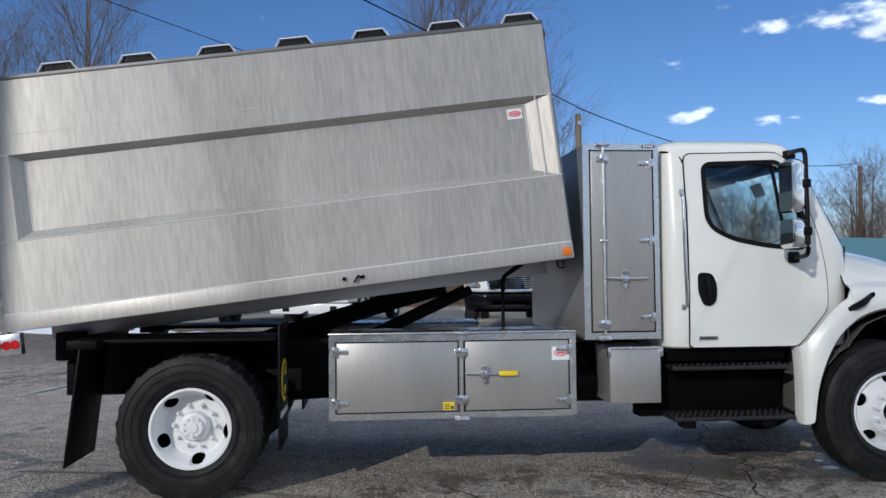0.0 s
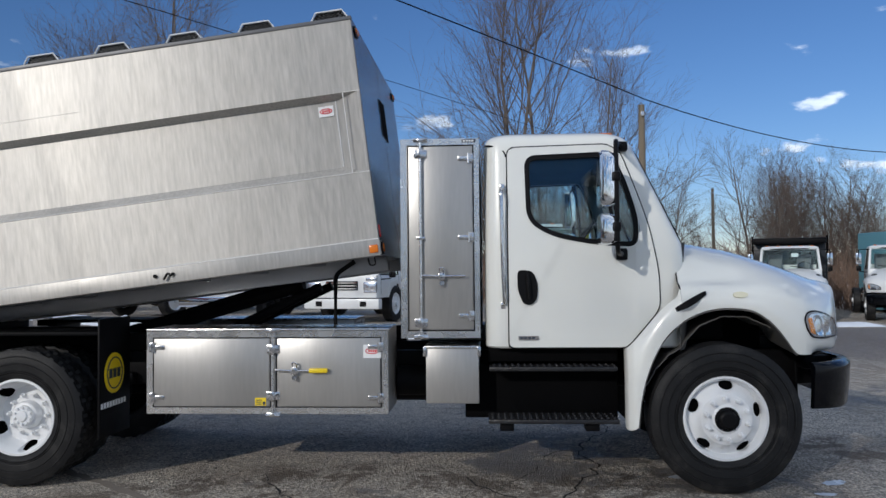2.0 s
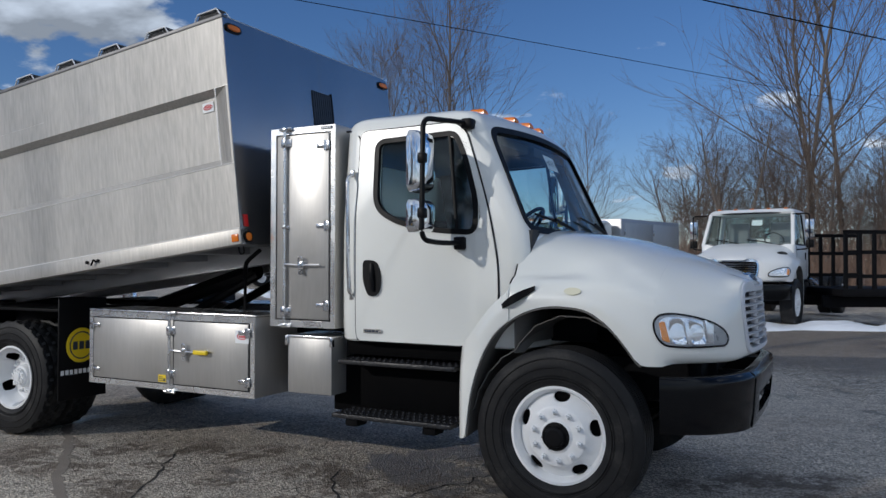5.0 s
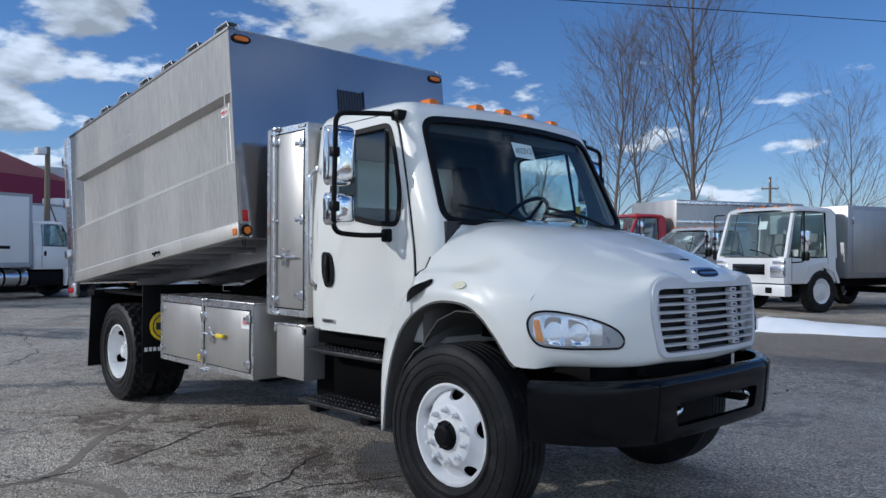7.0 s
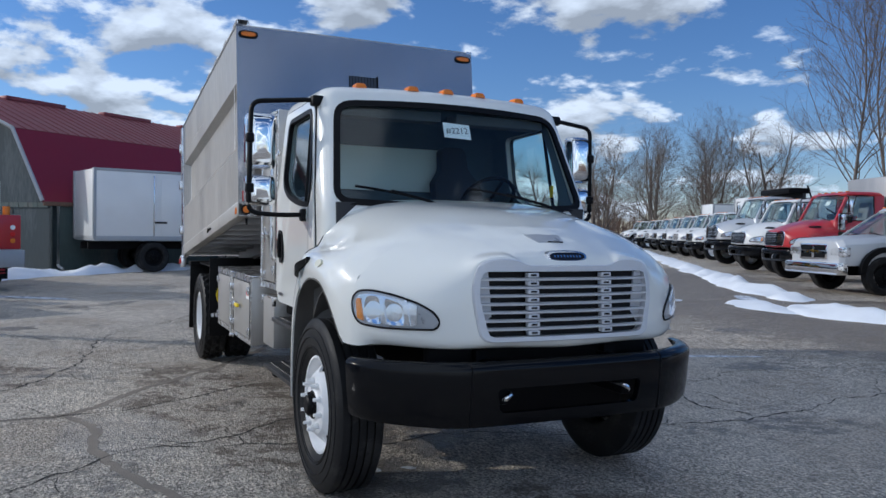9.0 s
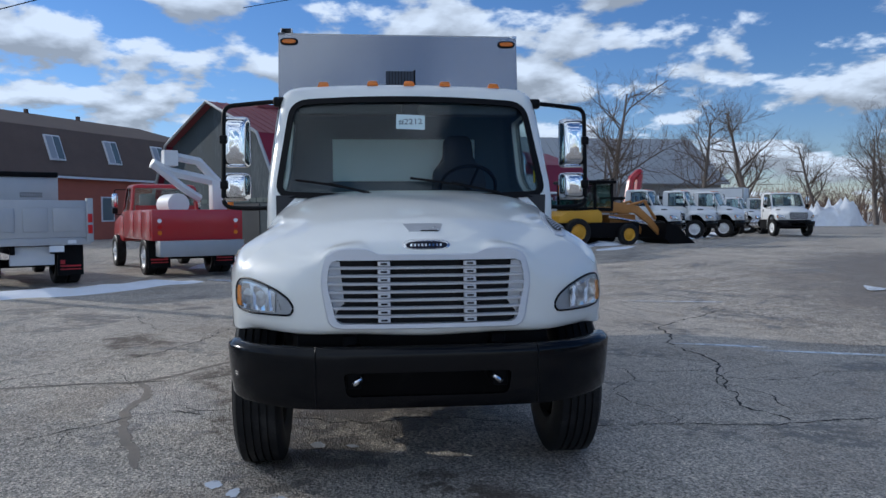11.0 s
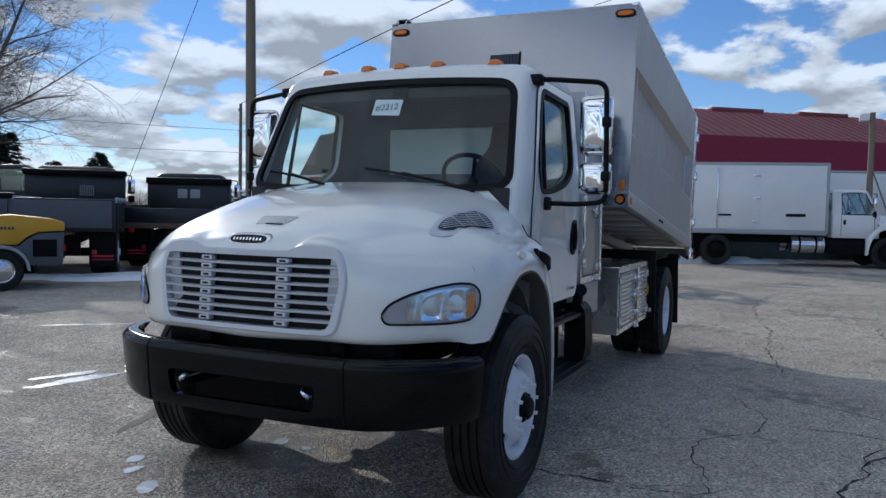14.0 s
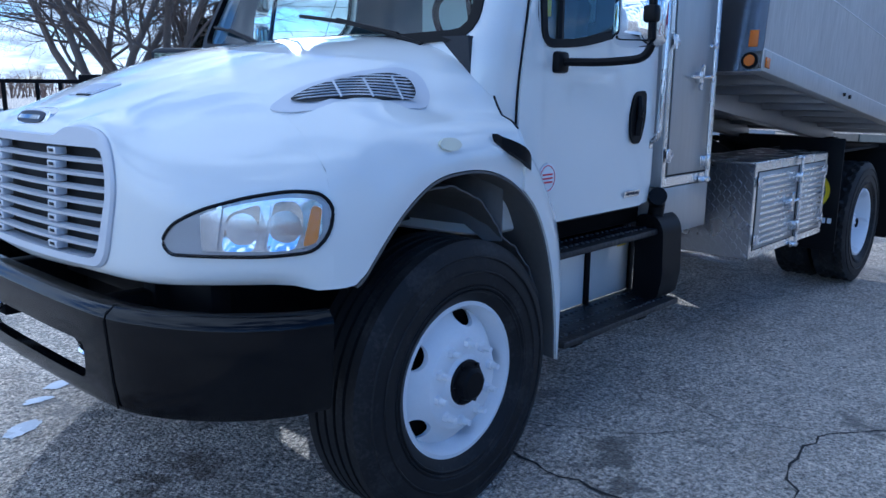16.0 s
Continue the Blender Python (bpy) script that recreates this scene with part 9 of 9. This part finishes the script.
def backhoe(x, y, fx, fy, label, k=1.0):
    """A wheeled loader: engine cover behind, glazed cab over it, arms and bucket ahead."""
    t = thing("backhoe_loader", heading(x, y, fx, fy) @ Matrix.Scale(k, 4), label, "loader", "yellow machines")
    part("engine_cover", bevelled(prism(bmesh.new(), [(-2.2, 1.0), (-2.1, 1.30), (-1.6, 1.52), (-0.2, 1.58), (0.0, 1.45), (0.0, 1.0)], "y", -0.85, 0.85), 0.08), MACHINE, t, "rounded yellow engine cover")
    part("chassis", bevelled(boxed(-2.2, 1.9, -0.80, 0.80, 0.35, 1.0), 0.05), BLACK, t)
    cb = part("cab_frame", bevelled(boxed(-1.35, 0.55, -0.80, 0.80, 1.50, 1.66), 0.03), BLACK, t)
    for xx in (-1.30, -0.35, 0.50):
        for v in (-0.76, 0.76):
            part("post", boxed(xx - 0.05, xx + 0.05, v - 0.04, v + 0.04, 1.6, 2.72), BLACK, cb)
    part("roof", bevelled(boxed(-1.50, 0.66, -0.88, 0.88, 2.70, 2.84), 0.04), BLACK, cb, "flat dark cab roof")
    for q in range(4):
        part("work_lamp", boxed(0.60, 0.68, -0.66 + 0.38 * q, -0.48 + 0.38 * q, 2.80, 2.94, 0.01), BLACK, cb)
    for v in (-0.77, 0.77):
        for x0, x1 in ((-1.24, -0.41), (-0.29, 0.44)):
            part("glass", boxed(x0, x1, v - 0.008, v + 0.008, 1.70, 2.66), PALE_GLASS, cb)
    for xx in (-1.31, 0.51):
        part("glass", boxed(xx - 0.008, xx + 0.008, -0.70, 0.70, 1.70, 2.66), PALE_GLASS, cb)
    part("seat", bevelled(boxed(-0.9, -0.4, -0.25, 0.25, 1.55, 2.25), 0.05), SEAT, cb)
    for s_ in (-1, 1):
        bg_wheel(t, -1.3, s_ * 0.92, 0.60, "yellow")
        bg_wheel(t, 1.25, s_ * 0.90, 0.48, "yellow")
        part("loader_arm", bevelled(prism(bmesh.new(), [(0.15, 1.70), (0.35, 1.95), (1.9, 1.72), (2.6, 1.15), (3.1, 0.55), (2.95, 0.42), (2.3, 1.0), (1.7, 1.42), (0.5, 1.45)], "y", s_ * 0.60, s_ * 0.74), 0.02), ARM_ORANGE, t, "weathered orange loader arm")
        part("ram", tube(bmesh.new(), [(0.4, s_ * 0.67, 1.25), (2.4, s_ * 0.67, 0.95)], 0.06, 8), STEEL, t)
        part("lift_link", tube(bmesh.new(), [(1.5, s_ * 0.55, 1.75), (2.3, s_ * 0.55, 1.95), (2.9, s_ * 0.55, 1.15)], 0.07, 6), ARM_ORANGE, t)
    part("front_cover", bevelled(boxed(0.55, 1.9, -0.50, 0.50, 0.9, 1.35), 0.06), ARM_ORANGE, t)
    bk = bevelled(prism(bmesh.new(), [(3.0, 0.98), (2.92, 0.30), (3.2, 0.04), (4.5, 0.04), (4.5, 0.10), (3.25, 0.14), (3.06, 0.36), (3.14, 0.98)], "y", -1.25, 1.25), 0.015)
    b = part("bucket", bk, BLACK, t, "worn dark bucket")
    for s_ in (-1, 1):
        part("cheek", prism(bmesh.new(), [(3.0, 0.98), (2.92, 0.30), (3.2, 0.04), (4.5, 0.06), (3.6, 0.80)], "y", s_ * 1.22, s_ * 1.26), BLACK, b)
    return t


backhoe(-25.0, 16.3, -0.25, 0.97, "yellow backhoe loader with worn bucket beside snow")
backhoe(-25.6, 13.6, -0.25, 0.97, "yellow loader partly behind the box truck", 0.85)
bm = bmesh.new()
tube(bm, bend([(0, 0, 0.0), (0.2, 0, 1.2), (0.7, 0, 3.4), (1.4, 0, 3.9), (1.2, 0, 2.6)], 0.2), 0.22, 6)
solo("crane_boom", bm, TRUCK_RED, "red folded crane boom behind the loader", "crane", at=heading(-36.5, 21.5, -0.4, 0.9))


DARK_STEEL = material("dark_grey_steel", (0.10, 0.11, 0.125), 0.6, 0.2, 0.15, 0.08, 5.0)
DUMP_ALU = material("dull_bright_aluminium", (0.46, 0.465, 0.47), 0.5, 0.35, 0.08, 0.05, 3.0, 40.0)


# trucks seen from the rear along the south edge; local x forward, rear bumper foot at the origin
def rear_truck(x, y, fx, fy, kind, label, paint, length=6.8, group="trucks by the south edge", board=True):
    t = thing("parked_truck", heading(x, y, fx, fy), label, "truck", group)
    w = 1.17
    for s_ in (-1, 1):
        part("frame_rail", boxed(0.1, length, s_ * 0.36, s_ * 0.45, 0.75, 0.98, 0.01), BLACK, t)
        bg_wheel(t, 1.35, s_ * 1.03, WR, "white")
        part("inner_tyre", bg_tyre, None, t, at=pose(1.35, s_ * 0.72, WR))
        bg_wheel(t, length - 0.9, s_ * 1.02, WR, "white")
        f = part("mud_flap", boxed(0.66, 0.68, s_ * 0.58, s_ * 1.14, 0.22, 1.0), PLASTIC, t)
        bm = bmesh.new()
        box(bm, 0.65, 0.66, s_ * 0.64, s_ * 1.08, 0.42, 0.46)
        box(bm, 0.65, 0.66, s_ * 0.64, s_ * 1.08, 0.35, 0.375)
        box(bm, 0.65, 0.66, s_ * 0.64, s_ * 0.74, 0.48, 0.58)
        part("printing", bm, RED_INK, f)
    part("axle", cyl(bmesh.new(), (1.35, -0.95, WR), (1.35, 0.95, WR), 0.10, seg=10), BLACK, t)
    part("hitch", bevelled(boxed(0.25, 0.35, -0.45, 0.45, 0.50, 0.92), 0.02), HUSE_WHITE if kind == "dump" else BLACK, t)
    cab_block(t, length - 1.6, length - 3.0, 0.92, 1.74, 2.55, 1.0, paint, 0.36)
    part("hood", bevelled(prism(bmesh.new(), [(length - 1.6, 0.8), (length - 1.6, 1.72), (length - 0.2, 1.45), (length, 1.2), (length, 0.8)], "y", -1.0, 1.0), 0.08), paint, t)
    xb = length - 3.1
    if kind == "dump":
        rings = [rrect(0.05, xb, w - 0.04, 1.02, 0.03), rrect(0.0, xb, w, 1.2, 0.03), rrect(0.0, xb, w, 1.86, 0.03)]
        b = part("dump_body", loft(bmesh.new(), rings), DUMP_ALU, t, "dull aluminium dump body")
        tg = part("tailgate", boxed(-0.06, 0.0, -w, w, 1.12, 1.95, 0.01), DUMP_ALU, b, "aluminium tailgate")
        for v0, v1 in ((-1.05, -0.38), (-0.28, 0.22), (0.38, 1.05)):
            part("panel", boxed(-0.085, -0.06, v0, v1, 1.25, 1.78, 0.015), DUMP_ALU, tg)
        for s_ in (-1, 1):
            pst = part("corner_post", boxed(-0.08, 0.06, s_ * (w - 0.09), s_ * (w + 0.05), 1.0, 2.0, 0.01), DUMP_ALU, b)
            for z in (1.3, 1.55):
                part("tail_lamp", bevelled(boxed(-0.10, -0.08, s_ * (w - 0.07), s_ * (w + 0.03), z - 0.10, z + 0.10), 0.01), RED_LENS, pst)
            part("work_lamp", bevelled(boxed(-0.04, 0.0, s_ * 0.68, s_ * 0.86, 0.98, 1.06), 0.01), PAPER, b)
        part("rear_sill", boxed(-0.03, 0.05, -w, w, 0.95, 1.12, 0.01), DUMP_ALU, b)
        hb = part("headboard", boxed(xb - 0.08, xb + 0.02, -w, w, 1.86, 2.62, 0.01), DUMP_ALU, b)
        bm = bmesh.new()
        for i in range(9):
            for s_ in (-1, 1):
                for j in range(2):
                    m = Matrix.Translation((xb - 0.085, s_ * (0.28 + 0.06 * i), 2.12 + 0.08 * j)) @ Matrix.Rotation(radians(30 * s_), 4, "X") @ Matrix.Diagonal((0.01, 0.02, 0.06, 1))
                    bmesh.ops.create_cube(bm, size=1.0, matrix=m)
        part("slots", bm, BLACK, hb)
        part("tarp_roll", bevelled(boxed(xb - 0.15, xb + 0.25, -w, w, 2.62, 2.76), 0.04), BLACK, b, "rolled black tarpaulin")
        part("licence_plate", boxed(-0.05, -0.04, -0.60, -0.30, 0.80, 0.94), PAPER, t)
    elif kind == "flat":
        b = part("flat_bed", boxed(0.0, xb, -w, w, 1.02, 1.16, 0.02), RUST, t, "rusty black flat bed")
        part("side_board", boxed(0.0, 0.06, -w, w, 1.16, 1.52, 0.01), TRUCK_BLACK, b)
        for s_ in (-1, 1):
            part("side_board", boxed(0.06, xb, s_ * (w - 0.06), s_ * w, 1.16, 1.60, 0.01), TRUCK_BLACK, b)
            for k in range(6):
                part("stake", boxed(0.2 + k * (xb - 0.4) / 5, 0.28 + k * (xb - 0.4) / 5, s_ * w, s_ * (w + 0.04), 1.05, 1.62, 0.006), TRUCK_BLACK, b)
            part("tail_lamp", boxed(-0.03, 0.0, s_ * 0.80, s_ * 0.92, 0.92, 1.02, 0.01), RED_LENS, b)
        hb = part("headboard", boxed(xb - 0.06, xb + 0.02, -w, w, 1.16, 2.33, 0.01), TRUCK_BLACK, b)
        part("board_top", bevelled(boxed(xb - 0.20, xb + 0.15, -w - 0.02, w + 0.02, 2.22, 2.40), 0.03), BLACK, hb)
        for v0, v1 in ((-0.30, -0.03), (0.06, 0.33)):
            part("board_window", bevelled(boxed(xb - 0.075, xb - 0.06, v0, v1, 1.82, 2.08), 0.05), GREY_METAL, hb)
    elif kind == "crane":
        b = part("utility_body", bevelled(boxed(0.0, xb, -w, w, 0.95, 1.75), 0.03), TRUCK_RED, t, "red utility body")
        part("rear_deck", boxed(-0.45, 0.1, -w + 0.1, w - 0.1, 0.55, 0.95, 0.02), GREY_METAL, b, "grey work deck")
        for s_ in (-1, 1):
            for k in range(3):
                part("door", boxed(0.12 + k * 1.15, 1.15 + k * 1.15, s_ * w, s_ * (w + 0.015), 1.02, 1.70, 0.006), TRUCK_RED, b)
            for z in (1.15, 1.30, 1.46):
                part("tail_lamp", cyl(bmesh.new(), (-0.02, s_ * 0.98, z), (0.0, s_ * 0.98, z), 0.055, seg=14), AMBER if z < 1.2 else PAPER if z > 1.4 else RED_LENS, b)
        cr = part("crane_post", boxed(0.6, 1.0, -0.95, -0.55, 1.75, 2.55, 0.03), HUSE_WHITE, t)
        bm = bmesh.new()
        tube(bm, [(0.8, -0.75, 2.5), (0.5, 0.6, 2.75), (0.4, 1.05, 2.95)], 0.13, 6)
        tube(bm, [(0.4, 1.05, 2.95), (0.45, 0.3, 2.35), (0.6, -0.2, 2.05)], 0.11, 6)
        tube(bm, [(0.8, -0.75, 2.5), (0.7, -0.2, 3.05), (0.5, 0.5, 3.15)], 0.12, 6)
        box(bm, 0.35, 0.7, 0.4, 0.75, 2.9, 3.3)
        part("crane_arm", bm, HUSE_WHITE, cr, "white folded crane arm")
        part("beacon", cyl(bmesh.new(), (0.15, -0.9, 1.75), (0.15, -0.9, 1.95), 0.08, seg=12), AMBER, t)
        part("tank", cyl(bmesh.new(), (0.4, 0.4, 1.9), (1.8, 0.4, 1.9), 0.28, seg=16), HUSE_WHITE, t)
    elif kind == "blackbox":
        b = part("dump_body", boxed(0.0, xb, -w, w, 1.0, 1.70, 0.02), TRUCK_BLACK, t, "black dump body")
        if board:
            hb = part("headboard", boxed(xb - 0.06, xb + 0.02, -w, w, 1.70, 2.32, 0.01), TRUCK_BLACK, b)
            for v0, v1 in ((-1.0, -0.06), (0.06, 1.0)):
                part("board_panel", bevelled(boxed(xb - 0.075, xb - 0.06, v0, v1, 1.74, 2.22), 0.01), TRUCK_BLACK, hb)
            for k in range(7):
                for j in range(5):
                    part("slot", boxed(xb - 0.085, xb - 0.074, -0.42 + 0.05 * k, -0.395 + 0.05 * k, 1.80 + 0.055 * j + 0.02 * (k % 2), 1.83 + 0.055 * j + 0.02 * (k % 2)), GREY_METAL, hb)
            part("tarp_roll", bevelled(boxed(xb - 0.3, xb + 0.35, -w - 0.02, w + 0.02, 2.31, 2.45), 0.04), BLACK, b)
        else:
            for v0, v1 in ((-1.0, -0.38), (-0.28, 0.16), (0.30, 1.0)):
                part("gate_panel", bevelled(boxed(-0.075, -0.05, v0, v1, 1.15, 1.52), 0.01), DARK_STEEL, b)
            part("tarp_roll", bevelled(boxed(-0.06, 0.30, -w - 0.02, w + 0.02, 1.68, 1.80), 0.04), BLACK, b)
        for k in range(6):
            for s_ in (-1, 1):
                part("rib", boxed(0.15 + k * (xb - 0.3) / 5 - 0.04, 0.15 + k * (xb - 0.3) / 5 + 0.04, s_ * w, s_ * (w + 0.05), 1.02, 1.68, 0.008), TRUCK_BLACK, b)
        part("tailgate", bevelled(boxed(-0.05, 0.0, -w + 0.08, w - 0.08, 1.08, 1.66), 0.01), DARK_STEEL, b)
        for s_ in (-1, 1):
            part("side_rail", boxed(0.0, xb, s_ * (w - 0.01), s_ * (w + 0.03), 1.62, 1.74, 0.006), GREY_METAL, b)
    return t


rear_truck(-9.1, -1.0, -0.86, -0.51, "dump", "white truck with dull aluminium dump body seen from behind", TRUCK_WHITE)
rear_truck(-12.1, 1.92, -0.90, -0.44, "crane", "red utility truck with white folded crane", TRUCK_RED)
rear_truck(-6.9, -5.2, -0.82, -0.57, "flat", "black flat-bed truck with headboard beside the pole", TRUCK_BLACK)
rear_truck(-3.7, -5.2, -0.72, -0.69, "blackbox", "black dump truck with rolled tarp on snow", TRUCK_BLACK)
rear_truck(-2.3, -6.6, -0.72, -0.69, "blackbox", "black dump truck with a low panelled tailgate", TRUCK_BLACK, board=False)
for i, (x, y, m_) in enumerate(((-17.5, -14.0, TRUCK_RED), (-26.0, -19.5, TRUCK_WHITE))):
    conventional(x, y, 0.85, 0.53, m_, ("red truck cab far behind the black trucks", "white truck far behind the pole", "white truck far behind the pole")[i], "none", True, group="far south trucks")

# towable compressor
cp_ = thing("air_compressor", heading(-1.25, -5.15, -0.82, 0.57), "yellow and grey towable air compressor on two wheels", "compressor")
bd = bevelled(prism(bmesh.new(), [(-0.10, 0.92), (-0.06, 1.00), (0.22, 1.26), (1.10, 1.37), (1.80, 1.30), (1.98, 1.24), (1.98, 1.08), (1.55, 1.06), (1.38, 0.98), (1.20, 0.82), (0.0, 0.84)], "y", -0.72, 0.72), 0.03)
part("canopy", bd, MACHINE, cp_, "yellow hinged canopy")
lw = part("lower_body", bevelled(prism(bmesh.new(), [(-0.06, 0.90), (-0.06, 0.60), (0.25, 0.44), (1.95, 0.44), (1.98, 1.06), (1.56, 1.04), (1.40, 0.96), (1.22, 0.80), (0.0, 0.82)], "y", -0.70, 0.70), 0.03), DARK_STEEL, cp_, "dark grey lower body")
part("grille_panel", boxed(1.98, 1.992, -0.60, 0.60, 0.55, 1.0), BLACK, cp_)
for v in (-0.78, 0.78):
    bg_wheel(cp_, 0.95, v, 0.36, "steel")
    out = [(0.95 + 0.46 * math.cos(a), 0.36 + 0.46 * math.sin(a)) for a in [math.pi * k / 10 for k in range(11)]] + [(0.95 + 0.41 * math.cos(a), 0.36 + 0.41 * math.sin(a)) for a in [math.pi * (10 - k) / 10 for k in range(11)]]
    part("mudguard", prism(bmesh.new(), out, "y", v - 0.13, v + 0.13), GREY_METAL, cp_)
for s_ in (-1, 1):
    bm = bmesh.new()
    for i in range(7):
        box(bm, 0.75 + 0.06 * i, 0.79 + 0.06 * i, s_ * 0.722, s_ * 0.728, 1.10, 1.15)
    part("printing", bm, DARK_INK, cp_)
    part("tail_lamp", boxed(1.97, 2.0, s_ * 0.55, s_ * 0.68, 0.70, 0.82), RED_LENS, cp_)
for s_ in (-1, 1):
    part("side_vent", boxed(1.45, 1.85, s_ * 0.70, s_ * 0.712, 0.60, 0.92), BLACK, cp_)
bm = bmesh.new()
tube(bm, [(0.05, -0.35, 0.5), (-1.1, 0, 0.45)], 0.04, 6)
tube(bm, [(0.05, 0.35, 0.5), (-1.1, 0, 0.45)], 0.04, 6)
tube(bm, [(-1.0, 0, 0.45), (-1.5, 0, 0.46)], 0.05, 8)
tube(bm, [(-0.95, 0.08, 0.7), (-0.95, 0.08, 0.03)], 0.035, 8)
part("drawbar", bm, RUST, cp_, "rusty drawbar")

# low trailer behind it
tr = thing("flat_trailer", heading(1.6, -6.9, -0.80, 0.60), "low black trailer with rails and a load of grey tanks", "trailer")
part("deck", boxed(0, 3.6, -0.95, 0.95, 0.55, 0.85, 0.02), BLACK, tr)
for v in (-0.85, 0.85):
    for xx in (1.3, 2.2):
        bg_wheel(tr, xx, v, 0.36, "dark")
for xx in (0.1, 0.9, 1.7, 2.6, 3.5):
    for v in (-0.92, 0.92):
        part("post", boxed(xx - 0.03, xx + 0.03, v - 0.03, v + 0.03, 0.85, 1.65), BLACK, tr)
for v in (-0.92, 0.92):
    part("rail", boxed(0.1, 3.5, v - 0.02, v + 0.02, 1.6, 1.66), BLACK, tr)
    part("side_panel", boxed(0.1, 3.5, v - 0.015, v + 0.015, 0.88, 1.12), GREY_METAL, tr)
bl = thing("bollard", pose(-8.3, -2.6, ground_z(-8.3, -2.6), 0, 6, 30), "leaning yellow steel marker post beside snow", "bollard")
part("post", cyl(bmesh.new(), (0, 0, -0.05), (0, 0, 1.75), 0.06, seg=12), YELLOW, bl)
